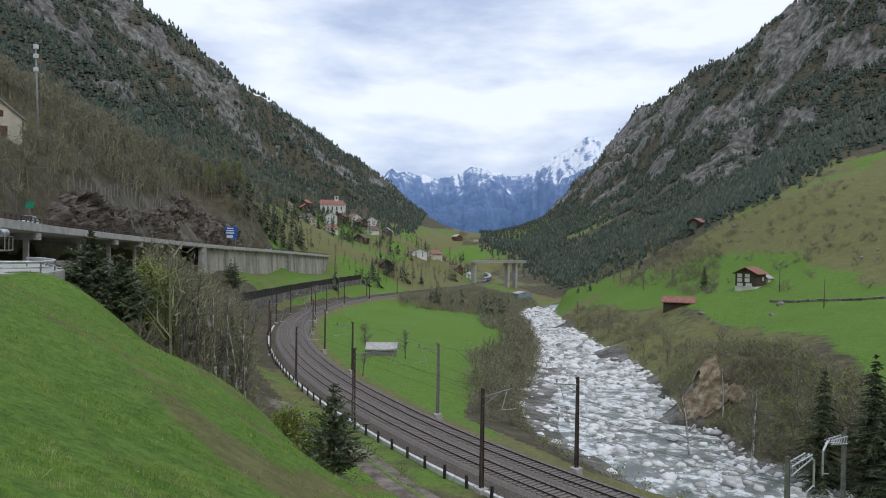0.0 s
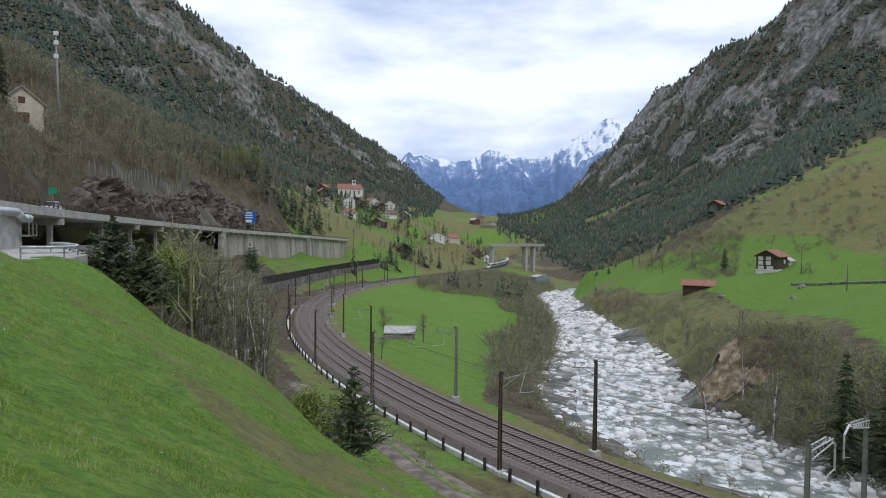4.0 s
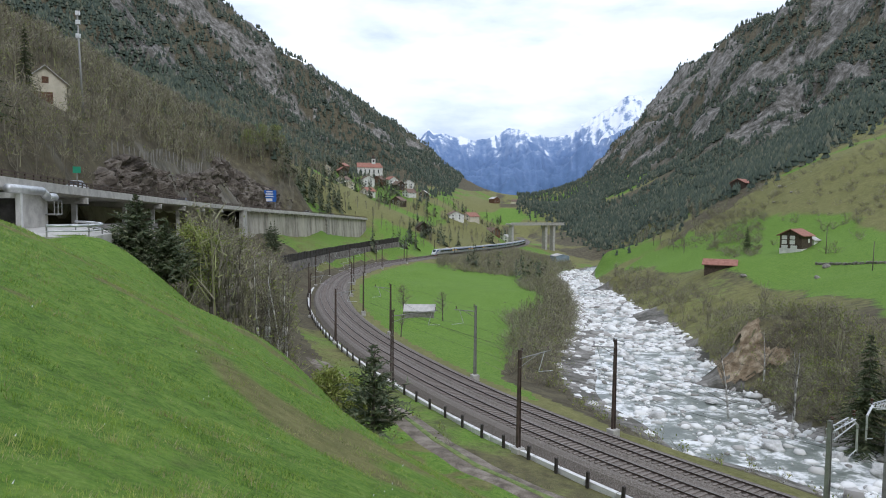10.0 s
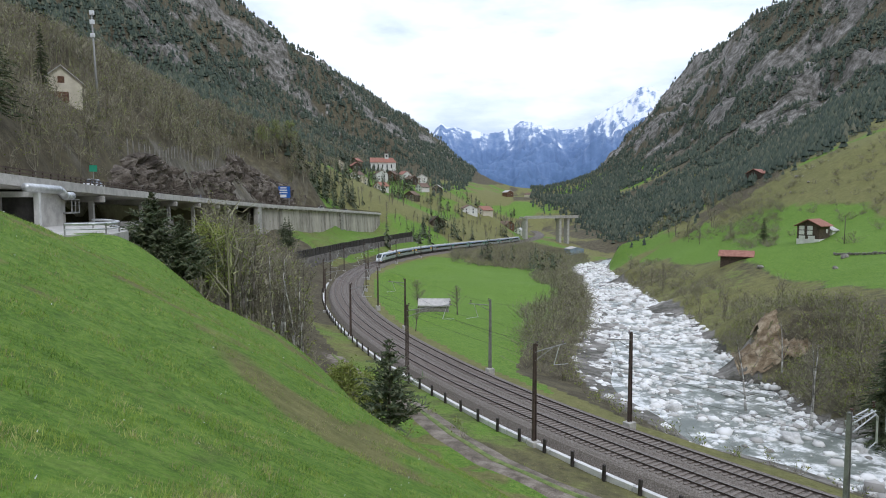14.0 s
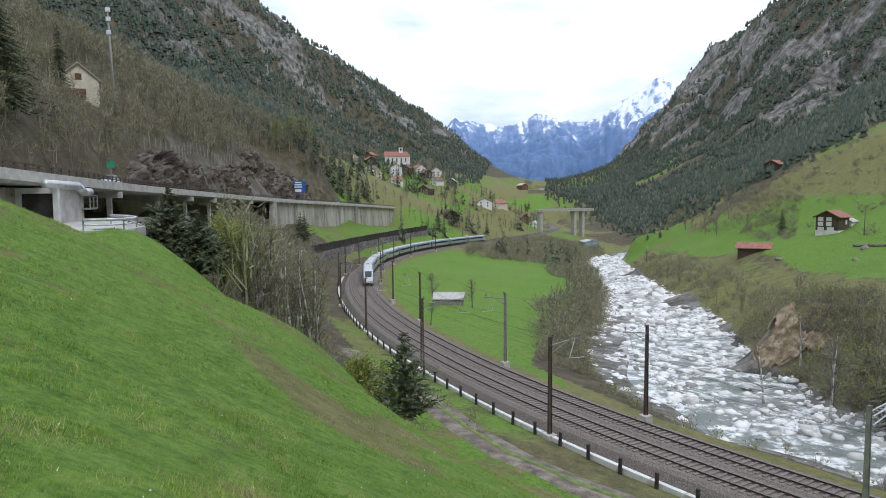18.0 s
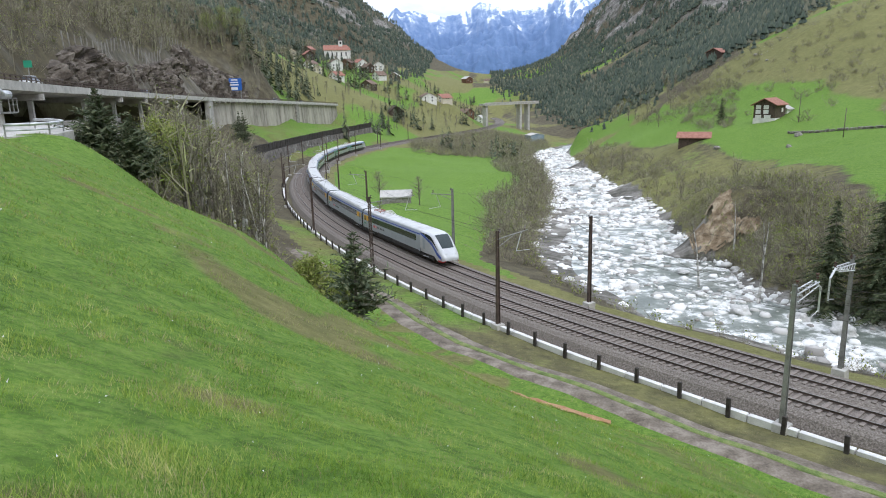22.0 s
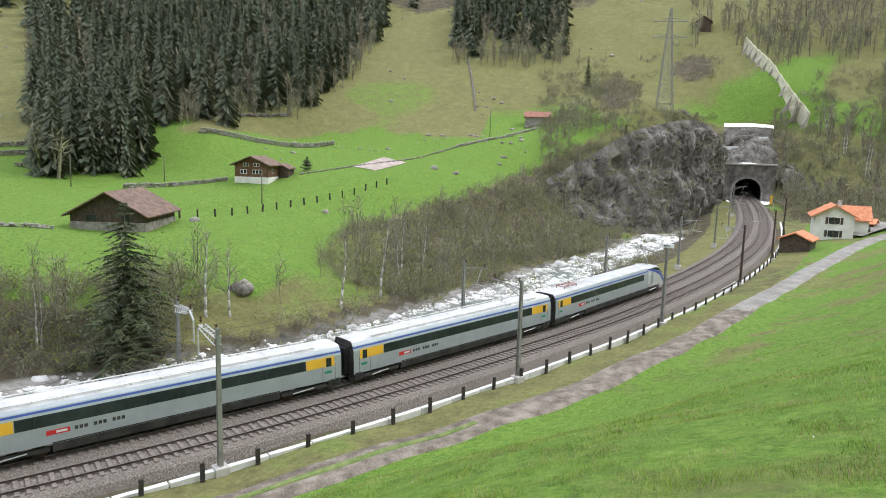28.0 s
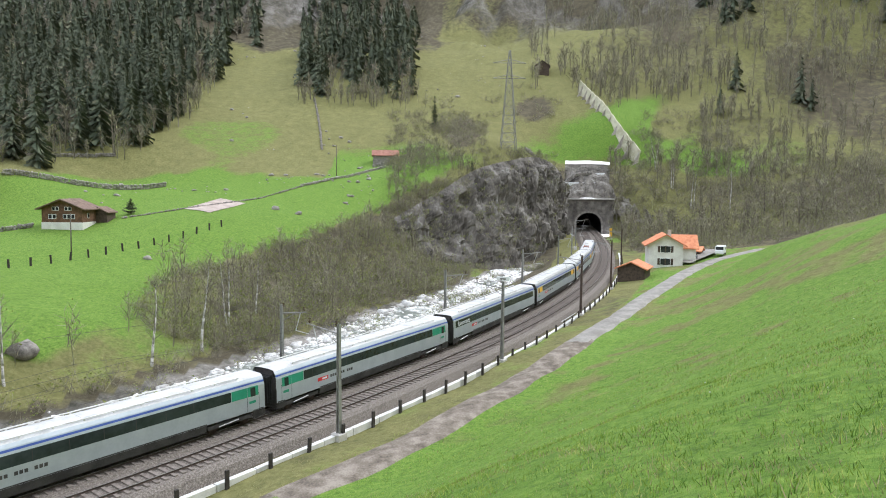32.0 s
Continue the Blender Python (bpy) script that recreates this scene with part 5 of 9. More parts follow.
def build_masts():
    for s in (-395, -355, -318, -280, -245, -212, -178, -146, -115):
        mast(s, -6.9 if s != -146 else -7.4, 3.4, 8.6, "arm", False, "rust_mast")
    mast(-86.5, -6.9, 6.2, 8.8, "arm", True, "rust_mast")
    mast(-60.0, -6.9, 3.6, 8.6, "arm", False, "rust_mast")
    mast(-35.0, -6.8, 3.5, 8.8, "truss")
    mast(-10.0, -6.8, 3.5, 8.8, "truss")
    for s in (15.5, 40.5, 68.0, 93.0, 120.0):
        mast(s, -7.0, 3.6, 8.4, "arm", False, "mast" if s < 60 else "rust_mast")
    for s in (-330, -290, -255, -220, -186, -150, -122):
        mast(s, 4.0, -3.2, 8.4, "arm", False, "rust_mast")
    mast(-85.5, 3.9, -3.2, 8.9, "arm")
    mast(-59.5, 3.9, -3.2, 8.6, "arm", False, "rust_mast")
    mast(-36.0, 4.3, -3.4, 8.4, "truss")
    mast(-9.0, 4.3, -3.4, 8.4, "truss")
    for s in (20.0, 48.0, 76.0, 104.0, 132.0, 165.0):
        mast(s, 4.3, -3.3, 8.0, "arm")
    # signal board on one mast
    p, h = on_line(40.5, -7.0, 7.9)
    b = thing("mast_board", pose(*p, 0, 0, h), "small white board on top of a mast", "sign")
    part("board", boxes((-0.06, 0.06, -0.75, 0.75, 0.0, 0.42), bevel=0.01), M["white_paint"], b)
    part("bar", boxes((-0.08, 0.08, -0.35, 0.35, 0.16, 0.26)), M["underframe"], b)


def build_wires():
    w = thing("catenary_wires", Matrix(), "thin overhead contact and carrier wires", "overhead line")
    for c in (FAR_TRACK, NEAR_TRACK):
        for up, sag in ((5.5, 0.0), (7.0, 0.7)):
            bm = bmesh.new()
            prev = None
            for k in range(0, 80):
                s = -400 + k * 8.0
                ph = (s % 26) / 26
                q = on_line(s, c, up - sag * 4 * ph * (1 - ph))[0]
                if prev is not None:
                    tube(bm, prev, q, 0.011, n=3)
                prev = q
            part("wire", bm, M["wire"], w)
    for off, up in ((-7.0, 8.5), (4.1, 8.2)):
        bm = bmesh.new()
        prev = None
        for k in range(0, 80):
            s = -400 + k * 8.0
            ph = (s % 26) / 26
            q = on_line(s, off, up - 1.6 * ph * (1 - ph))[0]
            if prev is not None:
                tube(bm, prev, q, 0.012, n=3)
            prev = q
        part("feeder_wire", bm, M["wire"], w)


def build_road():
    pts = dense(ROAD, 1.5)
    t = np.gradient(pts[:, :2], axis=0)
    t /= np.linalg.norm(t, axis=1, keepdims=True)
    n = np.stack([-t[:, 1], t[:, 0]], 1)
    rng = np.random.RandomState(4)

    def lane(name, o0, o1, i0, i1, up, mat, label):
        v, f, cols = [], [], 7
        for i in range(i0, i1):
            wob = 0.08 * math.sin(i * 0.37) + rng.uniform(-0.03, 0.03)
            row = []
            for k in range(cols):
                u = k / (cols - 1)
                o = o0 + (o1 - o0) * u + wob + (rng.uniform(-0.10, 0.10) if k in (0, cols - 1) else 0)
                row.append((pts[i][0] + n[i][0] * o, pts[i][1] + n[i][1] * o))
            zz = ground_z(row)
            dip = [-0.30, 0.0, -0.05, 0.04, -0.05, 0.0, -0.30]
            v += [(a, b, z + up + d) for (a, b), z, d in zip(row, zz, dip)]
        for i in range(i1 - i0 - 1):
            for k in range(cols - 1):
                f.append((i * cols + k, i * cols + k + 1, (i + 1) * cols + k + 1, (i + 1) * cols + k))
        raw(name, v, f, mat, True, None, label, "road", kind="structure")
    split = int(len(pts) * 0.60)
    lane("farm_track", -1.9, 1.9, 0, split, 0.16, M["dirt"], "farm track of bare pale earth along the line")
    lane("grass_strip", -0.36, 0.36, 0, int(split * 0.72), 0.24, M["turf"], "grassy middle strip of a farm track")
    lane("road", -1.7, 1.7, split - 2, len(pts), 0.19, M["asphalt"], "grey gravelled access road climbing to a house")
    # parking place by the house
    v, f = [], []
    for i in range(9):
        for k in range(7):
            a = 149 + i * 2.4 + k * 0.9
            b = -60 - i * 1.9 + k * 1.3
            v.append((a, b, max(gz(a, b), 4.6 + 0.16 * i) + 0.14))
    for i in range(8):
        for k in range(6):
            f.append((i * 7 + k, i * 7 + k + 1, i * 7 + k + 8, i * 7 + k + 7))
    raw("parking_ground", v, f, M["asphalt"], True, None, "pale gravel parking place", "road", kind="structure")
    # bare soil strip on the slope
    v, f = [], []
    for i in range(12):
        u = i / 11
        cx, cy = 2.2 + 4.0 * u, 27.4 - 1.2 * u
        for k in range(4):
            o = (k / 3 - 0.5) * 1.7 * math.sin(math.pi * (0.12 + 0.76 * u)) + rng.uniform(-0.15, 0.15)
            x, y = cx + 0.2 * o, cy + 0.98 * o
            v.append((x, y, gz(x, y) + (0.14 if k in (1, 2) else -0.02) + rng.uniform(0, 0.10)))
    for i in range(11):
        for k in range(3):
            f.append((i * 4 + k, i * 4 + k + 1, i * 4 + k + 5, i * 4 + k + 4))
    raw("soil_heap", v, f, M["soil"], True, None, "strip of freshly dug orange-brown soil in the grass", "soil", kind="structure")


build_trough()
build_posts()
build_masts()
build_wires()
build_road()

# ---- motorway: half-open gallery, deck on a retaining wall, slope works ----
MW = dense(MOTORWAY, 2.0)
MW_T = np.gradient(MW[:, :2], axis=0)
MW_T /= np.linalg.norm(MW_T, axis=1, keepdims=True)


def mw(i, off, up):
    """A place on the motorway; off metres to the left of the way north."""
    i = min(max(int(i), 0), len(MW) - 1)
    return Vector((MW[i][0] - MW_T[i][1] * off, MW[i][1] + MW_T[i][0] * off, MW[i][2] + up))


def mw_strip(name, prof, i0, i1, mat, label, category, parent=None, kind="structure", step=2):
    v, f, n = [], [], len(prof)
    ii = list(range(i0, i1, step)) + [i1]
    for i in ii:
        v += [mw(i, o, u) for o, u in prof]
    for a in range(len(ii) - 1):
        for k in range(n - 1):
            f.append((a * n + k, a * n + k + 1, (a + 1) * n + k + 1, (a + 1) * n + k))
    return raw(name, v, f, mat, False, parent, label, category, kind=kind)


def mw_index(y):
    return int(np.abs(MW[:, 1] - y).argmin())


def build_motorway():
    i_a, i_b, i_c, i_end = mw_index(14), mw_index(60), mw_index(206), mw_index(396)
    deck = thing("motorway_deck", Matrix(), "grey concrete motorway deck on piers above the slope", "bridge")
    mw_strip("deck_slab", [(12, -0.6), (12, 0.0), (0.35, 0.0), (0.35, 0.25), (0.0, 0.25), (-0.1, -0.75), (0.4, -1.0), (12, -1.1)], i_a, i_end, M["concrete"], "pale concrete edge beam", "", deck, "")
    mw_strip("carriageway", [(11.9, 0.03), (0.4, 0.03)], i_a, i_end, M["asphalt"], "asphalt surface", "", deck, "")
    for up in (0.45, 0.8):
        mw_strip("parapet_rail", [(0.12, up), (0.12, up + 0.12), (0.2, up + 0.12), (0.2, up)], i_a, i_end, M["rust_mast"], "brown parapet rail", "", deck, "")
    bm = boxes((-0.06, 0.06, -0.06, 0.06, 0.2, 0.95))
    me = bpy.data.meshes.new("parapet_post")
    bm.to_mesh(me)
    bm.free()
    me.materials.append(M["rust_mast"])
    for i in range(i_a, i_end, 1):
        ob = new("parapet_post", me)
        ob.matrix_basis = Matrix.Translation(mw(i, 0.2, 0))
        ob.parent = deck
    # gallery under the deck: back wall, floor, piers with brackets
    gal = thing("motorway_gallery", Matrix(), "dark open gallery under the motorway deck", "gallery")
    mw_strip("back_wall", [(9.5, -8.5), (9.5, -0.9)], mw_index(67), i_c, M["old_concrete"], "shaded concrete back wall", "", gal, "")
    mw_strip("gallery_floor", [(10, -4.5), (-1.2, -4.5), (-1.5, -6.6)], mw_index(66), mw_index(118), M["asphalt"], "", "", gal, "")
    for y in (85, 108, 124, 142, 160, 180):
        i = mw_index(y)
        p = mw(i, 1.2, 0)
        h = math.degrees(math.atan2(MW_T[i][1], MW_T[i][0]))
        pier = boxes((-0.3, 0.3, -0.3, 0.3, -9, -1.0), bevel=0.04)
        beam = boxes((-0.35, 0.35, -1.6, 8.0, -1.8, -1.0), bevel=0.04)
        ob = part("pier", pier, M["concrete"], gal, "square concrete pier")
        ob.matrix_basis = pose(*p, 0, 0, h)
        ob = part("cross_beam", beam, M["concrete"], gal, "concrete cross beam")
        ob.matrix_basis = pose(*p, 0, 0, h)
    # end block with a framed opening, pipe and small steel balcony
    i = mw_index(69)
    h = math.degrees(math.atan2(MW_T[i][1], MW_T[i][0]))
    blk = thing("gallery_end_block", pose(*mw(i, 0, 0), 0, 0, h), "pale concrete end block of the gallery with a large pipe", "building")
    part("side_wall", boxes((-32, -7.4, 3.2, 4.2, -9, -0.9), bevel=0.04), M["old_concrete"], blk, "stained concrete wall")
    part("door_recess", boxes((-7.1, -6.9, -0.2, 3.0, -8, -1.3)), M["underframe"], blk, "dark recessed doorway")
    part("frame", boxes((-7.7, -7.2, -0.6, -0.1, -8, -0.95), (-7.7, -7.2, 2.8, 3.3, -8, -0.95), (-7.7, -7.2, -0.1, 2.8, -1.5, -0.95), bevel=0.03), M["pale_concrete"], blk, "white concrete frame")
    part("front_wall", boxes((-7.2, -0.4, -0.5, 0.1, -8, -0.95), (-1.0, -0.4, 0.1, 9.0, -8, -0.95), bevel=0.05), M["concrete"], blk, "light concrete wall")
    pipe = bmesh.new()
    tube(pipe, (-9.6, -0.2, -0.6), (-3.2, -0.9, -0.75), 0.42, n=14)
    tube(pipe, (-3.2, -0.9, -0.75), (-1.6, -0.9, -1.35), 0.42, n=14)
    tube(pipe, (-1.6, -0.9, -1.35), (0.4, -0.9, -1.35), 0.42, n=14)
    part("pipe", pipe, M["bright_steel"], blk, "large galvanised pipe", True)
    bal = boxes((-1.2, 1.2, -1.4, -0.2, -3.2, -3.05))
    for x in (-1.15, 0, 1.15):
        box(bal, x - 0.04, x + 0.04, -1.4, -1.32, -3.1, -1.7)
    for z in (-2.4, -1.75):
        box(bal, -1.2, 1.2, -1.4, -1.32, z, z + 0.07)
    part("balcony", bal, M["mast"], blk, "small steel service balcony")
    # pull-off with its guard rail
    base = [(-43.5, 57.5), (-33.2, 48.2), (-29.6, 51.6), (-31.0, 56.5), (-37.0, 66.0), (-46.0, 73.0)]
    zz = ground_z(base)
    top = [(x, y, 17.28) for (x, y), z in zip(base, zz)]
    low = [(x, y, z - 1.5) for x, y, z in top]
    raw("pull_off", top + low, [tuple(range(6))] + [(k, (k + 1) % 6, (k + 1) % 6 + 6, k + 6) for k in range(6)], M["concrete"], False, None,
        "pale concrete pull-off beside the gallery", "paved ground", kind="structure")
    gr = thing("guard_rail", Matrix(), "curved galvanised guard rail on the pull-off", "guard rail")
    arc = [(-32.2, 49.6), (-30.8, 50.3), (-30.0, 51.4), (-30.0, 52.9), (-31.2, 55.4), (-33.6, 58.4), (-36.6, 60.6)]
    pts = [Vector((x, y, 17.25)) for x, y in arc]
    for up in (0.45, 0.85):
        bm = bmesh.new()
        for a, b in zip(pts, pts[1:]):
            tube(bm, a + Vector((0, 0, up)), b + Vector((0, 0, up)), 0.11 if up > 0.6 else 0.06, n=6)
        part("rail_beam", bm, M["bright_steel"], gr, "bright steel beam", True)
    for p in pts[::2]:
        bm = bmesh.new()
        tube(bm, p + Vector((0, 0, -0.5)), p + Vector((0, 0, 0.9)), 0.06, n=6)
        part("rail_post", bm, M["mast"], gr)
    # retaining wall with a row of brackets under its coping
    wall = thing("retaining_wall", Matrix(), "tall pale stained concrete retaining wall carrying the motorway", "retaining wall")
    mw_strip("wall_face", [(0.9, -0.9), (0.2, -13.5)], i_c, i_end, M["stained_wall"], "streaked concrete face", "", wall, "")
    part_end = raw("wall_end", [mw(i_end, 0.9, -0.2), mw(i_end, 0.2, -13.5), mw(i_end, 8, -13.5), mw(i_end, 10, -0.2)], [(0, 1, 2, 3)], M["stained_wall"], False, wall)
    mw_strip("coping", [(0.95, -0.85), (-0.25, -0.85), (-0.25, -0.35), (0.4, -0.35)], i_c, i_end, M["concrete"], "projecting coping", "", wall, "")
    br = boxes((-0.25, 0.25, -0.9, 0.2, -0.9, -0.35))
    bmesh.ops.bevel(br, geom=br.edges[:], offset=0.05, segments=1, affect="EDGES")
    me = bpy.data.meshes.new("bracket")
    br.to_mesh(me)
    br.free()
    me.materials.append(M["old_concrete"])
    for i in range(i_c, i_end, 3):
        ob = new("bracket", me)
        ob.matrix_basis = pose(*mw(i, 0.5, -0.5), 0, 0, math.degrees(math.atan2(MW_T[i][1], MW_T[i][0])))
        ob.parent = wall
    for y in (207, 320):
        i = mw_index(y)
        ob = part("buttress", boxes((-2.2, 2.2, -0.8, 0.6, -13.5, -0.9), bevel=0.1), M["concrete"] if y < 250 else M["wall_stone"], wall, "broad buttress")
        ob.matrix_basis = pose(*mw(i, 0.6, 0), 0, 0, math.degrees(math.atan2(MW_T[i][1], MW_T[i][0])))
    # blue direction sign
    i = mw_index(268)
    sg = thing("direction_sign", pose(*mw(i, 9.5, 1.5), 0, 0, 10), "blue motorway direction sign on two posts", "road sign")
    part("panel", boxes((-2.3, 2.3, -0.08, 0.0, 2.4, 6.9), bevel=0.02), M["sign_blue"], sg, "blue panel")
    for k, (w, z) in enumerate(((1.5, 6.1), (1.8, 5.2), (2.0, 4.3))):
        part("lettering_bar", boxes((-w, w * 0.6, -0.11, -0.085, z, z + 0.45)), M["white_paint"], sg)
    part("white_field", boxes((-2.2, 0.8, -0.11, -0.085, 2.6, 3.7)), M["white_paint"], sg, "white field")
    for x in (-1.8, 1.8):
        part("post", boxes((x - 0.12, x + 0.12, 0.02, 0.22, -2, 7.2)), M["mast"], sg)
    # flat building on the slope and a small green sign
    gan = thing("slope_building", pose(*mw(mw_index(150), 16, 7.2), 0, 0, 95), "small flat concrete building on the rocky slope", "building")
    part("body", boxes((-5, 5, -2, 2, -3, 1.4), bevel=0.05), M["concrete"], gan)
    part("flat_roof", boxes((-7.5, 8.5, -2.6, 2.6, 1.4, 1.75), bevel=0.03), M["grey_roof"], gan, "projecting flat roof")
    part("dark_opening", boxes((1.0, 4.2, -2.06, -1.9, -1.2, 0.9)), M["window"], gan)
    gs = thing("small_sign", pose(*mw(mw_index(84), 0.3, 0), 0, 0, 20), "small green sign on a post by the parapet", "road sign")
    part("post", boxes((-0.05, 0.05, -0.05, 0.05, 0, 2.4)), M["mast"], gs)
    part("panel", boxes((-0.45, 0.45, -0.09, -0.05, 2.0, 2.8)), M["green_paint"], gs)
    # vehicles on the deck
    for y, off, c in ((92, 3, "white_paint"), (165, 6, "car_blue"), (300, 4, "white_paint"), (352, 7, "silver")):
        i = mw_index(y)
        small_car(pose(*mw(i, off, 0.04), 0, 0, math.degrees(math.atan2(MW_T[i][1], MW_T[i][0]))), c, "small %s car on the motorway" % {"white_paint": "white", "car_blue": "dark blue", "silver": "silver"}[c])


def small_car(m, paint, label):
    car = thing("car", m, label, "car")
    bm = boxes((-2.1, 2.1, -0.85, 0.85, 0.3, 0.85), bevel=0.12)
    part("body", bm, M[paint], car, "", True)
    bm = bmesh.new()
    v = [bm.verts.new(p) for p in ((-1.7, -0.75, 0.84), (1.1, -0.75, 0.84), (1.1, 0.75, 0.84), (-1.7, 0.75, 0.84), (-1.3, -0.62, 1.42), (0.4, -0.62, 1.42), (0.4, 0.62, 1.42), (-1.3, 0.62, 1.42))]
    for f in ((0, 1, 5, 4), (1, 2, 6, 5), (2, 3, 7, 6), (3, 0, 4, 7), (4, 5, 6, 7)):
        bm.faces.new([v[i] for i in f])
    part("cabin", bm, M["window"], car, "dark windows")
    part("roof_panel", boxes((-1.3, 0.4, -0.62, 0.62, 1.42, 1.47), bevel=0.02), M[paint], car)
    for x in (-1.3, 1.3):
        for y in (-0.8, 0.8):
            w = bmesh.new()
            tube(w, (x, y - 0.1, 0.32), (x, y + 0.1, 0.32), 0.32, n=14)
            part("wheel", w, M["black"], car)
    for y in (-0.6, 0.6):
        part("headlight", boxes((2.08, 2.13, y - 0.2, y + 0.2, 0.55, 0.7)), M["bright_steel"], car)
    return car


build_motorway()


# ---- wall with a picket fence on the outside of the curve ----
def build_curve_wall():
    w = thing("curve_retaining_wall", Matrix(), "dark rough stone retaining wall along the outside of the curve", "retaining wall")
    line = dense(FENCE_WALL, 1.15)
    t = np.gradient(line[:, :2], axis=0)
    t /= np.linalg.norm(t, axis=1, keepdims=True)
    v, f, n = [], [], 4
    for (x, y, z), (tx, ty) in zip(line, t):
        for off, up in ((1.6, -6.5), (0.5, 0.0), (-0.3, 0.0), (-0.6, -3.0)):
            v.append((x + ty * off, y - tx * off, z + up))
    for i in range(len(line) - 1):
        for k in range(n - 1):
            f.append((i * n + k, i * n + k + 1, (i + 1) * n + k + 1, (i + 1) * n + k))
    m = len(v) - n
    f.append((m, m + 1, m + 2, m + 3))
    raw("wall_face", v, f, M["dark_stone"], False, w)
    fence = thing("picket_fence", Matrix(), "dark timber rockfall fence of upright sleepers on top of a wall", "fence")
    bm = boxes((-0.48, 0.48, -0.12, 0.12, -0.4, 2.5), bevel=0.03)
    me = bpy.data.meshes.new("picket")
    bm.to_mesh(me)
    bm.free()
    me.materials.append(M["post_wood"])
    rng = random.Random(8)
    for (x, y, z), (tx, ty) in zip(line, t):
        ob = new("picket", me)
        ob.matrix_basis = pose(x, y, z + rng.uniform(-0.2, 0.1), rng.uniform(-3, 3), 0, math.degrees(math.atan2(ty, tx)))
        ob.parent = fence
    # slope fence of pale stakes above the motorway
    st = thing("stake_fence", Matrix(), "row of pale stakes of a rockfall fence on the slope", "fence")
    bm = boxes((-0.10, 0.10, -0.10, 0.10, -2.0, 2.7), bevel=0.02)
    me = bpy.data.meshes.new("stake")
    bm.to_mesh(me)
    bm.free()
    me.materials.append(M["grey_wood"])
    for run in ([(-75.8, 139, 29.8), (-78.4, 158, 28.8), (-82.4, 176, 27.6), (-85.4, 200, 28.6), (-87.6, 214, 30.0)], [(-89.2, 218, 34.0), (-91.4, 228, 35.4), (-93, 243, 34.6), (-93, 252, 32.6)]):
        for x, y, z in dense(run, 3.1):
            ob = new("stake", me)
            ob.matrix_basis = pose(x, y, max(z, gz(x, y) + 0.3), rng.uniform(-4, 4), rng.uniform(-4, 4), 0)
            ob.parent = st


build_curve_wall()

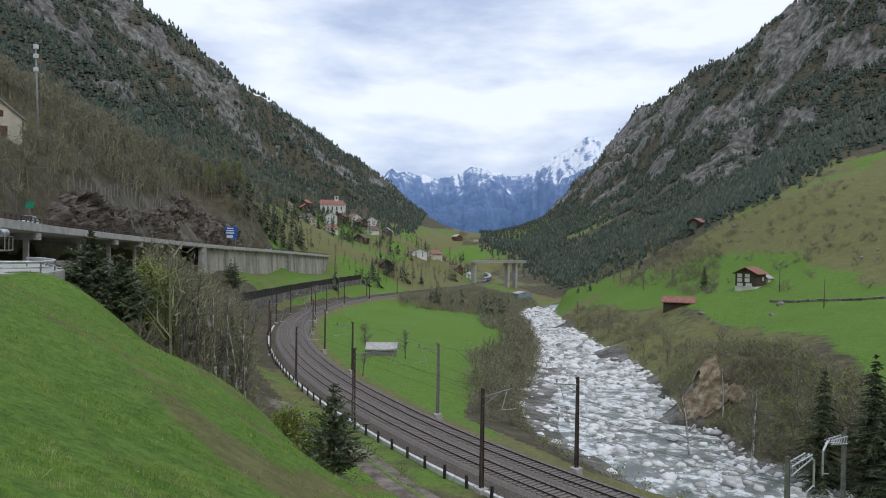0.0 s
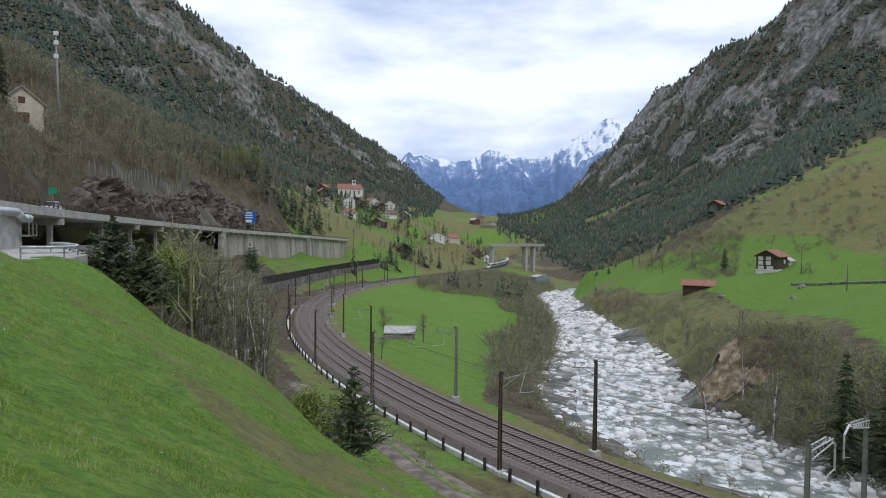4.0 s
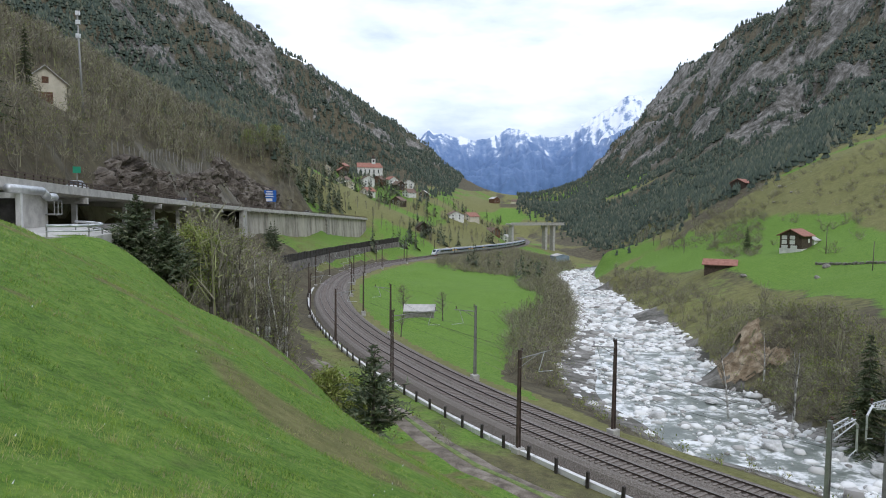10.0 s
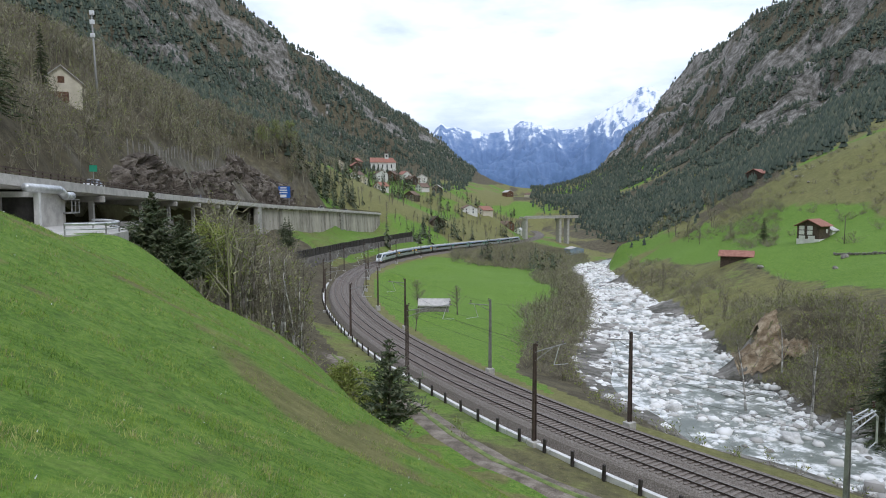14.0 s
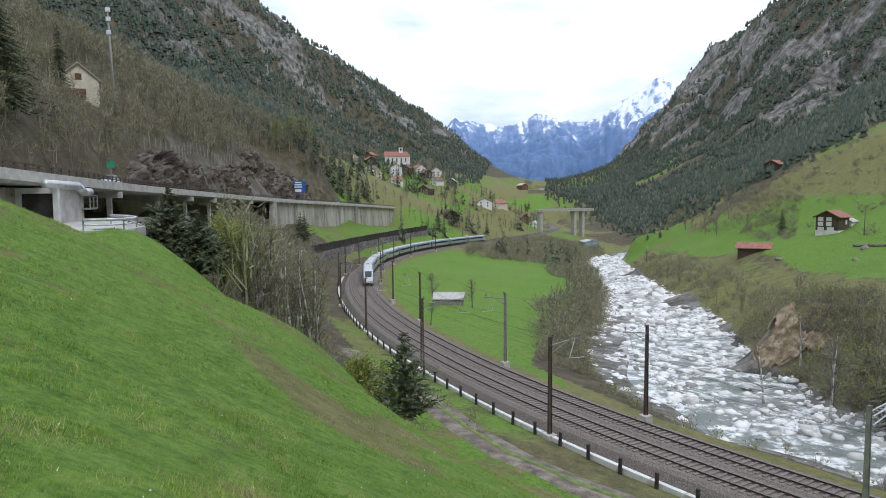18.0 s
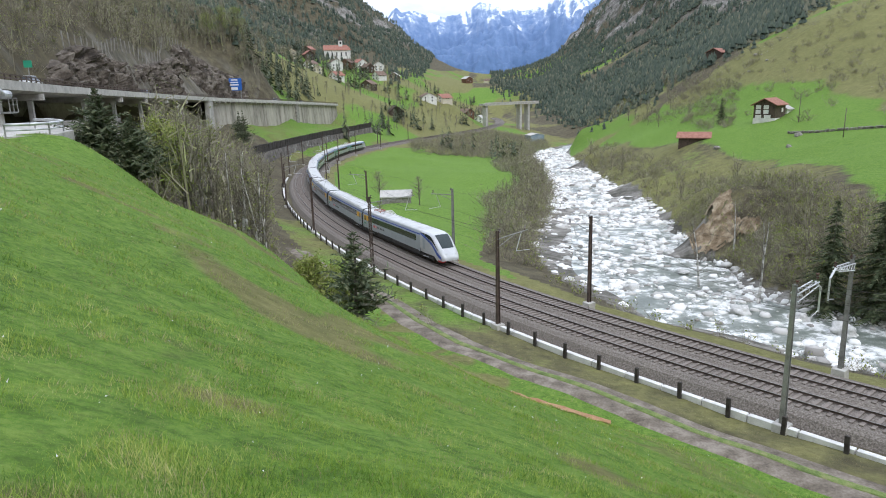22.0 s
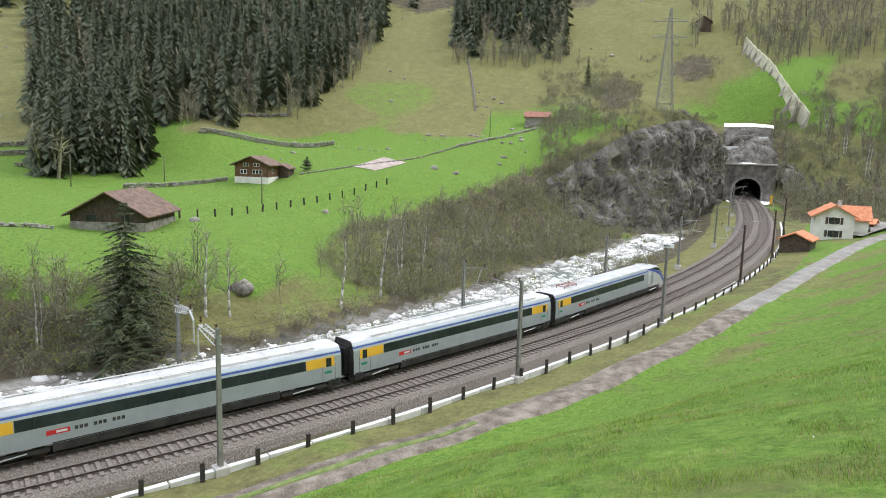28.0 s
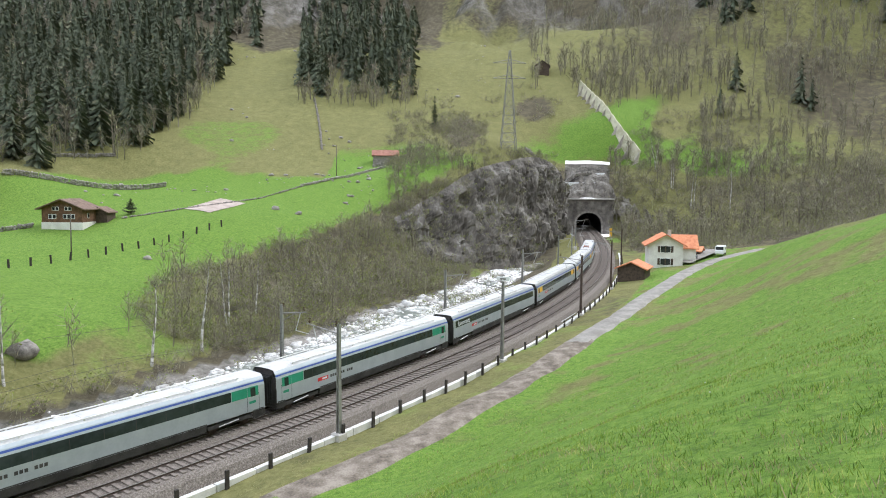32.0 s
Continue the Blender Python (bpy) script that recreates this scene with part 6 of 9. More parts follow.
# ---- houses, barns and huts ----
def house(name, label, x, y, rz, w, l, hw, rise, wall="dark_wood", base=None, roof="brown_roof", over=0.7, front=(), side=(), chimney=False, category="house", z=None,
          glass="window", frame=None, shutters=None, group=""):
    """Gable front towards local -y, ridge along y. front, side: rows of (offset, sill, width, height)."""
    z = min(gz(x, y), gz(x + 3, y), gz(x, y - 3)) if z is None else z
    h = thing(name, pose(x, y, z, 0, 0, rz), label, category, group)
    b0 = 0.0 if base is None else base[1]
    if base:
        part("stone_base", boxes((-w / 2 - 0.08, w / 2 + 0.08, -l / 2 - 0.08, l / 2 + 0.08, -2.5, b0), bevel=0.05), M[base[0]], h, "masonry base")
    bm = bmesh.new()
    z0 = b0 if base else -2.5
    prof = [(-w / 2, z0), (w / 2, z0), (w / 2, hw), (0, hw + rise), (-w / 2, hw)]
    a = [bm.verts.new((px, -l / 2, pz)) for px, pz in prof]
    b = [bm.verts.new((px, l / 2, pz)) for px, pz in prof]
    bm.faces.new(a)
    bm.faces.new(b[::-1])
    for k in range(5):
        bm.faces.new((a[k], b[k], b[(k + 1) % 5], a[(k + 1) % 5]))
    bmesh.ops.recalc_face_normals(bm, faces=bm.faces[:])
    part("wall_shell", bm, M[wall], h)
    t = 0.22
    for sgn in (-1, 1):
        bm = bmesh.new()
        k = rise / (w / 2)
        xo, zo = sgn * (w / 2 + over), hw - over * k
        v = []
        for yy in (-l / 2 - over, l / 2 + over):
            for px, pz in ((0, hw + rise + 0.02), (xo, zo + 0.02), (xo, zo + 0.02 + t), (0, hw + rise + 0.02 + t)):
                v.append(bm.verts.new((px, yy, pz)))
        for f in ((0, 1, 2, 3), (4, 5, 6, 7), (0, 1, 5, 4), (1, 2, 6, 5), (2, 3, 7, 6), (3, 0, 4, 7)):
            bm.faces.new([v[i] for i in f])
        bmesh.ops.recalc_face_normals(bm, faces=bm.faces[:])
        part("roof_side", bm, M[roof], h, "pitched roof")

    def window(px, py, sill, ww, hh, along):
        d = 0.06
        if along == "x":
            f = boxes((px - ww / 2 - 0.08, px + ww / 2 + 0.08, py - d, py + 0.02, sill - 0.08, sill + hh + 0.08))
            g = boxes((px - ww / 2, px + ww / 2, py - d - 0.02, py, sill, sill + hh))
        else:
            f = boxes((py - 0.02, py + d, px - ww / 2 - 0.08, px + ww / 2 + 0.08, sill - 0.08, sill + hh + 0.08))
            g = boxes((py, py + d + 0.02, px - ww / 2, px + ww / 2, sill, sill + hh))
        fr = part("window", f, M[frame or "white_paint"], h)
        part("pane", g, M[glass], fr)
        if shutters and along == "x":
            for q in (-1, 1):
                part("shutter", boxes((px + q * (ww / 2 + 0.35) - 0.24, px + q * (ww / 2 + 0.35) + 0.24, py - 0.07, py + 0.01, sill - 0.05, sill + hh + 0.05)), M[shutters], h, "dark shutter")
    for px, sill, ww, hh in front:
        window(px, -l / 2, sill, ww, hh, "x")
    for py, sill, ww, hh in side:
        window(py, w / 2, sill, ww, hh, "y")
    if chimney:
        part("chimney", boxes((w * 0.15 - 0.35, w * 0.15 + 0.35, -0.35, 0.35, hw, hw + rise + 0.9), bevel=0.03), M["concrete"], h, "masonry chimney")
    return h


def build_houses():
    house("barn", "large dark timber barn with a broad brown roof and stone foot", 101.5, 69.4, -80, 11.5, 12, 2.6, 3.2, "dark_wood", ("wall_stone", 1.3), "brown_roof", 0.9,
          [(-2.5, 1.5, 1.6, 0.9), (2.8, 1.4, 1.2, 1.1)], category="barn", frame="dark_wood")
    house("barn", "small dark timber barn with a brown roof in the meadow", 107.3, 146.3, -62, 7.0, 7.5, 3.2, 2.0, "dark_wood", ("brown_wood", 1.4), "brown_roof", 0.8,
          [(1.6, 0.3, 1.0, 1.0)], category="barn", frame="brown_wood")
    house("chalet", "dark timber chalet with white panels and a red-brown roof", 99.0, 222.0, -46, 6.6, 7.6, 4.9, 1.7, "dark_wood", ("plaster", 0.7), "red_roof", 0.8,
          [(-1.9, 3.6, 1.4, 1.0), (0.5, 3.6, 1.4, 1.0), (-1.9, 2.1, 1.4, 1.1), (0.5, 2.1, 1.4, 1.1), (-1.8, 0.2, 1.7, 1.4), (1.0, 0.2, 1.8, 1.4)],
          [(1.5, 2.5, 1.0, 1.1)], category="house", glass="plaster", frame="plaster")
    house("annex", "low whitewashed annex beside a chalet", 105.5, 226.0, -46, 3.6, 4.5, 1.4, 0.9, "plaster", None, "grey_roof", 0.4, category="shed")
    house("chalet", "brown timber chalet with white windows and whitewashed foot", 153.6, 70.2, -88, 8.0, 7.5, 3.8, 1.7, "brown_wood", ("plaster", 0.9), "brown_roof", 0.9,
          [(-1.6, 3.4, 0.5, 0.6), (-0.9, 3.4, 0.5, 0.6), (0.9, 3.4, 0.5, 0.6), (1.6, 3.4, 0.5, 0.6), (-2.3, 1.7, 0.6, 0.8), (-1.5, 1.7, 0.6, 0.8), (0.6, 1.7, 0.6, 0.8), (1.4, 1.7, 0.6, 0.8), (2.2, 1.7, 0.6, 0.8)],
          [(-1, 1.8, 0.7, 0.9)], glass="window")
    house("lean_to", "small dark lean-to behind a chalet", 158.6, 66.0, -88, 4.0, 4.5, 1.8, 1.0, "dark_wood", None, "brown_roof", 0.4, category="shed")
    house("hay_barn", "long low barn with a faded red roof", 76.0, 222.0, 68, 5.0, 9.0, 1.5, 1.3, "dark_wood", None, "red_roof", 0.7, category="barn", frame="dark_wood")
    house("hut", "stone hut with a red-brown roof on the pasture", 232.0, 8.4, 4, 4.8, 7.8, 2.6, 1.5, "grey_wood", ("wall_stone", 1.2), "red_roof", 0.5, (), (), category="hut")
    house("hut", "dark timber hut high on the pasture", 334.0, -59.5, -100, 6.5, 6.5, 2.8, 2.2, "dark_wood", None, "dark_wood", 0.5, category="hut")
    house("hut", "dark timber hut with a red roof by the forest", 132.3, 360.3, -45, 7.5, 8.0, 2.8, 2.0, "dark_wood", None, "red_roof", 0.5, category="hut")
    house("field_shed", "weathered board shed with a pale grey roof in the meadow", -13.0, 150.0, 92, 4.2, 6.2, 1.9, 1.0, "grey_wood", None, "grey_roof", 0.4, category="shed")
    house("barn", "dark timber barn on the green slope above the line", -37.0, 441.0, 15, 8.5, 10, 3.0, 3.2, "dark_wood", None, "dark_wood", 0.8, category="barn")
    house("house", "cream rendered house with a grey gable roof among trees", -94.0, 145.5, 34, 8.0, 10, 4.6, 3.4, "cream", None, "grey_roof", 0.6, [(0, 4.6, 1.1, 1.2), (-0.4, 0.4, 3.4, 2.2)], (), False, frame="brown_wood", glass="brown_wood")
    # white house by the line with its garage
    house("house", "white two-storey house with orange tiled roof and dark shutters", 152.4, -55.4, -104, 7.0, 8.0, 5.0, 2.0, "plaster", None, "orange_roof", 0.8,
          [(-0.55, 3.4, 0.85, 1.25), (0.55, 3.4, 0.85, 1.25), (-0.55, 0.8, 0.85, 1.25), (0.55, 0.8, 0.85, 1.25)], [(0, 3.3, 0.9, 1.2)], True, shutters="dark_wood")
    house("house_wing", "orange tiled side wing of a white house", 156.6, -59.6, -14, 6.0, 7.6, 4.0, 2.3, "plaster", None, "orange_roof", 0.6, category="house")
    house("garage", "dark timber garage with an orange roof by the track", 136.0, -44.0, -118, 5.0, 6.0, 2.4, 1.1, "dark_wood", None, "orange_roof", 0.5, category="garage")
    house("carport", "low open carport with an orange roof", 164.5, -65.5, -30, 4.5, 6.0, 1.9, 0.8, "dark_wood", None, "orange_roof", 0.4, category="carport")
    small_car(pose(156.2, -63.4, gz(156.2, -63.4) + 0.75, 0, 0, 158), "car_blue", "dark blue estate car parked by the house")
    van = thing("van", pose(161.0, -71.6, max(gz(161, -71.6), 5.2) + 0.2, 0, 0, 150), "white van parked on the gravel", "van")
    part("body", boxes((-2.4, 2.0, -0.95, 0.95, 0.35, 2.1), (1.9, 2.6, -0.92, 0.92, 0.35, 1.2), bevel=0.12), M["white_paint"], van)
    part("windscreen", boxes((1.98, 2.05, -0.8, 0.8, 1.25, 1.95)), M["window"], van)
    part("side_window", boxes((-1.6, -0.3, 0.94, 0.97, 1.2, 1.8)), M["window"], van)
    for x in (-1.5, 1.6):
        for y in (-0.9, 0.9):
            w = bmesh.new()
            tube(w, (x, y - 0.1, 0.34), (x, y + 0.1, 0.34), 0.34, n=14)
            part("wheel", w, M["black"], van)
    # village
    rng = random.Random(21)
    spots = [(-112, 560, 9, 9, 5), (-118, 585, 8, 9, 5), (-95, 575, 10, 11, 6), (-104, 548, 8, 8, 5), (-86, 585, 8, 10, 5), (-78, 600, 9, 9, 5), (-70, 585, 8, 8, 4.5), (-64, 612, 9, 11, 5),
             (-128, 570, 8, 9, 5), (-122, 606, 9, 9, 5), (-58, 560, 7, 9, 4), (-48, 585, 8, 9, 4), (-20, 545, 12, 9, 4.5), (-8, 560, 8, 14, 4), (10, 580, 9, 10, 4), (22, 600, 8, 9, 4),
             (-62, 520, 9, 10, 4.5), (-84, 512, 8, 8, 4.5), (55, 1080, 12, 12, 6), (20, 1010, 11, 12, 6)]
    for k, (x, y, w, l, hh) in enumerate(spots):
        wall = ("plaster", "dark_wood", "plaster", "cream", "brown_wood")[k % 5]
        roof = ("brown_roof", "red_roof", "brown_roof", "grey_roof")[k % 4]
        house("house", "%s village house with a %s roof below the church" % ({"plaster": "white rendered", "dark_wood": "dark timber", "cream": "cream rendered", "brown_wood": "brown timber"}[wall],
              {"brown_roof": "brown", "red_roof": "red tiled", "grey_roof": "grey"}[roof]), x, y, rng.uniform(-40, 60), w, l, hh, 2.8, wall, None, roof, 0.6,
              [(-w * 0.25, 3.2, 1.0, 1.2), (w * 0.2, 3.2, 1.0, 1.2), (-w * 0.25, 0.9, 1.0, 1.3), (w * 0.2, 0.9, 1.0, 1.3)], [(-2, 3.0, 1.0, 1.2), (1.5, 3.0, 1.0, 1.2)], group="village houses")
    # church
    cx, cy = -101.9, 631.8
    ch = thing("church", pose(cx, cy, gz(cx, cy) + 1.0, 0, 0, 12), "white church with a red tiled roof and a small bell tower", "church")
    part("nave", boxes((-11.5, 11.5, -5.5, 5.5, -5, 8.2), bevel=0.1), M["plaster"], ch, "white rendered nave")
    for sgn in (-1, 1):
        bm = bmesh.new()
        v = [bm.verts.new(p) for p in ((-12, sgn * 6.2, 7.9), (12, sgn * 6.2, 7.9), (9.0, 0, 12.6), (-12, 0, 12.6))]
        bm.faces.new(v)
        part("roof_side", bm, M["red_roof"], ch, "red tiled roof")
    bm = bmesh.new()
    bm.faces.new([bm.verts.new(p) for p in ((12, -6.2, 7.9), (12, 6.2, 7.9), (9.0, 0, 12.6))])
    part("roof_hip", bm, M["red_roof"], ch)
    bm = bmesh.new()
    bm.faces.new([bm.verts.new(p) for p in ((-11.55, -5.5, 7.9), (-11.55, 5.5, 7.9), (-11.55, 0, 12.5))])
    part("gable", bm, M["plaster"], ch)
    for k in range(5):
        x = -8.5 + k * 4.0
        part("window", boxes((x - 0.5, x + 0.5, -5.56, -5.45, 3.0, 6.2), bevel=0.02), M["window"], ch, "tall arched window")
    tw = part("tower", boxes((1.6, 5.0, -1.7, 1.7, 9, 16.2), bevel=0.05), M["plaster"], ch, "slim white bell tower")
    part("belfry_opening", boxes((2.6, 4.0, -1.76, -1.6, 13.2, 15.2)), M["window"], tw)
    bm = bmesh.new()
    bmesh.ops.create_cone(bm, cap_ends=True, segments=8, radius1=2.3, radius2=0.2, depth=4.0, matrix=Matrix.Translation((3.3, 0, 18.2)))
    part("spire", bm, M["dark_wood"], ch, "dark red-brown spire")
    # road viaduct in the valley
    vd = thing("road_viaduct", Matrix(), "concrete road viaduct on piers across the valley", "bridge")
    a, b = Vector((20, 560, 5.6)), Vector((72, 590, 4.6))
    d = (b - a).normalized()
    mid = (a + b) / 2
    yaw = math.degrees(math.atan2(d.y, d.x))
    ob = part("deck", boxes((-27, 26, -4, 4, -1.4, 0), (-27, 26, -4.2, -3.8, 0, 0.9), bevel=0.05), M["concrete"], vd, "grey deck")
    ob.matrix_basis = pose(*mid, 0, 0, yaw)
    for q in (-24, 9, 17):
        ob = part("pier", boxes((-1.1, 1.1, -2.5, 2.5, -26, -1.4), bevel=0.1), M["concrete"], vd, "tall concrete pier")
        ob.matrix_basis = pose(*(mid + d * q), 0, 0, yaw)
    house("shed_building", "blue-grey metal shed on the valley floor", 54, 470, 20, 10, 9, 4.5, 1.2, "sheet_blue", None, "grey_roof", 0.3, category="shed", z=gz(54, 470))


def build_structures():
    # tall telecom mast
    m = thing("telecom_mast", pose(-84.3, 143.4, gz(-84.3, 143.4)), "tall slender antenna mast above the trees", "mast")
    bm = bmesh.new()
    tube(bm, (0, 0, -1), (-0.9, 0, 23), 0.28, 0.16, n=8)
    part("pole", bm, M["mast"], m, "grey pole", True)
    for z in (17.5, 20.3, 22.2):
        part("antenna", boxes((-1.25, -0.35, -0.25, 0.25, z, z + 0.9), bevel=0.05), M["white_paint"], m, "white antenna")
    # lattice power pylon
    p = thing("power_pylon", pose(238.9, -32.3, gz(238.9, -32.3)), "grey steel lattice power pylon on the rock", "pylon")
    bm = bmesh.new()
    n = 11
    for k in range(n):
        z0, z1 = 33.0 * k / n, 33.0 * (k + 1) / n
        w0, w1 = 2.6 * (1 - z0 / 37), 2.6 * (1 - z1 / 37)
        c0 = [(-w0, -w0), (w0, -w0), (w0, w0), (-w0, w0)]
        c1 = [(-w1, -w1), (w1, -w1), (w1, w1), (-w1, w1)]
        for j in range(4):
            a, b = c0[j], c0[(j + 1) % 4]
            c, d = c1[j], c1[(j + 1) % 4]
            tube(bm, (*a, z0), (*c, z1), 0.13, n=4)
            tube(bm, (*a, z0), (*d, z1), 0.07, n=4)
            tube(bm, (*b, z0), (*c, z1), 0.07, n=4)
            tube(bm, (*c, z1), (*d, z1), 0.06, n=4)
    part("lattice", bm, M["mast"], p)
    for z in (24, 29):
        bm = bmesh.new()
        for e in (-1, 1):
            tube(bm, (0, 0, z + 1.2), (0, e * 5.5, z), 0.1, n=4)
            tube(bm, (0, 0, z), (0, e * 5.5, z), 0.1, n=4)
        part("crossarm", bm, M["mast"], p)
    # avalanche barrier
    av = thing("avalanche_barrier", Matrix(), "stepped pale concrete avalanche barrier on the slope", "barrier")
    pts = dense([(312, -71, 0), (298, -73.5, 0), (284, -77, 0), (273, -81, 0), (266, -84.5, 0)], 0.5)
    zz = np.interp(np.arange(len(pts)), [0, len(pts) * 0.5, len(pts) - 1], [gz(312, -71), gz(286, -76), gz(266, -84.5)])
    n = 11
    for k in range(n):
        ia, ib = int(k * (len(pts) - 1) / n), int((k + 0.96) * (len(pts) - 1) / n)
        a, b, za, zb = pts[ia], pts[ib], zz[ia], zz[ib]
        hh = 5.2
        verts = [(a[0], a[1], za - 3), (b[0], b[1], zb - 3), (b[0] + 0.6, b[1] - 1.7, zb + hh), (a[0] + 0.6, a[1] - 1.7, za + hh + 0.5)]
        bm = bmesh.new()
        v = [bm.verts.new(q) for q in verts] + [bm.verts.new((q[0] + 0.1, q[1] - 0.45, q[2])) for q in verts]
        for f in ((0, 1, 2, 3), (7, 6, 5, 4), (0, 4, 5, 1), (1, 5, 6, 2), (2, 6, 7, 3), (3, 7, 4, 0)):
            bm.faces.new([v[i] for i in f])
        part("panel", bm, M["barrier"], av, "sloping pale panel")
        bm = bmesh.new()
        bm.faces.new([bm.verts.new(q) for q in ((b[0] - 0.5, b[1] + 2.4, zb - 2.0), (b[0], b[1], zb - 1.5), (b[0] + 0.6, b[1] - 1.6, zb + hh - 0.3))])
        g = bmesh.ops.extrude_face_region(bm, geom=bm.faces[:])
        bmesh.ops.translate(bm, verts=[e for e in g["geom"] if isinstance(e, bmesh.types.BMVert)], vec=(0.4, 0.0, 0))
        part("rib", bm, M["old_concrete"], av, "grey buttress rib")
    # fence posts across the meadow
    rng = random.Random(12)
    bm = boxes((-0.14, 0.14, -0.14, 0.14, -0.6, 1.45), bevel=0.02)
    me = bpy.data.meshes.new("fence_post")
    bm.to_mesh(me)
    bm.free()
    me.materials.append(M["post_wood"])
    line = dense([(112, 66, 0), (121, 60, 0), (133, 53, 0), (146, 45, 0), (157, 38.5, 0)], 3.4)
    for (x, y, _), z in zip(line, ground_z(line)):
        ob = new("fence_post", me)
        ob.matrix_basis = pose(x, y, z, rng.uniform(-4, 4), rng.uniform(-4, 4), rng.uniform(0, 90))
        tagged(ob, "short dark wooden fence post in the meadow", "post", "fence posts in the meadow")
    for x, y, hh in ((96, 128, 8), (122, 118, 7.5), (135, 105, 7), (94, 170, 7), (150, 92, 6), (133, 60, 7), (214, 22, 9), (100, 205, 8)):
        bm = bmesh.new()
        tube(bm, (0, 0, -0.8), (0.12, 0, hh), 0.13, 0.09, n=7)
        ob = obj("wooden_pole", bm, M["bark"], True, None, "slender grey wooden line pole in the pasture", "pole", "line poles")
        ob.matrix_basis = pose(x, y, gz(x, y))
    # paddock
    v, f = [], []
    for i in range(7):
        for k in range(7):
            x, y = 166 + i * 2.2 + k * 0.6, 45 - i * 0.8 + k * 1.2
            v.append((x, y, gz(x, y) + 0.12))
    for i in range(6):
        for k in range(6):
            f.append((i * 7 + k, i * 7 + k + 1, i * 7 + k + 8, i * 7 + k + 7))
    raw("paddock_ground", v, f, M["paddock"], True, None, "bare pinkish earth paddock on the meadow", "paddock", kind="structure")


build_houses()
build_structures()

# ---- rock: cliff, tunnel portal, boulders, dry stone walls ----
def rock_sheet(name, low, high, rows, cols, rough, material, label, category="cliff", streak=0.35, seed=0.0, upright=0.13):
    """A rough rock face lofted between a foot line and a top line."""
    lo, hi = dense(low, 0.5), dense(high, 0.5)
    v, f = [], []
    for i in range(rows):
        u = i / (rows - 1)
        for k in range(cols):
            w = k / (cols - 1)
            a, b = lo[int(w * (len(lo) - 1))], hi[int(w * (len(hi) - 1))]
            p = a * (1 - u) + b * u
            q = np.array([w * len(lo) * 0.5, p[2]])
            d = (fractal(q[0] * streak + seed, q[1] * upright + seed, 5, True) - 0.6) * rough * 2.2 + (fractal(q[0] * 0.12 + seed, q[1] * 0.13, 4) - 0.5) * rough * 2.6
            d += 0.35 * rough * math.floor(3 * float(fractal(q[0] * 0.3 + 7 + seed, q[1] * 0.3, 2)))
            fade = min(1.0, 6 * u + 0.2, 6 * (1 - u) + 0.15)
            t = (hi[-1] - hi[0])[:2]
            n = np.array((t[1], -t[0])) / np.linalg.norm(t)
            if n @ (-p[:2]) < 0:
                n = -n
            v.append((p[0] + n[0] * d * fade, p[1] + n[1] * d * fade, p[2] + 0.35 * d * fade))
    for i in range(rows - 1):
        for k in range(cols - 1):
            f.append((i * cols + k, i * cols + k + 1, (i + 1) * cols + k + 1, (i + 1) * cols + k))
    return raw(name, v, f, material, False, None, label, category)


LEDGES = []                # rooting places of shrubs on the cliff


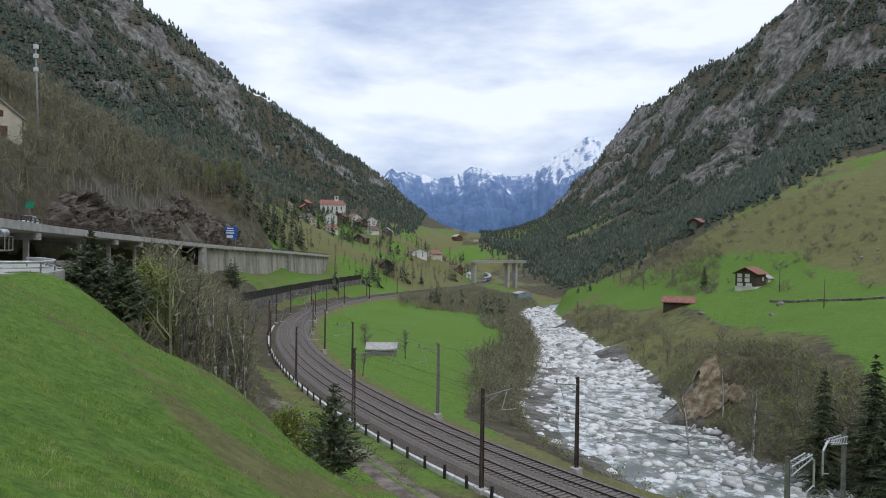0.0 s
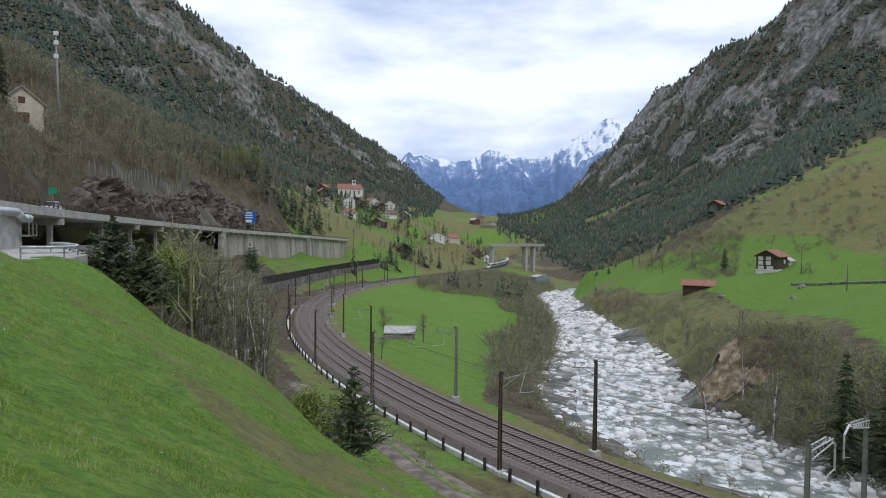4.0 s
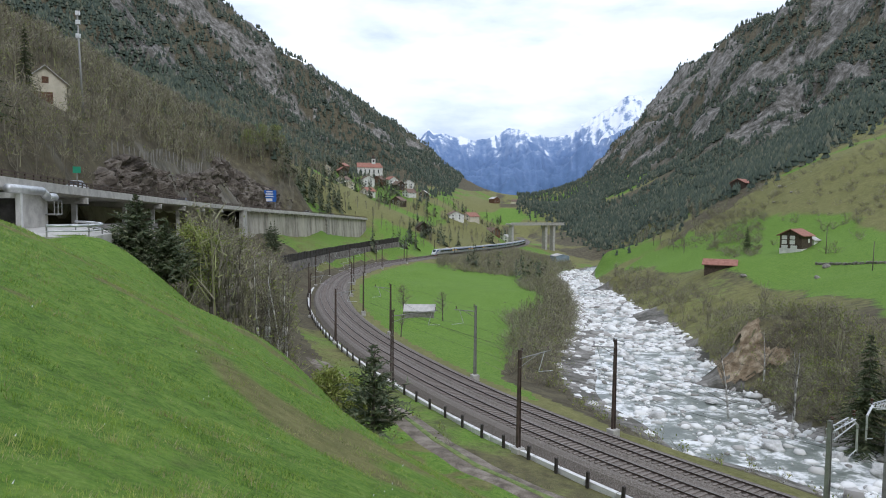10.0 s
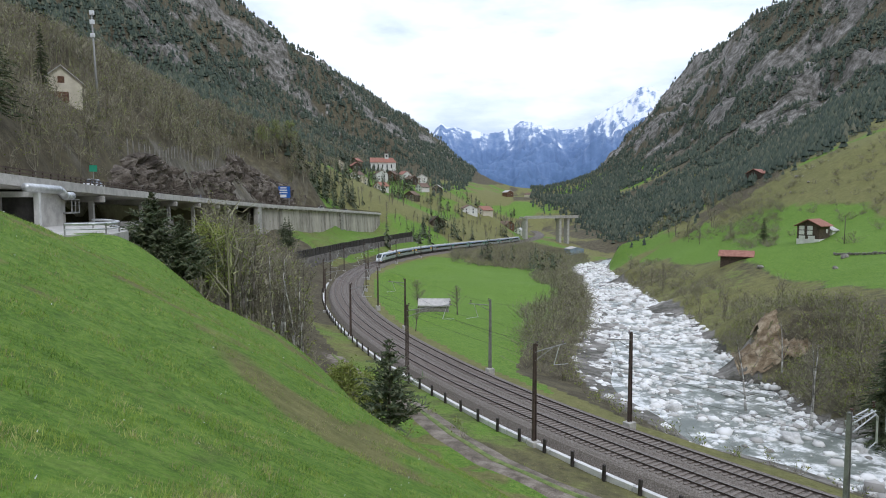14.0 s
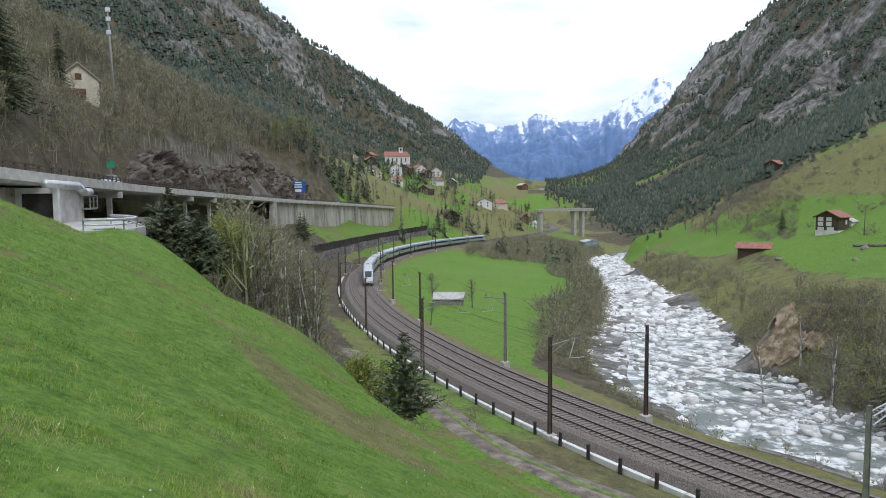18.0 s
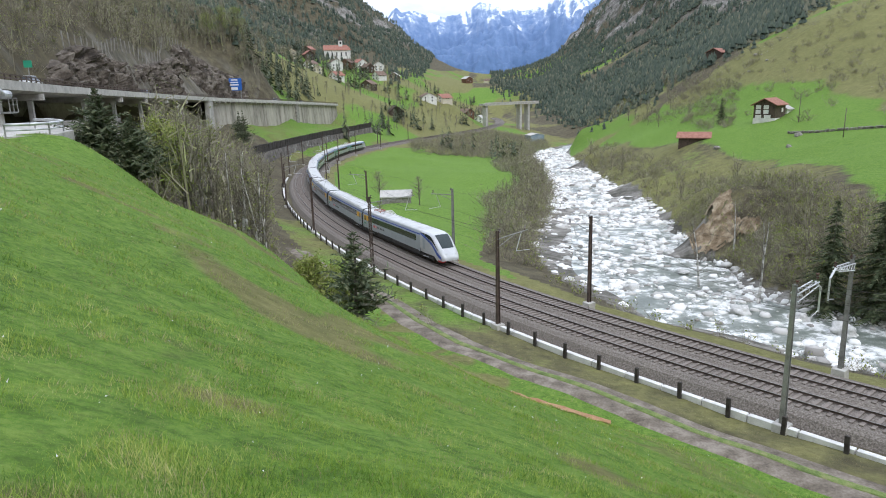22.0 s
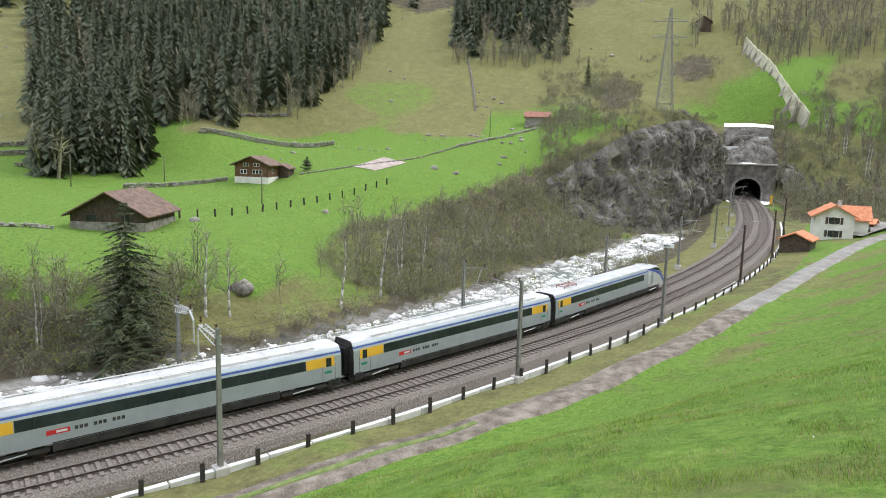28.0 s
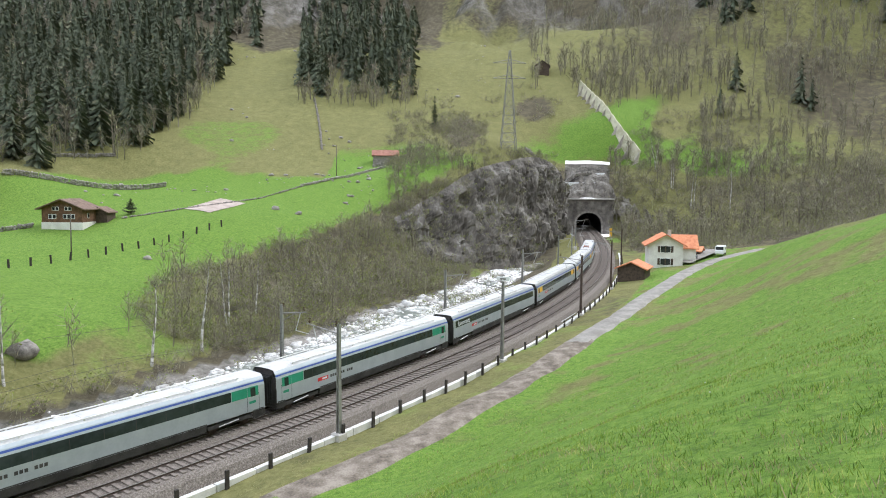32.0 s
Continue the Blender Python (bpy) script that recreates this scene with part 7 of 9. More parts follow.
def build_cliff():
    face = rock_sheet("cliff", [(176, 4, -1), (178, -8, -2), (182, -18, -2), (194, -31, -1), (212, -42, 0.5), (232, -50, 2), (242, -54.5, 4)],
               [(186, 4, 12), (195, -8, 19), (205, -19, 25.5), (217, -31, 29), (231, -41, 30.5), (243, -49, 28), (249, -53.5, 22)], 60, 170, 2.0, M["rock"],
               "steep grey rock cliff with dark vertical cracks above the river")
    rng = random.Random(6)
    for q in face.data.vertices:
        if rng.random() < (0.055 if q.co.x < 205 else 0.012) and q.co.z > 1:
            LEDGES.append(tuple(q.co))
    s_p = 216.0
    p0, h = on_line(s_p, -1.35, -0.35)
    m = pose(*p0, 0, 0, h)
    portal = thing("tunnel_portal", m, "dark stone railway tunnel portal in the rock", "tunnel portal")
    arch = [(-4.3, -0.6), (-4.4, 1.5), (-4.35, 2.8)] + [(4.35 * math.cos(a), 2.8 + 4.1 * math.sin(a)) for a in np.linspace(math.pi, 0, 15)][1:-1] + [(4.35, 2.8), (4.4, 1.5), (4.3, -0.6)]
    n = len(arch)
    outer = []
    for k in range(n):
        y, z = arch[k]
        if k < 3:
            outer.append((-8.5, (-0.6, 1.5, 4.5)[k]))
        elif k >= n - 3:
            outer.append((8.5, (4.5, 1.5, -0.6)[k - n + 3]))
        else:
            u = (k - 2) / (n - 5)
            outer.append((-8.5 + 17 * u, 11.5))
    outer[3], outer[-4] = (-8.5, 11.5), (8.5, 11.5)
    bm = bmesh.new()
    a0 = [bm.verts.new((0, y, z)) for y, z in arch]
    o0 = [bm.verts.new((0, y, z)) for y, z in outer]
    a1 = [bm.verts.new((1.2, y, z)) for y, z in arch]
    for k in range(n - 1):
        bm.faces.new((a0[k], a0[k + 1], o0[k + 1], o0[k]))
        bm.faces.new((a0[k], a1[k], a1[k + 1], a0[k + 1]))
    part("facade", bm, M["dark_stone"], portal, "dark masonry facade")
    bm = bmesh.new()
    b0 = [bm.verts.new((1.2, y, z)) for y, z in arch]
    b1 = [bm.verts.new((34, y, z + 0.7)) for y, z in arch]
    for k in range(n - 1):
        bm.faces.new((b0[k], b1[k], b1[k + 1], b0[k + 1]))
    bm.faces.new(b1)
    part("tunnel_lining", bm, M["tunnel_dark"], portal, "tunnel lining coloured near-black for the darkness inside")
    bm = bmesh.new()
    for k in range(n - 1):
        (y0, z0), (y1, z1) = arch[k], arch[k + 1]
        s0, s1 = 1.14, 1.14
        q = [bm.verts.new((-0.12, y0, z0)), bm.verts.new((-0.12, y1, z1)), bm.verts.new((-0.12, y1 * s1, 2.4 + (z1 - 2.4) * (s1 if z1 > 2.4 else 1))), bm.verts.new((-0.12, y0 * s0, 2.4 + (z0 - 2.4) * (s0 if z0 > 2.4 else 1)))]
        bm.faces.new(q)
    part("arch_ring", bm, M["wall_stone"], portal, "arch of cut stones")
    part("cap", boxes((-0.5, 1.5, -8.8, 8.8, 11.4, 11.9), bevel=0.05), M["concrete"], portal, "concrete cap")
    part("wing_wall", boxes((-9, 0, 8.3, 9.0, -1, 6.0), bevel=0.05), M["pale_concrete"], portal, "pale leaning wing wall")
    part("signal_box", boxes((-14, -13.2, -6.8, -6.0, -0.5, 2.2), bevel=0.05), M["yellow"], portal, "yellow equipment cabinet")

    def world(off, s, up):
        return tuple(on_line(s, off, up)[0])
    rock_sheet("portal_rock", [world(20, 206, -1), world(11, 214, 5), world(4, 217.5, 11), world(-6, 217.5, 11), world(-11, 215, 6), world(-26, 210, 2)],
               [world(16, 236, 22.5), world(11, 241, 23.6), world(4, 242, 24), world(-6, 242, 24), world(-12, 241, 23), world(-24, 234, 17)], 44, 120, 1.3, M["rock"],
               "broken grey rock face above the tunnel portal", seed=5.0)
    for (o0, o1, s, up, hh) in ((8, -5, 226.5, 16.4, 0.6), (-2.5, -8.0, 233.0, 19.6, 0.9)):
        a, b = Vector(world(o0, s, up)), Vector(world(o1, s, up))
        d = b - a
        ob = obj("snow_wall", boxes((-d.length / 2, d.length / 2, -0.3, 0.3, -0.6, hh), bevel=0.05), M["white_paint"], False, None,
                 "long white concrete barrier wall on the rock", "barrier wall")
        ob.matrix_basis = pose(*((a + b) / 2), 0, 0, math.degrees(math.atan2(d.y, d.x)))
    # small rock faces above the motorway
    rock_sheet("rock_outcrop", [(-69, 118, 20.5), (-72, 134, 20), (-75, 152, 19.5), (-79, 176, 19), (-82, 200, 18), (-84, 225, 17.2)],
               [(-72.0, 118, 23), (-75.5, 141, 29.6), (-78, 158, 28.6), (-82, 176, 27.4), (-85, 200, 28.4), (-88, 225, 31.5)], 48, 200, 2.2, M["brown_rock"],
               "brown broken rock outcrop beside the motorway", "rock", seed=11.0, upright=0.3)
    rock_sheet("rock_outcrop", [(-84, 226, 17.2), (-84.5, 245, 16.7), (-84, 270, 16), (-83, 300, 15)],
               [(-90, 226, 35), (-92, 243, 35.3), (-91, 270, 29), (-87, 300, 22)], 40, 130, 2.2, M["brown_rock"],
               "brown rock slope behind the blue sign", "rock", seed=3.0, upright=0.3)
    # washed-out sandy scar in the river bank
    line = dense([(41.5, 94, 0), (42.0, 103, 0), (42.6, 111, 0), (44.5, 120, 0), (48, 130, 0)], 0.5)
    t = np.gradient(line[:, :2], axis=0)
    t /= np.linalg.norm(t, axis=1, keepdims=True)
    v, f, cols = [], [], 30
    grid = np.array([(p[0] + q[1] * o, p[1] - q[0] * o) for p, q in zip(line, t) for o in np.linspace(-5.5, 3.2, cols)])
    zz = ground_z(grid)
    crumble = fractal(grid[:, 0] * 0.45, grid[:, 1] * 0.45, 4, True)
    rim = fractal(grid[:, 0] * 0.22 + 3, grid[:, 1] * 0.22, 3)
    v = [(x, y, z + 0.05 + 1.1 * (c - 0.45)) for (x, y), z, c in zip(grid, zz, crumble)]
    for i in range(len(line) - 1):
        for k in range(cols - 1):
            edge = min(i / len(line), 1 - i / len(line)) * 3.2
            mid = 1 - abs(k / (cols - 1) - 0.5) * 1.9
            if min(edge, mid) + (rim[i * cols + k] - 0.5) * 2.2 > 0.36:
                f.append((i * cols + k, i * cols + k + 1, (i + 1) * cols + k + 1, (i + 1) * cols + k))
    raw("eroded_bank", v, f, M["sand_bank"], False, None, "washed-out sandy river bank with stones", "river bank")


def blobs(centres, sizes, rng, squash=0.7):
    """Rough stones as numpy arrays."""
    t = (1 + 5 ** 0.5) / 2
    base = np.array([(-1, t, 0), (1, t, 0), (-1, -t, 0), (1, -t, 0), (0, -1, t), (0, 1, t), (0, -1, -t), (0, 1, -t), (t, 0, -1), (t, 0, 1), (-t, 0, -1), (-t, 0, 1)])
    base /= np.linalg.norm(base[0])
    tri = np.array([(0, 11, 5), (0, 5, 1), (0, 1, 7), (0, 7, 10), (0, 10, 11), (1, 5, 9), (5, 11, 4), (11, 10, 2), (10, 7, 6), (7, 1, 8),
                    (3, 9, 4), (3, 4, 2), (3, 2, 6), (3, 6, 8), (3, 8, 9), (4, 9, 5), (2, 4, 11), (6, 2, 10), (8, 6, 7), (9, 8, 1)])
    n = len(centres)
    k = base[None] * rng.uniform(0.68, 1.25, (n, 12, 1)) * np.asarray(sizes)[:, None, None] * rng.uniform(0.75, 1.3, (n, 1, 3))
    k[:, :, 2] *= squash
    a = rng.uniform(0, 6.28, n)
    c, s = np.cos(a)[:, None], np.sin(a)[:, None]
    k = np.stack([k[:, :, 0] * c - k[:, :, 1] * s, k[:, :, 0] * s + k[:, :, 1] * c, k[:, :, 2]], 2)
    v = (k + np.asarray(centres)[:, None, :]).reshape(-1, 3)
    f = (tri[None] + 12 * np.arange(n)[:, None, None]).reshape(-1, 3)
    return v, f


def build_boulders():
    rng = np.random.RandomState(14)
    n = 30000
    i = (rng.uniform(0, 1, n) ** 1.35 * 275).astype(int) + 4
    i = np.minimum(i, len(RIV) - 2)
    o = rng.uniform(-1, 1, n)
    o = np.sign(o) * np.abs(o) ** 0.8 * (RIV[i, 3] + 1.6)
    clump = fractal(RIV[i, 0] / 7 + o * 0.12, RIV[i, 1] / 7, 3)
    keep = (clump > 0.53) | (rng.uniform(0, 1, n) < 0.13) | (np.abs(o) > RIV[i, 3] - 1.0)
    i, o = i[keep], o[keep]
    k = (RIV[i, 0] < 70) | (rng.uniform(0, 1, len(i)) < 0.9)
    i, o = i[k], o[k]
    o = np.where(RIV[i, 0] > 70, o * 0.7, o)
    n = len(i)
    x = RIV[i, 0] - RIV_T[i, 1] * o + rng.uniform(-1, 1, n)
    y = RIV[i, 1] + RIV_T[i, 0] * o + rng.uniform(-1, 1, n)
    size = 0.13 + 1.05 * rng.uniform(0, 1, n) ** 4.0
    far = np.hypot(x, y)
    size *= np.clip(far / 135, 0.75, 1.3) * np.where(x > 70, 0.6, 1.0)
    z = RIV[i, 2] - 0.22 + np.maximum(0, np.abs(o) - RIV[i, 3]) * 0.3
    v, f = blobs(np.stack([x, y, z], 1), size, rng, 0.55)
    array_mesh("river_stones", v, f, M["pale_stones"], "pale grey boulders and cobbles filling the river bed", "stones", "stuff")
    # larger single boulders
    big = [(31, 72.5, 1.5), (38, 65, 1.7), (43.5, 57, 1.5), (47, 56, 1.2), (36, 69.5, 1.1), (52, 47, 1.3), (57, 43, 1.1), (60.5, 36, 1.3), (29, 80, 1.0), (22, 84, 1.2), (31, 92, 1.0),
           (25, 99, 1.3), (17, 104, 1.1), (34, 108, 1.2), (24, 118, 1.3), (28, 128, 1.4), (20, 122, 1.2), (70, 31, 1.6), (76, 28, 1.8), (82, 25, 1.5), (88, 21, 1.7), (95, 16, 2.0), (102, 14, 1.8),
           (110, 9, 1.9), (118, 6, 2.2), (125, 3, 2.4), (133, -1, 2.6), (139, -4, 2.8), (146, -8, 2.6), (78, 24, 1.2), (104, 10, 1.3), (92, 14, 1.1)]
    for k, (x, y, s) in enumerate(big):
        s = s * (0.62 if x > 68 else 0.9)
        j = int(((RIV[:, 0] - x) ** 2 + (RIV[:, 1] - y) ** 2).argmin())
        bm = bmesh.new()
        bmesh.ops.create_icosphere(bm, subdivisions=3, radius=s)
        for w in bm.verts:
            q = w.co.normalized()
            w.co *= 0.78 + 0.42 * noise.noise(q * 1.6 + Vector((k * 3.1, 0, 0))) + 0.12 * noise.noise(q * 5 + Vector((k, 2, 0)))
            w.co.z *= 0.66
        ob = obj("boulder", bm, M["boulder"], True, None, "large pale granite boulder in the river bed", "boulder", "boulders in the river")
        ob.matrix_basis = pose(x, y, RIV[j, 2] - 0.05, 0, 0, k * 47)
    for x, y, s in ((71.2, 74.2, 1.3), (80.0, 39.0, 1.9), (66, 90, 0.9), (63, 94, 0.8), (75, 76, 0.8), (84, 100, 0.8), (132, 46, 0.9), (175, 32, 1.2), (172, 26, 1.0), (110, 62, 1.0), (77, 205, 1.2), (93, 190, 1.3), (86, 180, 1.0)):
        bm = bmesh.new()
        bmesh.ops.create_icosphere(bm, subdivisions=2, radius=s)
        for w in bm.verts:
            w.co *= 0.8 + 0.4 * noise.noise(w.co * 0.9 + Vector((x, y, 0)))
            w.co.z *= 0.7
        ob = obj("field_boulder", bm, M["wall_stone"], True, None, "grey boulder lying in the meadow grass", "boulder", "boulders in the meadow")
        ob.matrix_basis = pose(x, y, gz(x, y) + 0.15 * s)


def scatter(n, az0, az1, r0, r1, rng):
    a = np.radians(rng.uniform(az0, az1, n))
    r = np.exp(rng.uniform(math.log(r0), math.log(r1), n))
    return np.stack([np.sin(a) * r, np.cos(a) * r], 1)


def build_pasture_stones():
    rng = np.random.RandomState(52)
    p = scatter(5200, 12, 98, 90, 420, rng)
    riv, half = river_frame(p)
    keep = (fractal(p[:, 0] / 16 + 2, p[:, 1] / 16, 3) > 0.64) & (riv > half + 22) & (land(p) > 15)
    p = p[keep]
    far = np.hypot(p[:, 0], p[:, 1])
    v, f = blobs(np.c_[p, ground_z(p) + 0.05], (0.15 + 0.5 * rng.uniform(0, 1, len(p)) ** 3) * np.clip(far / 150, 0.8, 1.7), rng, 0.6)
    array_mesh("pasture_stones", v, f, M["wall_stone"], "grey stones strewn over the pasture", "stones", "stuff")


def stone_wall(points, height, label="low dry stone wall across the pasture", seed=1):
    rng = np.random.RandomState(seed)
    line = dense([(*p, 0) for p in points], 0.42)
    rows = max(1, int(height / 0.34))
    c = []
    zz = ground_z(line)
    for (x, y, _), z in zip(line, zz):
        top = height * (0.75 + 0.4 * grain(np.array(x * 0.35), np.array(y * 0.35)))
        for r in range(rows):
            if r * 0.34 < top:
                c.append((x + rng.uniform(-0.2, 0.2), y + rng.uniform(-0.2, 0.2), z + 0.1 + r * 0.34))
    v, f = blobs(np.array(c), rng.uniform(0.22, 0.42, len(c)), rng, 0.75)
    ob = array_mesh("dry_stone_wall", v, f, M["wall_stone"], label, "stone wall", "")
    tagged(ob, group="dry stone walls")


def build_walls():
    stone_wall([(73, 99), (78, 92), (85, 84), (91, 74)], 0.9, seed=1)
    stone_wall([(112, 160), (104, 168), (98, 182), (93, 196)], 0.7, "broken dry stone wall with rubble in the meadow", seed=2)
    stone_wall([(120, 150), (127, 140), (133, 128)], 0.9, seed=3)
    stone_wall([(139, 95), (146, 86), (152, 77)], 1.3, seed=4)
    stone_wall([(178, 98), (184, 88), (192, 77), (199, 67)], 1.5, seed=5)
    stone_wall([(196, 104), (204, 96), (212, 86)], 1.3, seed=6)
    stone_wall([(156, 148), (162, 138), (168, 126)], 1.4, seed=7)
    stone_wall([(150, 142), (156, 132), (160, 122)], 1.4, seed=8)
    stone_wall([(146, 128), (150, 120), (153, 113)], 1.3, seed=9)
    stone_wall([(226, 12), (231, 3), (236, -4)], 1.1, "rubble stone wall below a hut", seed=10)
    stone_wall([(200, 30), (211, 20), (222, 8)], 0.7, seed=11)
    stone_wall([(160, 62), (172, 50), (184, 40), (200, 30)], 0.6, seed=12)
    stone_wall([(240, 30), (262, 34), (290, 40)], 0.8, seed=13)
    # old stone wall on the home side of the cliff road
    stone_wall([(250, -40), (258, -52), (262, -66)], 1.6, "dark stone wall above the tunnel", seed=14)


build_cliff()
build_boulders()
build_walls()
build_pasture_stones()

# ---- vegetation ----
def heading(n, rng, up_lo, up_hi):
    a, e = rng.uniform(0, 6.283, n), rng.uniform(up_lo, up_hi, n)
    return np.stack([np.cos(a) * np.cos(e), np.sin(a) * np.cos(e), np.sin(e)], 1)


def slivers(base, tip, width, rng):
    """Thin triangles from base to tip."""
    n = len(base)
    side = rng.normal(size=(n, 3))
    d = tip - base
    side = np.cross(d, side)
    side *= (width / np.maximum(np.linalg.norm(side, axis=1), 1e-6))[:, None]
    v = np.stack([base - side, base + side, tip], 1).reshape(-1, 3)
    return v, np.arange(3 * n).reshape(-1, 3)


def twig_cloud(c, h, rng, per=34, spread=0.45, trunk=True, leaf=0.0, thin=1.0):
    """Bare shrubs or trees at the places c with heights h: trunks, limbs and twigs as slivers. Returns twigs and leaf flecks."""
    n = len(c)
    thin = np.broadcast_to(np.asarray(thin, float), (n,))
    vs, fs, k = [], [], 0

    def add(v, f):
        nonlocal k
        vs.append(v)
        fs.append(f + k)
        k += len(v)
    if trunk:
        lean = rng.normal(0, 0.05, (n, 2)) * h[:, None]
        top = c + np.c_[lean, h * 0.92]
        for _ in range(2):
            add(*slivers(c - [0, 0, 0.3], top, 0.014 * h * thin + 0.02, rng))
    m = per // 3
    # limbs
    b = np.repeat(c, m, 0)
    hh = np.repeat(h, m)
    u = rng.uniform(0.02 if not trunk else 0.15, 0.75, len(b))
    if not trunk:
        u *= 0.12
    start = b + np.c_[rng.normal(0, 0.10, (len(b), 2)) * hh[:, None] * (0.3 if trunk else 1.6), u * hh]
    d = heading(len(b), rng, 0.45, 1.35)
    ln = hh * (1 - u * 0.8) * rng.uniform(0.35, 0.62, len(b)) * (1.0 if trunk else 1.5)
    tip = start + d * ln[:, None] * np.array([spread * 2, spread * 2, 0.95])
    add(*slivers(start, tip, 0.006 * hh * np.repeat(thin, m) + 0.012, rng))
    # twigs
    b2, t2, h2 = np.repeat(start, 3, 0), np.repeat(tip, 3, 0), np.repeat(hh, 3)
    w = rng.uniform(0.35, 1.0, len(b2))[:, None]
    s2 = b2 * (1 - w) + t2 * w
    d2 = heading(len(b2), rng, 0.0, 1.3)
    tip2 = s2 + d2 * (h2 * rng.uniform(0.10, 0.26, len(b2)))[:, None]
    add(*slivers(s2, tip2, (0.0045 * h2 + 0.010) * np.repeat(np.repeat(thin, m), 3), rng))
    lv = lf = None
    if leaf > 0:
        sel = rng.uniform(0, 1, len(tip2)) < leaf
        p = np.repeat(tip2[sel], 2, 0) + rng.normal(0, 0.10, (2 * int(sel.sum()), 3)) * np.repeat(h2[sel], 2)[:, None] * 0.6
        q = p + rng.normal(0, 1, p.shape) * 0.13
        lv, lf = slivers(p, q, np.full(len(p), 0.09), rng)
    return np.vstack(vs), np.vstack(fs), lv, lf


def cones(c, h, rng, rad=0.2, tiers=3, sides=5):
    """Far conifers: stacked ragged cones."""
    n = len(c)
    vs, fs, k = [], [], 0
    a0 = rng.uniform(0, 6.28, n)
    for t in range(tiers):
        z0, z1 = 0.08 + 0.28 * t, min(1.0, 0.52 + 0.26 * t)
        r = rad * h * (1 - 0.27 * t)
        ring = []
        for s in range(sides):
            a = a0 + t * 0.6 + s * 6.283 / sides
            q = r * rng.uniform(0.65, 1.2, n)
            ring.append(np.stack([c[:, 0] + np.cos(a) * q, c[:, 1] + np.sin(a) * q, c[:, 2] + h * (z0 + rng.uniform(-0.05, 0.05, n))], 1))
        apex = c + np.c_[rng.normal(0, 0.01, (n, 2)) * h[:, None], h * z1]
        v = np.stack(ring + [apex], 1).reshape(-1, 3)
        f = np.array([(s, (s + 1) % sides, sides) for s in range(sides)])
        fs.append((f[None] + (sides + 1) * np.arange(n)[:, None, None]).reshape(-1, 3) + k)
        vs.append(v)
        k += len(v)
    return np.vstack(vs), np.vstack(fs)


def fir_cloud(c, h, rng, per=80, rad=0.2, slim_bough=1.0):
    """Conifers seen from some way off: ragged drooping boughs round a stem."""
    n = len(c)
    u = np.tile((np.arange(per) + 0.5) / per, n) + rng.uniform(-0.02, 0.02, n * per)
    cc, hh = np.repeat(c, per, 0), np.repeat(h, per)
    slim = np.repeat(rng.uniform(0.75, 1.2, n), per)
    reach = rad * hh * slim * (np.clip(1 - u, 0, 1) ** 0.85 + 0.05) * rng.uniform(0.45, 1.2, n * per)
    a = rng.uniform(0, 6.283, n * per)
    out = np.stack([np.cos(a), np.sin(a), np.zeros(n * per)], 1)
    side = np.stack([-np.sin(a), np.cos(a), np.zeros(n * per)], 1)
    base = cc + np.c_[np.zeros((n * per, 2)), hh * (0.05 + 0.93 * u)]
    tip = base + out * reach[:, None] - np.c_[np.zeros((n * per, 2)), reach * rng.uniform(0.2, 0.9, n * per)]
    w = slim_bough * (0.22 * reach + 0.008 * hh)[:, None] * side
    flip = (rng.uniform(0, 1, n * per) < 0.55)[:, None]
    p0 = np.where(flip, base, base - w)
    p1 = np.where(flip, tip - w, base + w)
    p2 = np.where(flip, tip + w * 0.8 - np.c_[np.zeros((n * per, 2)), 0.2 * reach], tip)
    v = np.stack([p0, p1, p2], 1).reshape(-1, 3)
    return v, np.arange(3 * n * per).reshape(-1, 3)


def az_el(x, y, z):
    return np.degrees(np.arctan2(x, y)), np.degrees(np.arctan2(z - 20, np.hypot(x, y)))


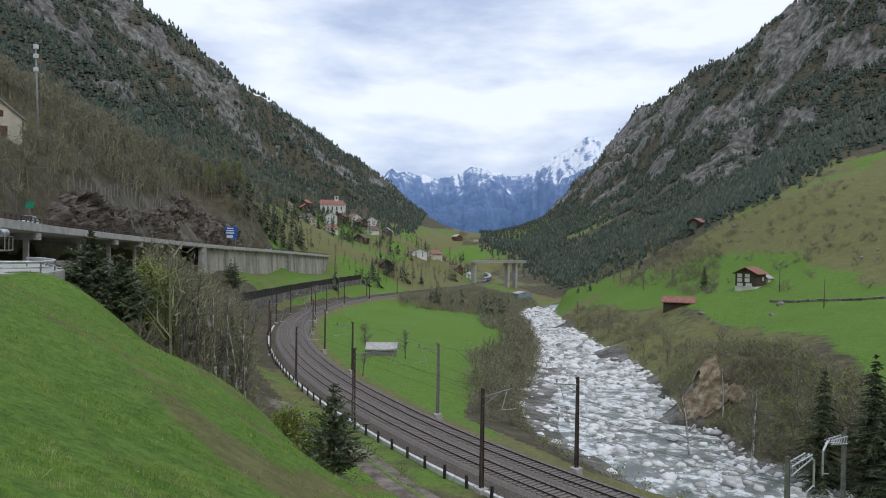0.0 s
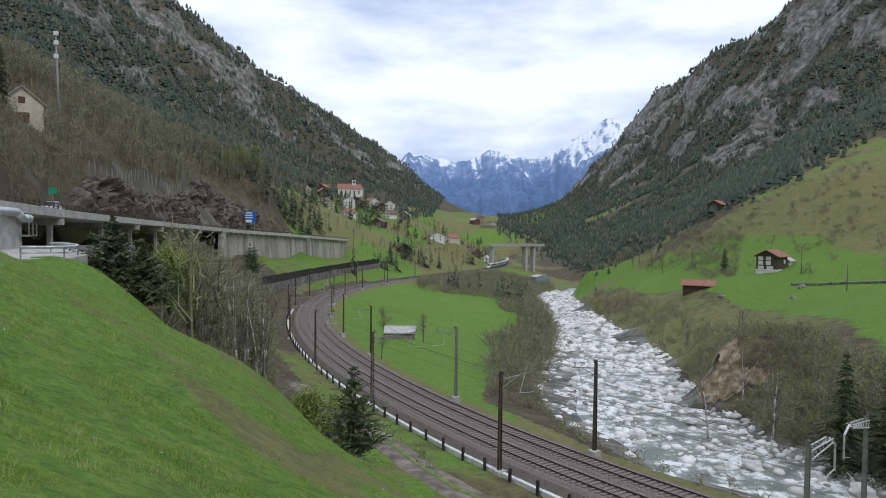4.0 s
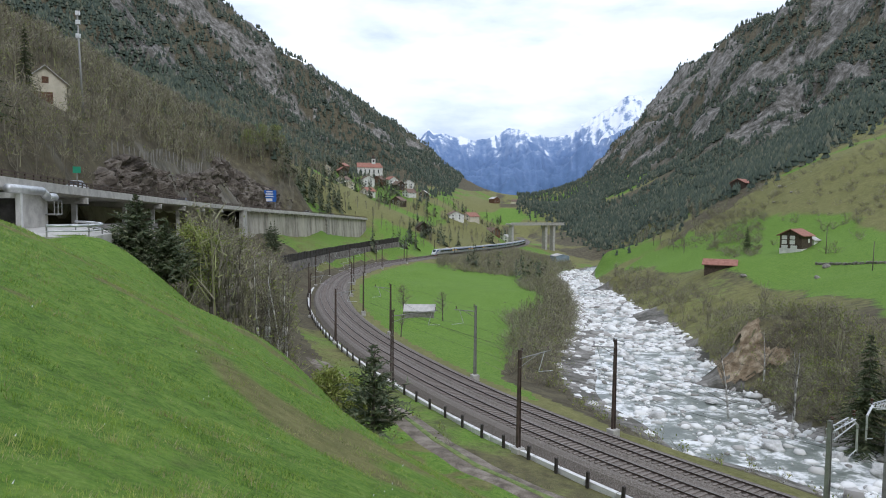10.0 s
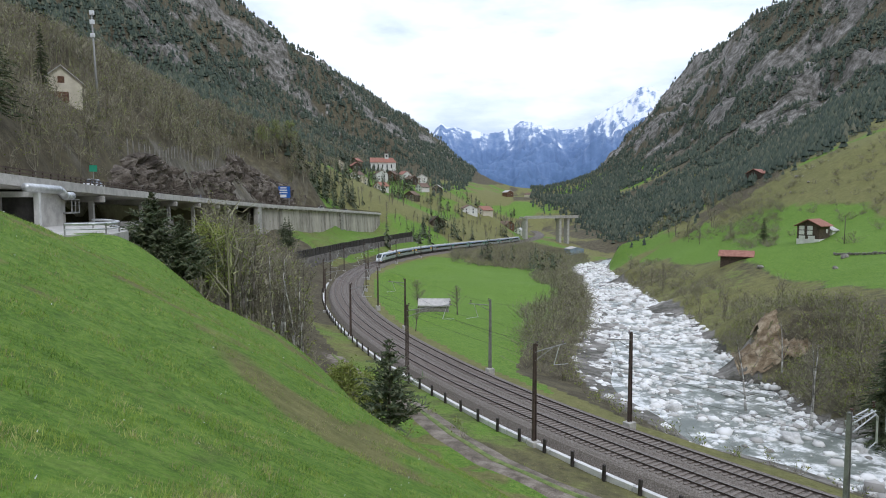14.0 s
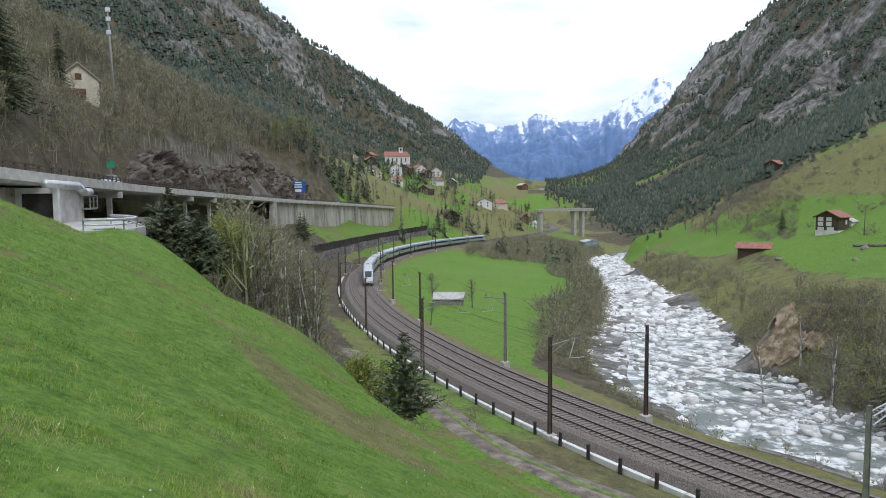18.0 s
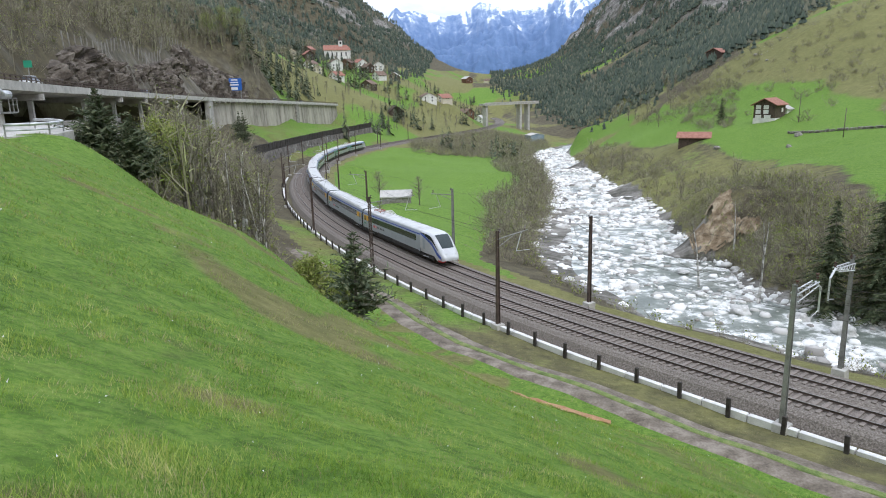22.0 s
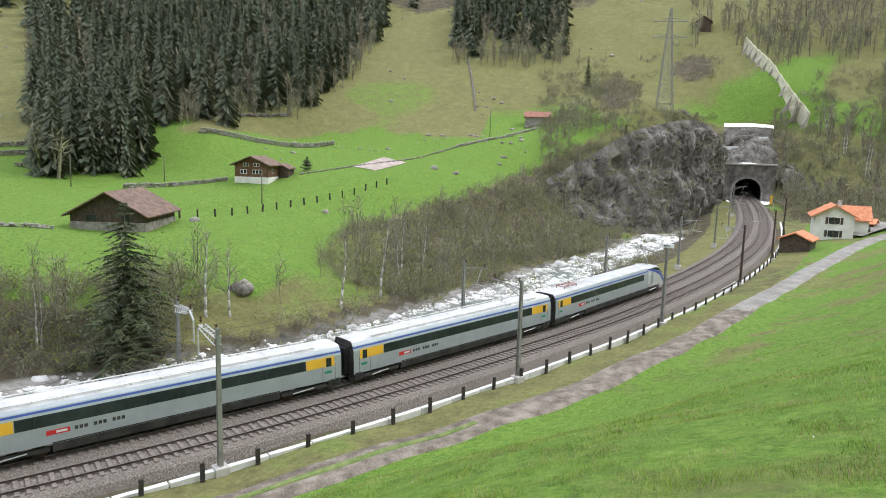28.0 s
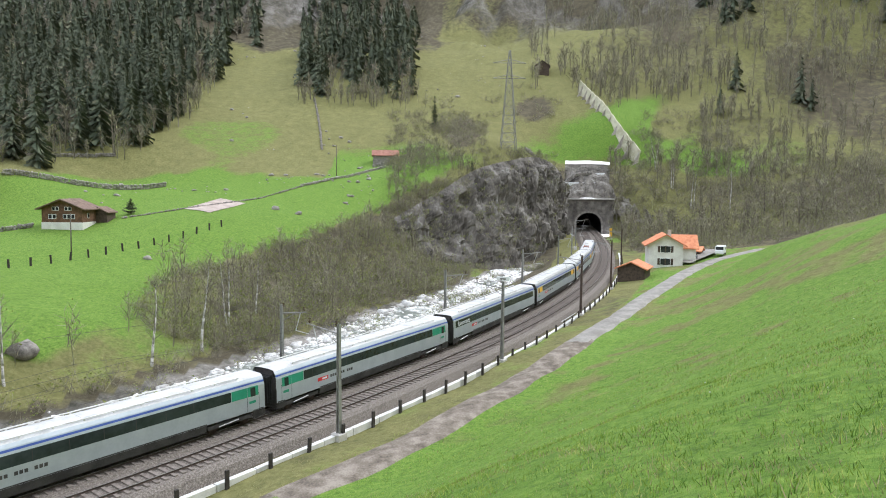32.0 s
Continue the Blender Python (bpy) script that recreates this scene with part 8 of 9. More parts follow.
def build_forest():
    rng = np.random.RandomState(31)
    # western mountainside
    p = scatter(92000, -46, 3, 230, 2500, rng)
    z = ground_z(p)
    a, e = az_el(p[:, 0], p[:, 1], z)
    bare = crag_mask(p[:, 0], p[:, 1])
    edge = np.interp(-a, [0, 3, 8, 12, 17, 22, 28, 34, 40, 46], [1.0, 1.2, 3.0, 3.2, 4.4, 6.2, 8.6, 10.2, 8.5, 7.5])
    keep = (e > edge + rng.normal(0, 0.7, len(z))) & (bare + rng.normal(0, 0.02, len(z)) < np.interp(e - edge, [0, 3, 8], [0.95, 0.715, 0.675])) & (p[:, 0] < -40)
    west = np.c_[p, z][keep]
    # eastern mountainside
    p = scatter(92000, 3, 40, 260, 2600, rng)
    z = ground_z(p)
    a, e = az_el(p[:, 0], p[:, 1], z)
    bare = crag_mask(p[:, 0], p[:, 1])
    edge = np.interp(a, [3, 6, 10, 15, 20, 25, 30, 36, 40], [0.2, -1.0, -3.3, -1.0, 1.6, 4.4, 7.4, 9.0, 10.5])
    keep = (e > edge + rng.normal(0, 0.5, len(z))) & (bare + rng.normal(0, 0.02, len(z)) < np.interp(e - edge, [0, 3, 7], [0.95, 0.70, 0.645])) & (p[:, 0] > 30)
    east = np.c_[p, z][keep]
    # woods on the near hillside
    p = scatter(8500, 40, 135, 120, 620, rng)
    z = ground_z(p)
    a, e = az_el(p[:, 0], p[:, 1], z)
    fuzz = rng.normal(0, 0.35, len(z))
    wood_a = (a > 55) & (a < 76.5 + 0.12 * e) & (e > np.interp(a, [55, 58, 64, 69, 73, 76], [1.5, 1.7, 2.2, 2.8, 6.0, 10.5]) + fuzz)
    wood_b = (a > 81) & (a < 90.0) & (e > 7.4 + fuzz)
    wood_c = (a > 50.0) & (a < 57.5) & (e > -2.6 + fuzz)
    wood_d = (a > 112) & (e > 13.0 + 1.5 * np.sin(a * 0.6) + fuzz)
    wood_e = (a > 40) & (a < 50) & (e > 8.5 + fuzz)
    wood_f = (a > 113) & (a < 121) & (e > 5.5) & (e < 7.8) & (rng.uniform(0, 1, len(a)) < 0.25)
    keep = wood_a | wood_b | wood_c | wood_d | wood_e | wood_f
    hill = np.c_[p, z][keep]
    bare = rng.uniform(0, 1, len(hill)) < 0.26
    firs = hill[~bare]
    tall = rng.uniform(13, 25, len(firs))
    close = np.hypot(firs[:, 0], firs[:, 1]) < 320
    v, f = fir_cloud(firs[~close] - [0, 0, 0.5], tall[~close], rng, 170, 0.20)
    v2, f2 = cones(firs[~close] - [0, 0, 0.5], tall[~close] * 0.8, rng, 0.13, 3, 6)
    v3, f3 = fir_cloud(firs[close] - [0, 0, 0.5], tall[close], rng, 430, 0.19, 0.46)
    v, f = np.vstack([v, v2, v3]), np.vstack([f, f2 + len(v), f3 + len(v) + len(v2)])
    array_mesh("hill_wood", v, f, M["needles"], "dense dark spruce wood on the hillside", "forest", "stuff")
    v, f, lv, lf = twig_cloud(hill[bare], rng.uniform(9, 15, int(bare.sum())), rng, 54, 0.26, True, 0.1, 2.4)
    array_mesh("hill_wood_bare_trees", v, f, M["twigs"], "leafless trees among the spruces", "trees", "stuff")
    # spruces below and beside the village
    p = np.stack([rng.uniform(-150, 40, 2600), rng.uniform(300, 900, 2600)], 1)
    s, off = track_frame(p)
    d_mw, _ = nearest(p, dense(MOTORWAY, 4.0))
    z = ground_z(p)
    a, e = az_el(p[:, 0], p[:, 1], z)
    belt = (a > -17) & (a < -8.8) & (e < np.interp(a, [-17, -9], [4.4, -1.2])) & (e > np.interp(a, [-17, -9], [0.3, -2.6]))
    keep = (np.abs(off) > 14) & (d_mw > 14) & (e < 4.6) & (belt | (fractal(p[:, 0] / 26, p[:, 1] / 26, 3) > 0.63)) & ~((a > -6) & (a < 1) & (e > 0.2))
    vp = np.c_[p, z][keep]
    v, f = fir_cloud(vp - [0, 0, 0.3], rng.uniform(9, 15, len(vp)), rng, 70, 0.22)
    array_mesh("village_wood", v, f, M["needles"], "dark spruces round and below the village", "forest", "stuff")
    for nm, pts, lo, hi, lab in (("west_forest", west, 7, 14, "dark conifer forest on the western mountainside"),
                                 ("east_forest", east, 7, 14, "dark conifer forest on the eastern mountainside")):
        h = rng.uniform(lo, hi, len(pts))
        r = np.hypot(pts[:, 0], pts[:, 1])
        h *= np.clip(0.75 + r / 1800, 0.75, 1.4)
        v, f = cones(pts - [0, 0, 0.5], h * 0.66, rng, 0.26, 2, 4)
        array_mesh(nm, v, f, M["forest"], lab, "forest", "stuff")


def build_scrub():
    rng = np.random.RandomState(77)
    shrubs, shrub_h, trees, tree_h = [], [], [], []

    def sow(n, x0, x1, y0, y1, test, h0, h1, tall=False):
        p = np.stack([rng.uniform(x0, x1, n), rng.uniform(y0, y1, n)], 1)
        z = ground_z(p)
        s, off = track_frame(p)
        riv, half = river_frame(p)
        a, e = az_el(p[:, 0], p[:, 1], z)
        k = test(p[:, 0], p[:, 1], z, off, np.sign(riv) * np.maximum(np.abs(riv) - half, 0), a, e, s)
        q = np.c_[p, z][k]
        h = rng.uniform(h0, h1, len(q))
        (trees if tall else shrubs).append(q)
        (tree_h if tall else shrub_h).append(h)
    # river banks
    sow(5200, 25, 175, -10, 130, lambda x, y, z, o, r, a, e, s: (r > 1.0) & (r < 9 + 9 * fractal(x / 12, y / 12, 3)) & (z < 3.2) & ((fractal(x / 9 + 4, y / 9, 3) > 0.45) | (a < 55)) & ~((a > 62) & (a < 74) & (z > -1.5)), 1.6, 4.4)
    sow(500, 30, 175, -10, 300, lambda x, y, z, o, r, a, e, s: (r > 1.5) & (r < 13), 4, 8, True)
    sow(1200, 40, 110, 120, 330, lambda x, y, z, o, r, a, e, s: (r > 1.0) & (r < 16) & (z < 1.0), 1.8, 4.0)
    sow(3000, -15, 45, 95, 420, lambda x, y, z, o, r, a, e, s: (r < -1.5) & (r > -15 - 6 * np.sin(y * 0.05)) & (o > 12) & ((a > 2.4) | (y > 270)), 2.5, 6.0)
    sow(420, -15, 40, 100, 240, lambda x, y, z, o, r, a, e, s: (r < -3.0) & (r > -13) & (o > 14) & (a > 2.8), 5.0, 7.5, True)
    sow(500, 0, 70, 50, 110, lambda x, y, z, o, r, a, e, s: (r < -0.5) & (r > -5) & (o > 6.5), 0.8, 2.2)
    sow(1500, -30, 60, 320, 480, lambda x, y, z, o, r, a, e, s: (o > 7) & (o < 60) & (z < -2) & (a > -3.5), 3.0, 6.0)
    # behind the spur, below the motorway
    sow(620, -62, -12, 54, 150, lambda x, y, z, o, r, a, e, s: (o < -9.5) & (x > -0.16 * y - 36) & (z < 13.5) & (a > -23.4) & (a < -15.9) & ~((x > -20) & (y < 62)), 7, 12.5, True)
    sow(900, -62, -12, 54, 190, lambda x, y, z, o, r, a, e, s: (o < -9) & (x > -0.16 * y - 36) & (z < 12) & (a > -26) & (a < -15.2), 1.8, 4.0)
    # above the motorway
    sow(5200, -170, -52, 60, 400, lambda x, y, z, o, r, a, e, s: (x < -0.10 * y - 50) & (e < 11.5) & (e > 1.2) & ~((a > -34.4) & (a < -31.6) & (e > 5.2) & (e < 9.5)) & (e > np.interp(a, [-33, -31, -28.8, -25, -22, -20.5, -15, -13], [1.2, 1.8, 3.6, 2.6, 3.0, 3.6, 0.6, 0.6])), 5, 10.5, True)
    sow(3200, -190, -60, 60, 420, lambda x, y, z, o, r, a, e, s: (x < -0.10 * y - 54) & (e < 12) & ((e > np.interp(a, [-33, -31, -28.8, -25, -22, -20.5, -15, -13], [1.2, 1.8, 3.4, 2.4, 2.8, 3.5, 0.6, 0.6])) | (fractal(x / 7, y / 7, 2) > 0.66)), 1.8, 4.0)
    sow(1300, -320, -110, 250, 900, lambda x, y, z, o, r, a, e, s: (e > 1.5) & (e < 7.5), 6, 12, True)
    # cliff, portal slope and pasture thickets
    sow(2600, 175, 300, -150, 20, lambda x, y, z, o, r, a, e, s: (np.abs(o + 1.35) > 9) & ((o < -9) & (z > 5) | (o > 9) & (z > 13)) & (a > 88) & ~((a > 96) & (e > 3.2) & (a < 107)) & (e < 6.0) & (x > 170 + 0.0 * y), 1.6, 4.4)
    sow(600, 190, 330, -190, -60, lambda x, y, z, o, r, a, e, s: (o < -9) & (a > 103.5) & ~((a < 112) & (e > 2.5) & (e < 6.5)), 6, 11, True)
    sow(1500, 185, 290, -190, -60, lambda x, y, z, o, r, a, e, s: (o < -9.5) & (a > 103.2) & (e < 2.6), 2.0, 5.0)
    sow(700, 130, 215, -25, 45, lambda x, y, z, o, r, a, e, s: (r > 1) & (r < 26) & (z < 19) & (a > 79), 1.6, 4.0)
    sow(1200, 290, 480, -260, -30, lambda x, y, z, o, r, a, e, s: (a > 99) & (e > 7.2) & (fractal(x / 22, y / 22, 3) > 0.42), 8, 14, True)
    sow(420, 250, 400, -90, 10, lambda x, y, z, o, r, a, e, s: (e > 3.5) & (e < 11) & (((a - 92.0) / 2.2) ** 2 + ((e - 5.2) / 2.0) ** 2 < 1) | (((a - 98.5) / 3.0) ** 2 + ((e - 6.6) / 1.8) ** 2 < 1), 2, 5)
    sow(900, 60, 190, 180, 400, lambda x, y, z, o, r, a, e, s: (fractal(x / 24 + 9, y / 24, 3) > 0.58) & (a > 14) & (a < 33) & (e < 3.5) & (e > -3.4), 2, 4.5)
    sow(240, 60, 190, 230, 420, lambda x, y, z, o, r, a, e, s: (a > 9) & (a < 18.5) & (e < 1.0) & (e > -3.6), 5, 9, True)
    # near bank of the upper river and the cliff's brow
    sow(2400, 55, 190, -35, 45, lambda x, y, z, o, r, a, e, s: (r < 0.2) & (r > -7) & (o > 5.0) & (fractal(x / 8, y / 8, 2) > 0.42), 1.0, 3.2)
    sow(700, 184, 262, -62, 6, lambda x, y, z, o, r, a, e, s: (z > 15) & (o > 9) & (e < 3.0) & (a < 103), 1.6, 3.6)
    sow(260, 184, 262, -62, 6, lambda x, y, z, o, r, a, e, s: (z > 14) & (o > 9) & (e < 2.5) & (a < 103), 3.5, 6.0, True)
    sow(1100, 70, 200, 150, 400, lambda x, y, z, o, r, a, e, s: (fractal(x / 20 + 3, y / 20, 3) > 0.53) & (a > 14) & (a < 36) & (e > -1.2) & (e < 5.0), 1.5, 3.8)
    sow(3200, 28, 78, 42, 138, lambda x, y, z, o, r, a, e, s: (r > 0.8) & (r < 16) & (o > 5) & ~((r < 9) & (y > 98) & (y < 128) & (fractal(x / 5, y / 5, 2) < 0.62)), 1.4, 3.8)
    sow(260, 30, 80, 40, 100, lambda x, y, z, o, r, a, e, s: (r > 2) & (r < 13), 4.5, 9, True)
    sow(2600, 60, 190, 150, 400, lambda x, y, z, o, r, a, e, s: ((a - 19.8) / 2.6) ** 2 + ((e + 1.9) / 2.0) ** 2 + 0.8 * (fractal(x / 9, y / 9, 2) - 0.5) < 1, 1.8, 4.2)
    sow(5200, 95, 215, -45, 52, lambda x, y, z, o, r, a, e, s: (r > 0.5) & (o > 8) & (a > 70.5) & (a < 95) & (e < np.interp(a, [70, 72, 85.8, 90, 95], [-8.8, -7.4, -2.6, -0.2, 1.5]) + 0.6 * (fractal(x / 9, y / 9, 2) - 0.5)), 1.4, 3.8)
    sow(420, 95, 205, -40, 50, lambda x, y, z, o, r, a, e, s: (r > 0.5) & (o > 8) & (a > 71) & (a < 92) & (e < np.interp(a, [70, 72, 85.8, 90, 95], [-9.2, -7.9, -3.4, -1.0, 0])), 4.5, 9, True)
    # bare trees along the lower edge of the spruce woods
    sow(3600, 110, 300, 20, 190, lambda x, y, z, o, r, a, e, s: (a > 55) & (a < 76) & (np.abs(e + 0.3 - np.interp(a, [55, 58, 64, 69, 73, 76], [1.5, 1.7, 2.2, 2.8, 6.0, 10.5])) < 0.55), 5, 10, True)
    sow(900, 200, 380, -10, 70, lambda x, y, z, o, r, a, e, s: (a > 80.5) & (a < 91) & (np.abs(e - 6.9) < 0.6), 5, 10, True)
    q = np.array(LEDGES)
    shrubs.append(q)
    shrub_h.append(rng.uniform(1.0, 2.8, len(q)))
    # near the village
    sow(800, -150, 40, 400, 900, lambda x, y, z, o, r, a, e, s: (o < -12) & (e < 2.2), 3, 8, True)
    sow(60, -22, -2, 40, 78, lambda x, y, z, o, r, a, e, s: (o < -8.5) & (o > -22) & (z < 6.5) & (y > 50) & (y < 66), 1.0, 2.2)
    q, h = np.vstack(shrubs), np.concatenate(shrub_h)
    v, f, lv, lf = twig_cloud(q, h, rng, 51, 0.55, False, 0.17, np.clip(np.hypot(q[:, 0], q[:, 1]) / 135, 0.8, 1.7))
    array_mesh("scrub", v, f, M["twigs"], "bare brown spring scrub on banks and slopes", "shrubs", "stuff")
    array_mesh("scrub_buds", lv, lf, M["bud"], "first yellow-green leaves on the scrub", "leaves", "stuff")
    q, h = np.vstack(trees), np.concatenate(tree_h)
    v, f, lv, lf = twig_cloud(q, h, rng, 54, 0.26, True, 0.17, np.clip(np.hypot(q[:, 0], q[:, 1]) / 150, 0.8, 1.6))
    array_mesh("bare_trees", v, f, M["twigs"], "leafless deciduous trees on the slopes", "trees", "stuff")
    array_mesh("tree_buds", lv, lf, M["bud"], "first yellow-green leaves on the trees", "leaves", "stuff")


def conifer_mesh(h, rng, rad, dense_=34, droop=0.35, pine=False):
    """Needle branches of one conifer as slivers in whorls."""
    vs, fs, k = [], [], 0
    for i in range(dense_):
        u = min(0.995, (i + 0.5) / dense_ + rng.normal(0, 0.3 / dense_))
        z = h * (0.07 + 0.91 * u) if not pine else h * (0.05 + 0.93 * u)
        reach = rad * h * ((1 - u) ** 0.8 * 0.95 + 0.05) * (1 if not pine else 0.45 + 0.9 * math.sin(math.pi * min(1, 0.8 * u + 0.2))) * rng.uniform(0.72, 1.18)
        n = (9 if u < 0.7 else 7)
        a = rng.uniform(0, 6.28) + np.arange(n) * 6.283 / n + rng.normal(0, 0.3, n)
        ln = reach * rng.uniform(0.35, 1.25, n)
        dirs_ = np.stack([np.cos(a), np.sin(a), np.full(n, 0.0)], 1)
        base = np.tile((0, 0, z), (n, 1)) + rng.normal(0, 0.04, (n, 3))
        tip = base + dirs_ * ln[:, None] + np.c_[np.zeros((n, 2)), (-droop * ln if not pine else 0.25 * ln) + rng.normal(0, 0.12, n)]
        steps = 12
        for m in range(steps):
            w = 0.12 + 0.88 * m / (steps - 1)
            s = base * (1 - w) + tip * w
            side = np.stack([-dirs_[:, 1], dirs_[:, 0], np.zeros(n)], 1)
            for sg in (-1, 1):
                fan = dirs_ * 0.6 + side * sg * rng.uniform(0.4, 1.0, (n, 1)) + np.c_[np.zeros((n, 2)), rng.uniform(-0.6, 0.1 if not pine else 0.7, n)]
                t = s + fan * (0.22 * ln + 0.14)[:, None] * (1.1 - 0.5 * w) * rng.uniform(0.6, 1.2, (n, 1))
                v, f = slivers(s, t, 0.05 + 0.028 * ln * (1.2 - w), rng)
                vs.append(v)
                fs.append(f + k)
                k += len(v)
    return np.vstack(vs), np.vstack(fs)


def conifer(x, y, h, rad, label, seed, pine=False, name="spruce_tree", z=None):
    rng = np.random.RandomState(seed)
    t = thing(name, pose(x, y, gz(x, y) if z is None else z), label, "tree")
    bm = bmesh.new()
    tube(bm, (0, 0, -0.8), (0.02 * h * (1 if pine else 0), 0, h * 0.96), 0.016 * h + 0.05, 0.02, n=8)
    part("trunk", bm, M["bark"], t, "grey-brown trunk", True)
    v, f = conifer_mesh(h, rng, rad, int((16 + h * 1.25) * (1.25 if name == "fir_tree" else 0.65 if pine else 1.0)), 0.35, pine)
    ob = array_mesh("crown", v, f, M["pine" if pine else "spruce"], "dark green needle branches", "", "")
    ob.parent = t
    return t


def broadleaf(x, y, h, label, seed, bark="birch", leaf=0.0, stems=1, spread=0.22, name="birch_tree", lean=0.05):
    rng = np.random.RandomState(seed)
    t = thing(name, pose(x, y, gz(x, y)), label, "tree")
    tw_v, tw_f, k = [], [], 0
    lv_all, lf_all, kl = [], [], 0
    for s in range(stems):
        bm = bmesh.new()
        p = Vector((rng.uniform(-0.5, 0.5) * (stems > 1), rng.uniform(-0.5, 0.5) * (stems > 1), -0.6))
        d = Vector((rng.normal() * lean, rng.normal() * lean, 1)).normalized()
        r = 0.014 * h + 0.03
        segs = 7
        line = [p.copy()]
        for i in range(segs):
            p = p + d * (h / segs)
            d = (d + Vector((rng.normal() * 0.04, rng.normal() * 0.04, 0.03))).normalized()
            line.append(p.copy())
        for i in range(segs):
            tube(bm, line[i], line[i + 1], r * (1 - i / segs) + 0.015, r * (1 - (i + 1) / segs) + 0.015, n=7)
        part("trunk", bm, M[bark], t, "pale slender trunk" if bark == "birch" else "grey trunk", True)
        n = 26
        u = rng.uniform(0.28, 0.98, n)
        st = np.array([list(line[int(q * segs)].lerp(line[min(segs, int(q * segs) + 1)], q * segs % 1)) for q in u])
        dd = heading(n, rng, 0.35, 1.25)
        ln = h * (1.05 - u) * rng.uniform(0.3, 0.6, n) + 0.5
        tip = st + dd * ln[:, None] * np.array([spread * 4, spread * 4, 1.0])
        bm = bmesh.new()
        for a, b in zip(st, tip):
            tube(bm, a, b, 0.012 + 0.0022 * h, 0.008, n=4)
        part("branchwork", bm, M["bark"], t)
        b2, t2 = np.repeat(st, 12, 0), np.repeat(tip, 12, 0)
        w = rng.uniform(0.25, 1.0, len(b2))[:, None]
        s2 = b2 * (1 - w) + t2 * w
        e2 = s2 + heading(len(s2), rng, -0.35, 1.1) * rng.uniform(0.05, 0.13, (len(s2), 1)) * h
        v, f = slivers(s2, e2, np.full(len(s2), 0.014), rng)
        tw_v.append(v)
        tw_f.append(f + k)
        k += len(v)
        if leaf:
            sel = rng.uniform(0, 1, len(e2)) < leaf
            p4 = np.repeat(e2[sel], 6, 0) + rng.normal(0, 0.25, (6 * int(sel.sum()), 3))
            q4 = p4 + rng.normal(0, 0.12, p4.shape)
            v, f = slivers(p4, q4, np.full(len(p4), 0.06), rng)
            lv_all.append(v)
            lf_all.append(f + kl)
            kl += len(v)
    ob = array_mesh("twig_crown", np.vstack(tw_v), np.vstack(tw_f), M["twigs"], "fine bare twigs", "", "")
    ob.parent = t
    if lv_all:
        ob = array_mesh("foliage", np.vstack(lv_all), np.vstack(lf_all), M["bud"], "sparse young leaves", "", "")
        ob.parent = t
    return t


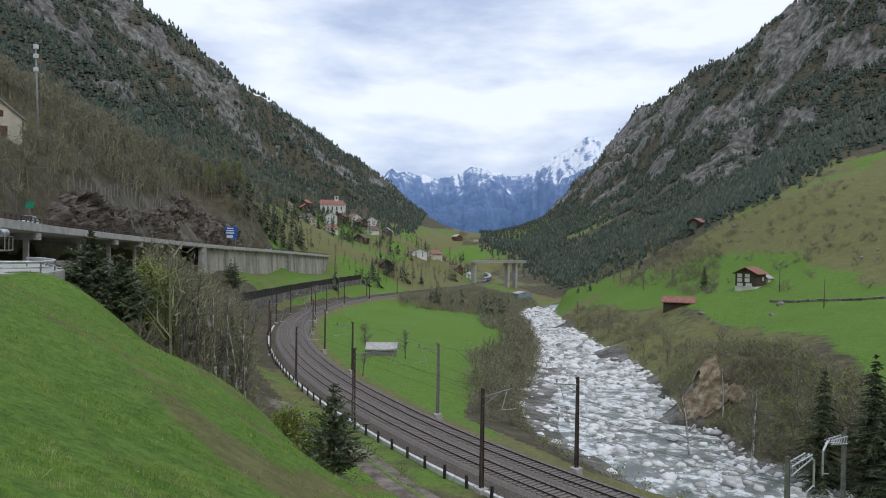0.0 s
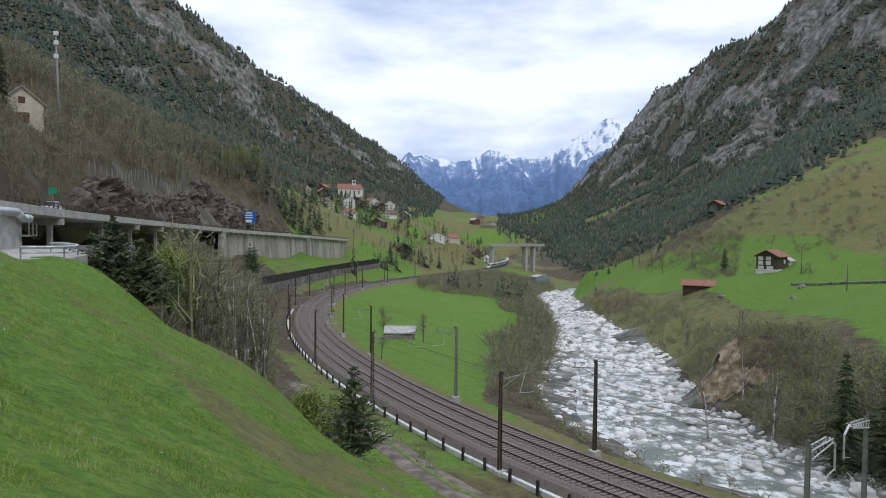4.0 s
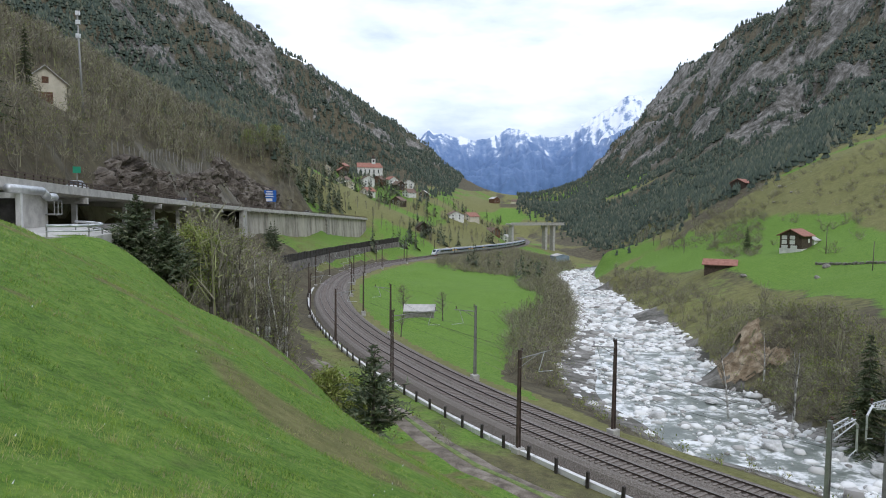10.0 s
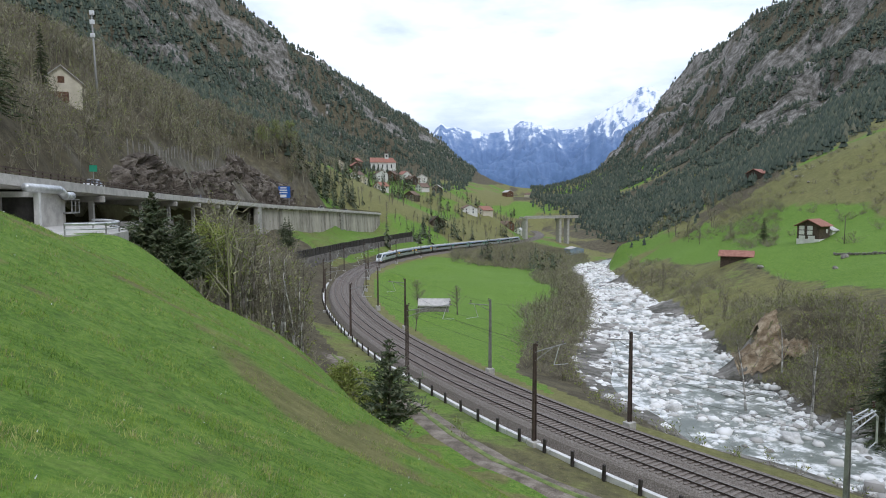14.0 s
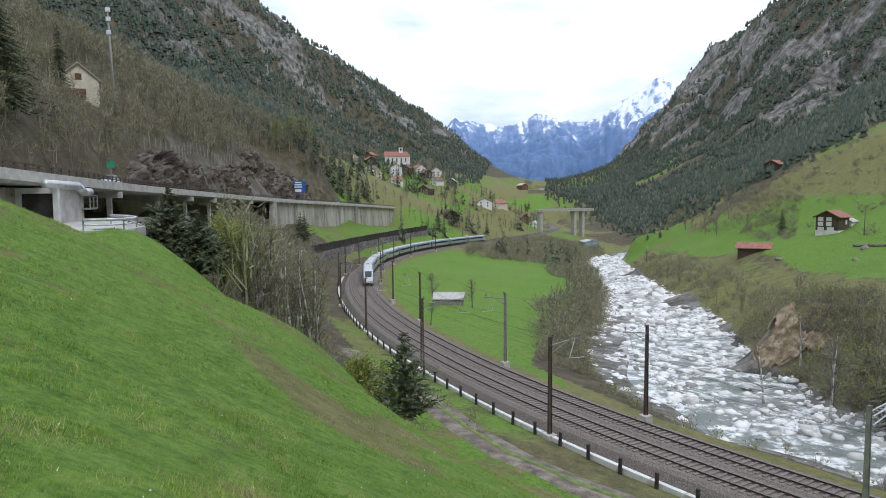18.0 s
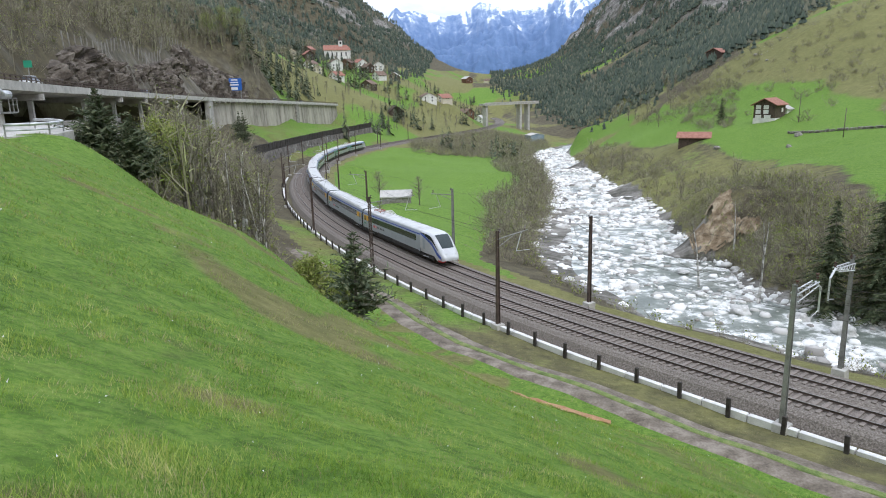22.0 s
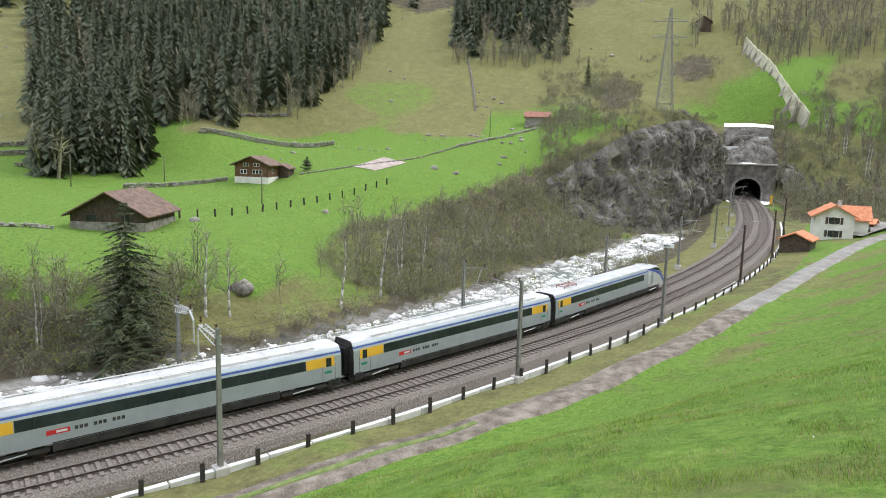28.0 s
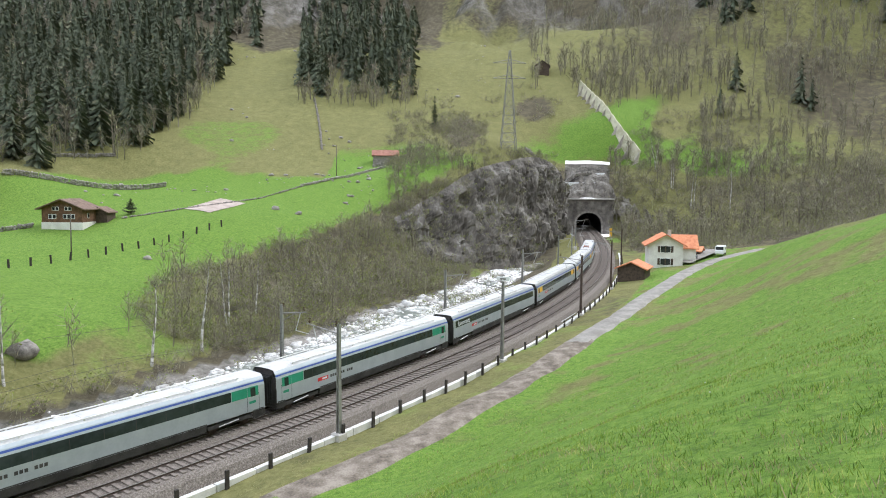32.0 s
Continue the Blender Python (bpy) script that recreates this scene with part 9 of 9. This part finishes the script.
def build_trees():
    sp = "tall dark spruce on the river bank"
    conifer(63.5, 43.5, 17.5, 0.37, sp, 1)
    conifer(51.6, 58.0, 15.2, 0.32, sp, 2)
    conifer(43.0, 68.2, 14.4, 0.31, sp, 3)
    conifer(44.6, 67.0, 14.0, 0.29, sp, 4)
    conifer(39.5, 71.0, 12.8, 0.26, "slim dark spruce among bare trees", 6)
    # pines and firs on the home spur
    conifer(-30.5, 59.6, 7.0, 0.46, "bushy dark fir at the foot of the gallery", 11, True, name="fir_tree")
    conifer(-27.4, 59.0, 6.0, 0.50, "bushy dark fir below the pull-off", 12, True, name="fir_tree")
    conifer(-7.2, 46.2, 6.8, 0.38, "small open-crowned dark pine on the slope", 13, True, "pine_tree")
    conifer(-62.0, 205.0, 10.5, 0.28, "dark pine in front of the retaining wall", 14, True, "pine_tree")
    conifer(-66.0, 214.0, 9.0, 0.28, "dark pine in front of the retaining wall", 15, True, "pine_tree")
    conifer(-66.5, 86.0, 15.0, 0.36, "dark spruce above the motorway", 16)
    conifer(-72.0, 92.0, 15.0, 0.36, "dark spruce above the motorway", 17)
    conifer(-90.5, 134.0, 13.0, 0.17, "dark spruce beside a cream house", 18)
    conifer(92.0, 243.0, 9.0, 0.22, "single spruce at the meadow's edge", 19)
    conifer(238.0, -40.0, 8.0, 0.25, "spruce beside the pylon", 20)
    conifer(262.0, -8.0, 12.5, 0.16, "slim spruce in a thicket on the pasture", 21)
    conifer(214.0, -18.5, 7.0, 0.2, "small spruce on top of the cliff", 22)
    conifer(164.0, 62.0, 3.6, 0.4, "round dark bush beside a chalet", 23, True, "conifer_bush")
    b = "slender white-barked birch, still leafless, by the river"
    for k, (x, y, h, st) in enumerate(((50.5, 60.5, 10, 1), (58.5, 55.5, 10.5, 3), (66.5, 47, 9, 2), (86.5, 28.0, 11, 1), (94.0, 24.5, 12, 1), (73, 40.0, 10.5, 1), (34.5, 76, 10.5, 2),
                                       (30.5, 84, 10, 1), (44, 66, 8, 1), (54, 58, 8, 1), (75, 38, 9, 1), (104, 24, 10, 2), (112, 22, 9, 1), (41, 100, 8, 1), (46, 70, 7, 2), (61, 52, 8, 2))):
        broadleaf(x, y, h, b, 200 + k, "birch", 0.02, st)
    b = "tall leafless birch behind the grassy spur"
    for k, (x, y, h, st) in enumerate(((-22, 60, 10, 2), (-20, 63, 11, 3), (-18.3, 61, 9.5, 2), (-19.5, 66, 11, 2), (-18.8, 64, 9, 1), (-24, 66, 12, 2), (-27, 70, 12, 2), (-21.5, 70, 9, 2), (-30, 78, 12, 3),
                                       (-22, 76, 11, 2), (-17.6, 60.5, 7.5, 2), (-33, 84, 12, 2))):
        broadleaf(x, y, h, b, 300 + k, "birch" if k % 3 else "bark", 0.03, st, 0.16)
    for k, (x, y, h) in enumerate(((-24.5, 61.5, 8.5), (-10.5, 55, 4.0), (-9.0, 51.5, 3.6), (-11.5, 53, 3.4), (-13, 57.5, 3.4), (-27, 63, 8))):
        broadleaf(x, y, h, "young tree covered in fresh yellow-green leaves", 400 + k, "bark", 0.55, 3, 0.22, "budding_tree")
    broadleaf(-7.5, 146.5, 6.5, "gnarled bare fruit tree in the meadow", 420, "bark", 0.0, 2, 0.3, "fruit_tree", 0.12)
    broadleaf(-17.0, 152.0, 7.5, "bare tree beside the field shed", 421, "bark", 0.05, 2, 0.28, "fruit_tree", 0.1)
    broadleaf(-13.5, 118.0, 4.5, "small bare tree in the meadow", 422, "bark", 0.0, 1, 0.2, "fruit_tree", 0.1)
    for k, (x, y, h) in enumerate(((-96, 300, 13), (-92, 308, 12), (-100, 292, 12), (-95, 318, 11))):
        broadleaf(x, y, h, "broad tree in fresh light green leaf", 430 + k, "bark", 0.6, 4, 0.3, "leafy_tree")
    for k, (x, y, h, st) in enumerate(((228, -98, 13, 1), (233, -106, 14, 1), (222, -112, 13, 1), (240, -96, 13, 2), (215, -104, 9, 3), (262, -90, 13, 2), (210, -118, 12, 1), (251, -93, 11, 2))):
        broadleaf(x, y, h, "tall thin leafless tree on the portal slope", 440 + k, "birch" if k % 2 else "bark", 0.0, st, 0.14, "bare_tree")


build_forest()
build_scrub()
build_trees()


# ---- grass and flowers on the home slope ----
def build_grass():
    rng = np.random.RandomState(9)

    def blades(n, az0, az1, r0, r1, h0, h1, wid, cluster, seed_noise, mood=0):
        p = scatter(n, az0, az1, r0, r1, rng)
        if cluster:
            keep = fractal(p[:, 0] / 1.3 + seed_noise, p[:, 1] / 1.3, 3) + 0.35 * (fractal(p[:, 0] / 6 + seed_noise, p[:, 1] / 6, 2) - 0.5) > cluster
            p = p[keep]
        s, off = track_frame(p)
        d_road, _ = nearest(p, dense(ROAD, 2.0))
        p = p[((off < -11) | (off < -7.9) & (mood == 1)) & (d_road > 1.8) & (p[:, 1] < 62)]
        wi = withered(p)
        p = p[(rng.uniform(0, 1, len(p)) > 0.85 * wi) if mood == 0 else (rng.uniform(0, 1, len(p)) < 0.10 + wi + 0.9 * np.clip((fractal(p[:, 0] / 0.9 + 31, p[:, 1] / 0.9, 3) - 0.55) * 9, 0, 1))]
        z = ground_z(p)
        r = np.hypot(p[:, 0], p[:, 1])
        base = np.c_[p, z - 0.03]
        tuft = fractal(p[:, 0] / 0.7 + 5, p[:, 1] / 0.7, 2)
        h = rng.uniform(h0, h1, len(p)) * (1 + 0.012 * r) * (0.35 + 1.7 * np.clip(tuft - 0.25, 0, 0.6))
        tip = base + np.c_[rng.normal(0, 0.42, (len(p), 2)) * h[:, None], h]
        return slivers(base, tip, wid * (1 + r / 6), rng)
    v, f = blades(520000, -42, 130, 2.2, 60, 0.03, 0.11, 0.0022, 0, 0)
    array_mesh("grass", v, f, M["grass"], "fresh green spring grass of the slope", "grass", "stuff")
    v, f = blades(360000, -42, 130, 2.2, 70, 0.03, 0.11, 0.0022, 0.0, 3.0, 1)
    array_mesh("dry_grass", v, f, M["straw"], "tufts of last year's straw-coloured grass", "grass", "stuff")
    v, f = blades(170000, -42, 130, 2.2, 70, 0.03, 0.11, 0.0024, 0.55, 23.0)
    array_mesh("lush_grass", v, f, M["lush"], "darker lush tufts of grass", "grass", "stuff")
    p = scatter(260, -42, 128, 4, 45, rng)
    s, off = track_frame(p)
    p = p[off < -12]
    z = ground_z(p) + 0.10
    r = np.hypot(p[:, 0], p[:, 1])
    c = np.c_[p, z]
    a = c + rng.normal(0, 0.008, c.shape) * (1 + r / 9)[:, None]
    v, f = slivers(c, a, 0.004 * (1 + r / 9), rng)
    array_mesh("flowers", v, f, M["white_paint"], "scattered small white meadow flowers", "flowers", "stuff")


build_grass()


motions()
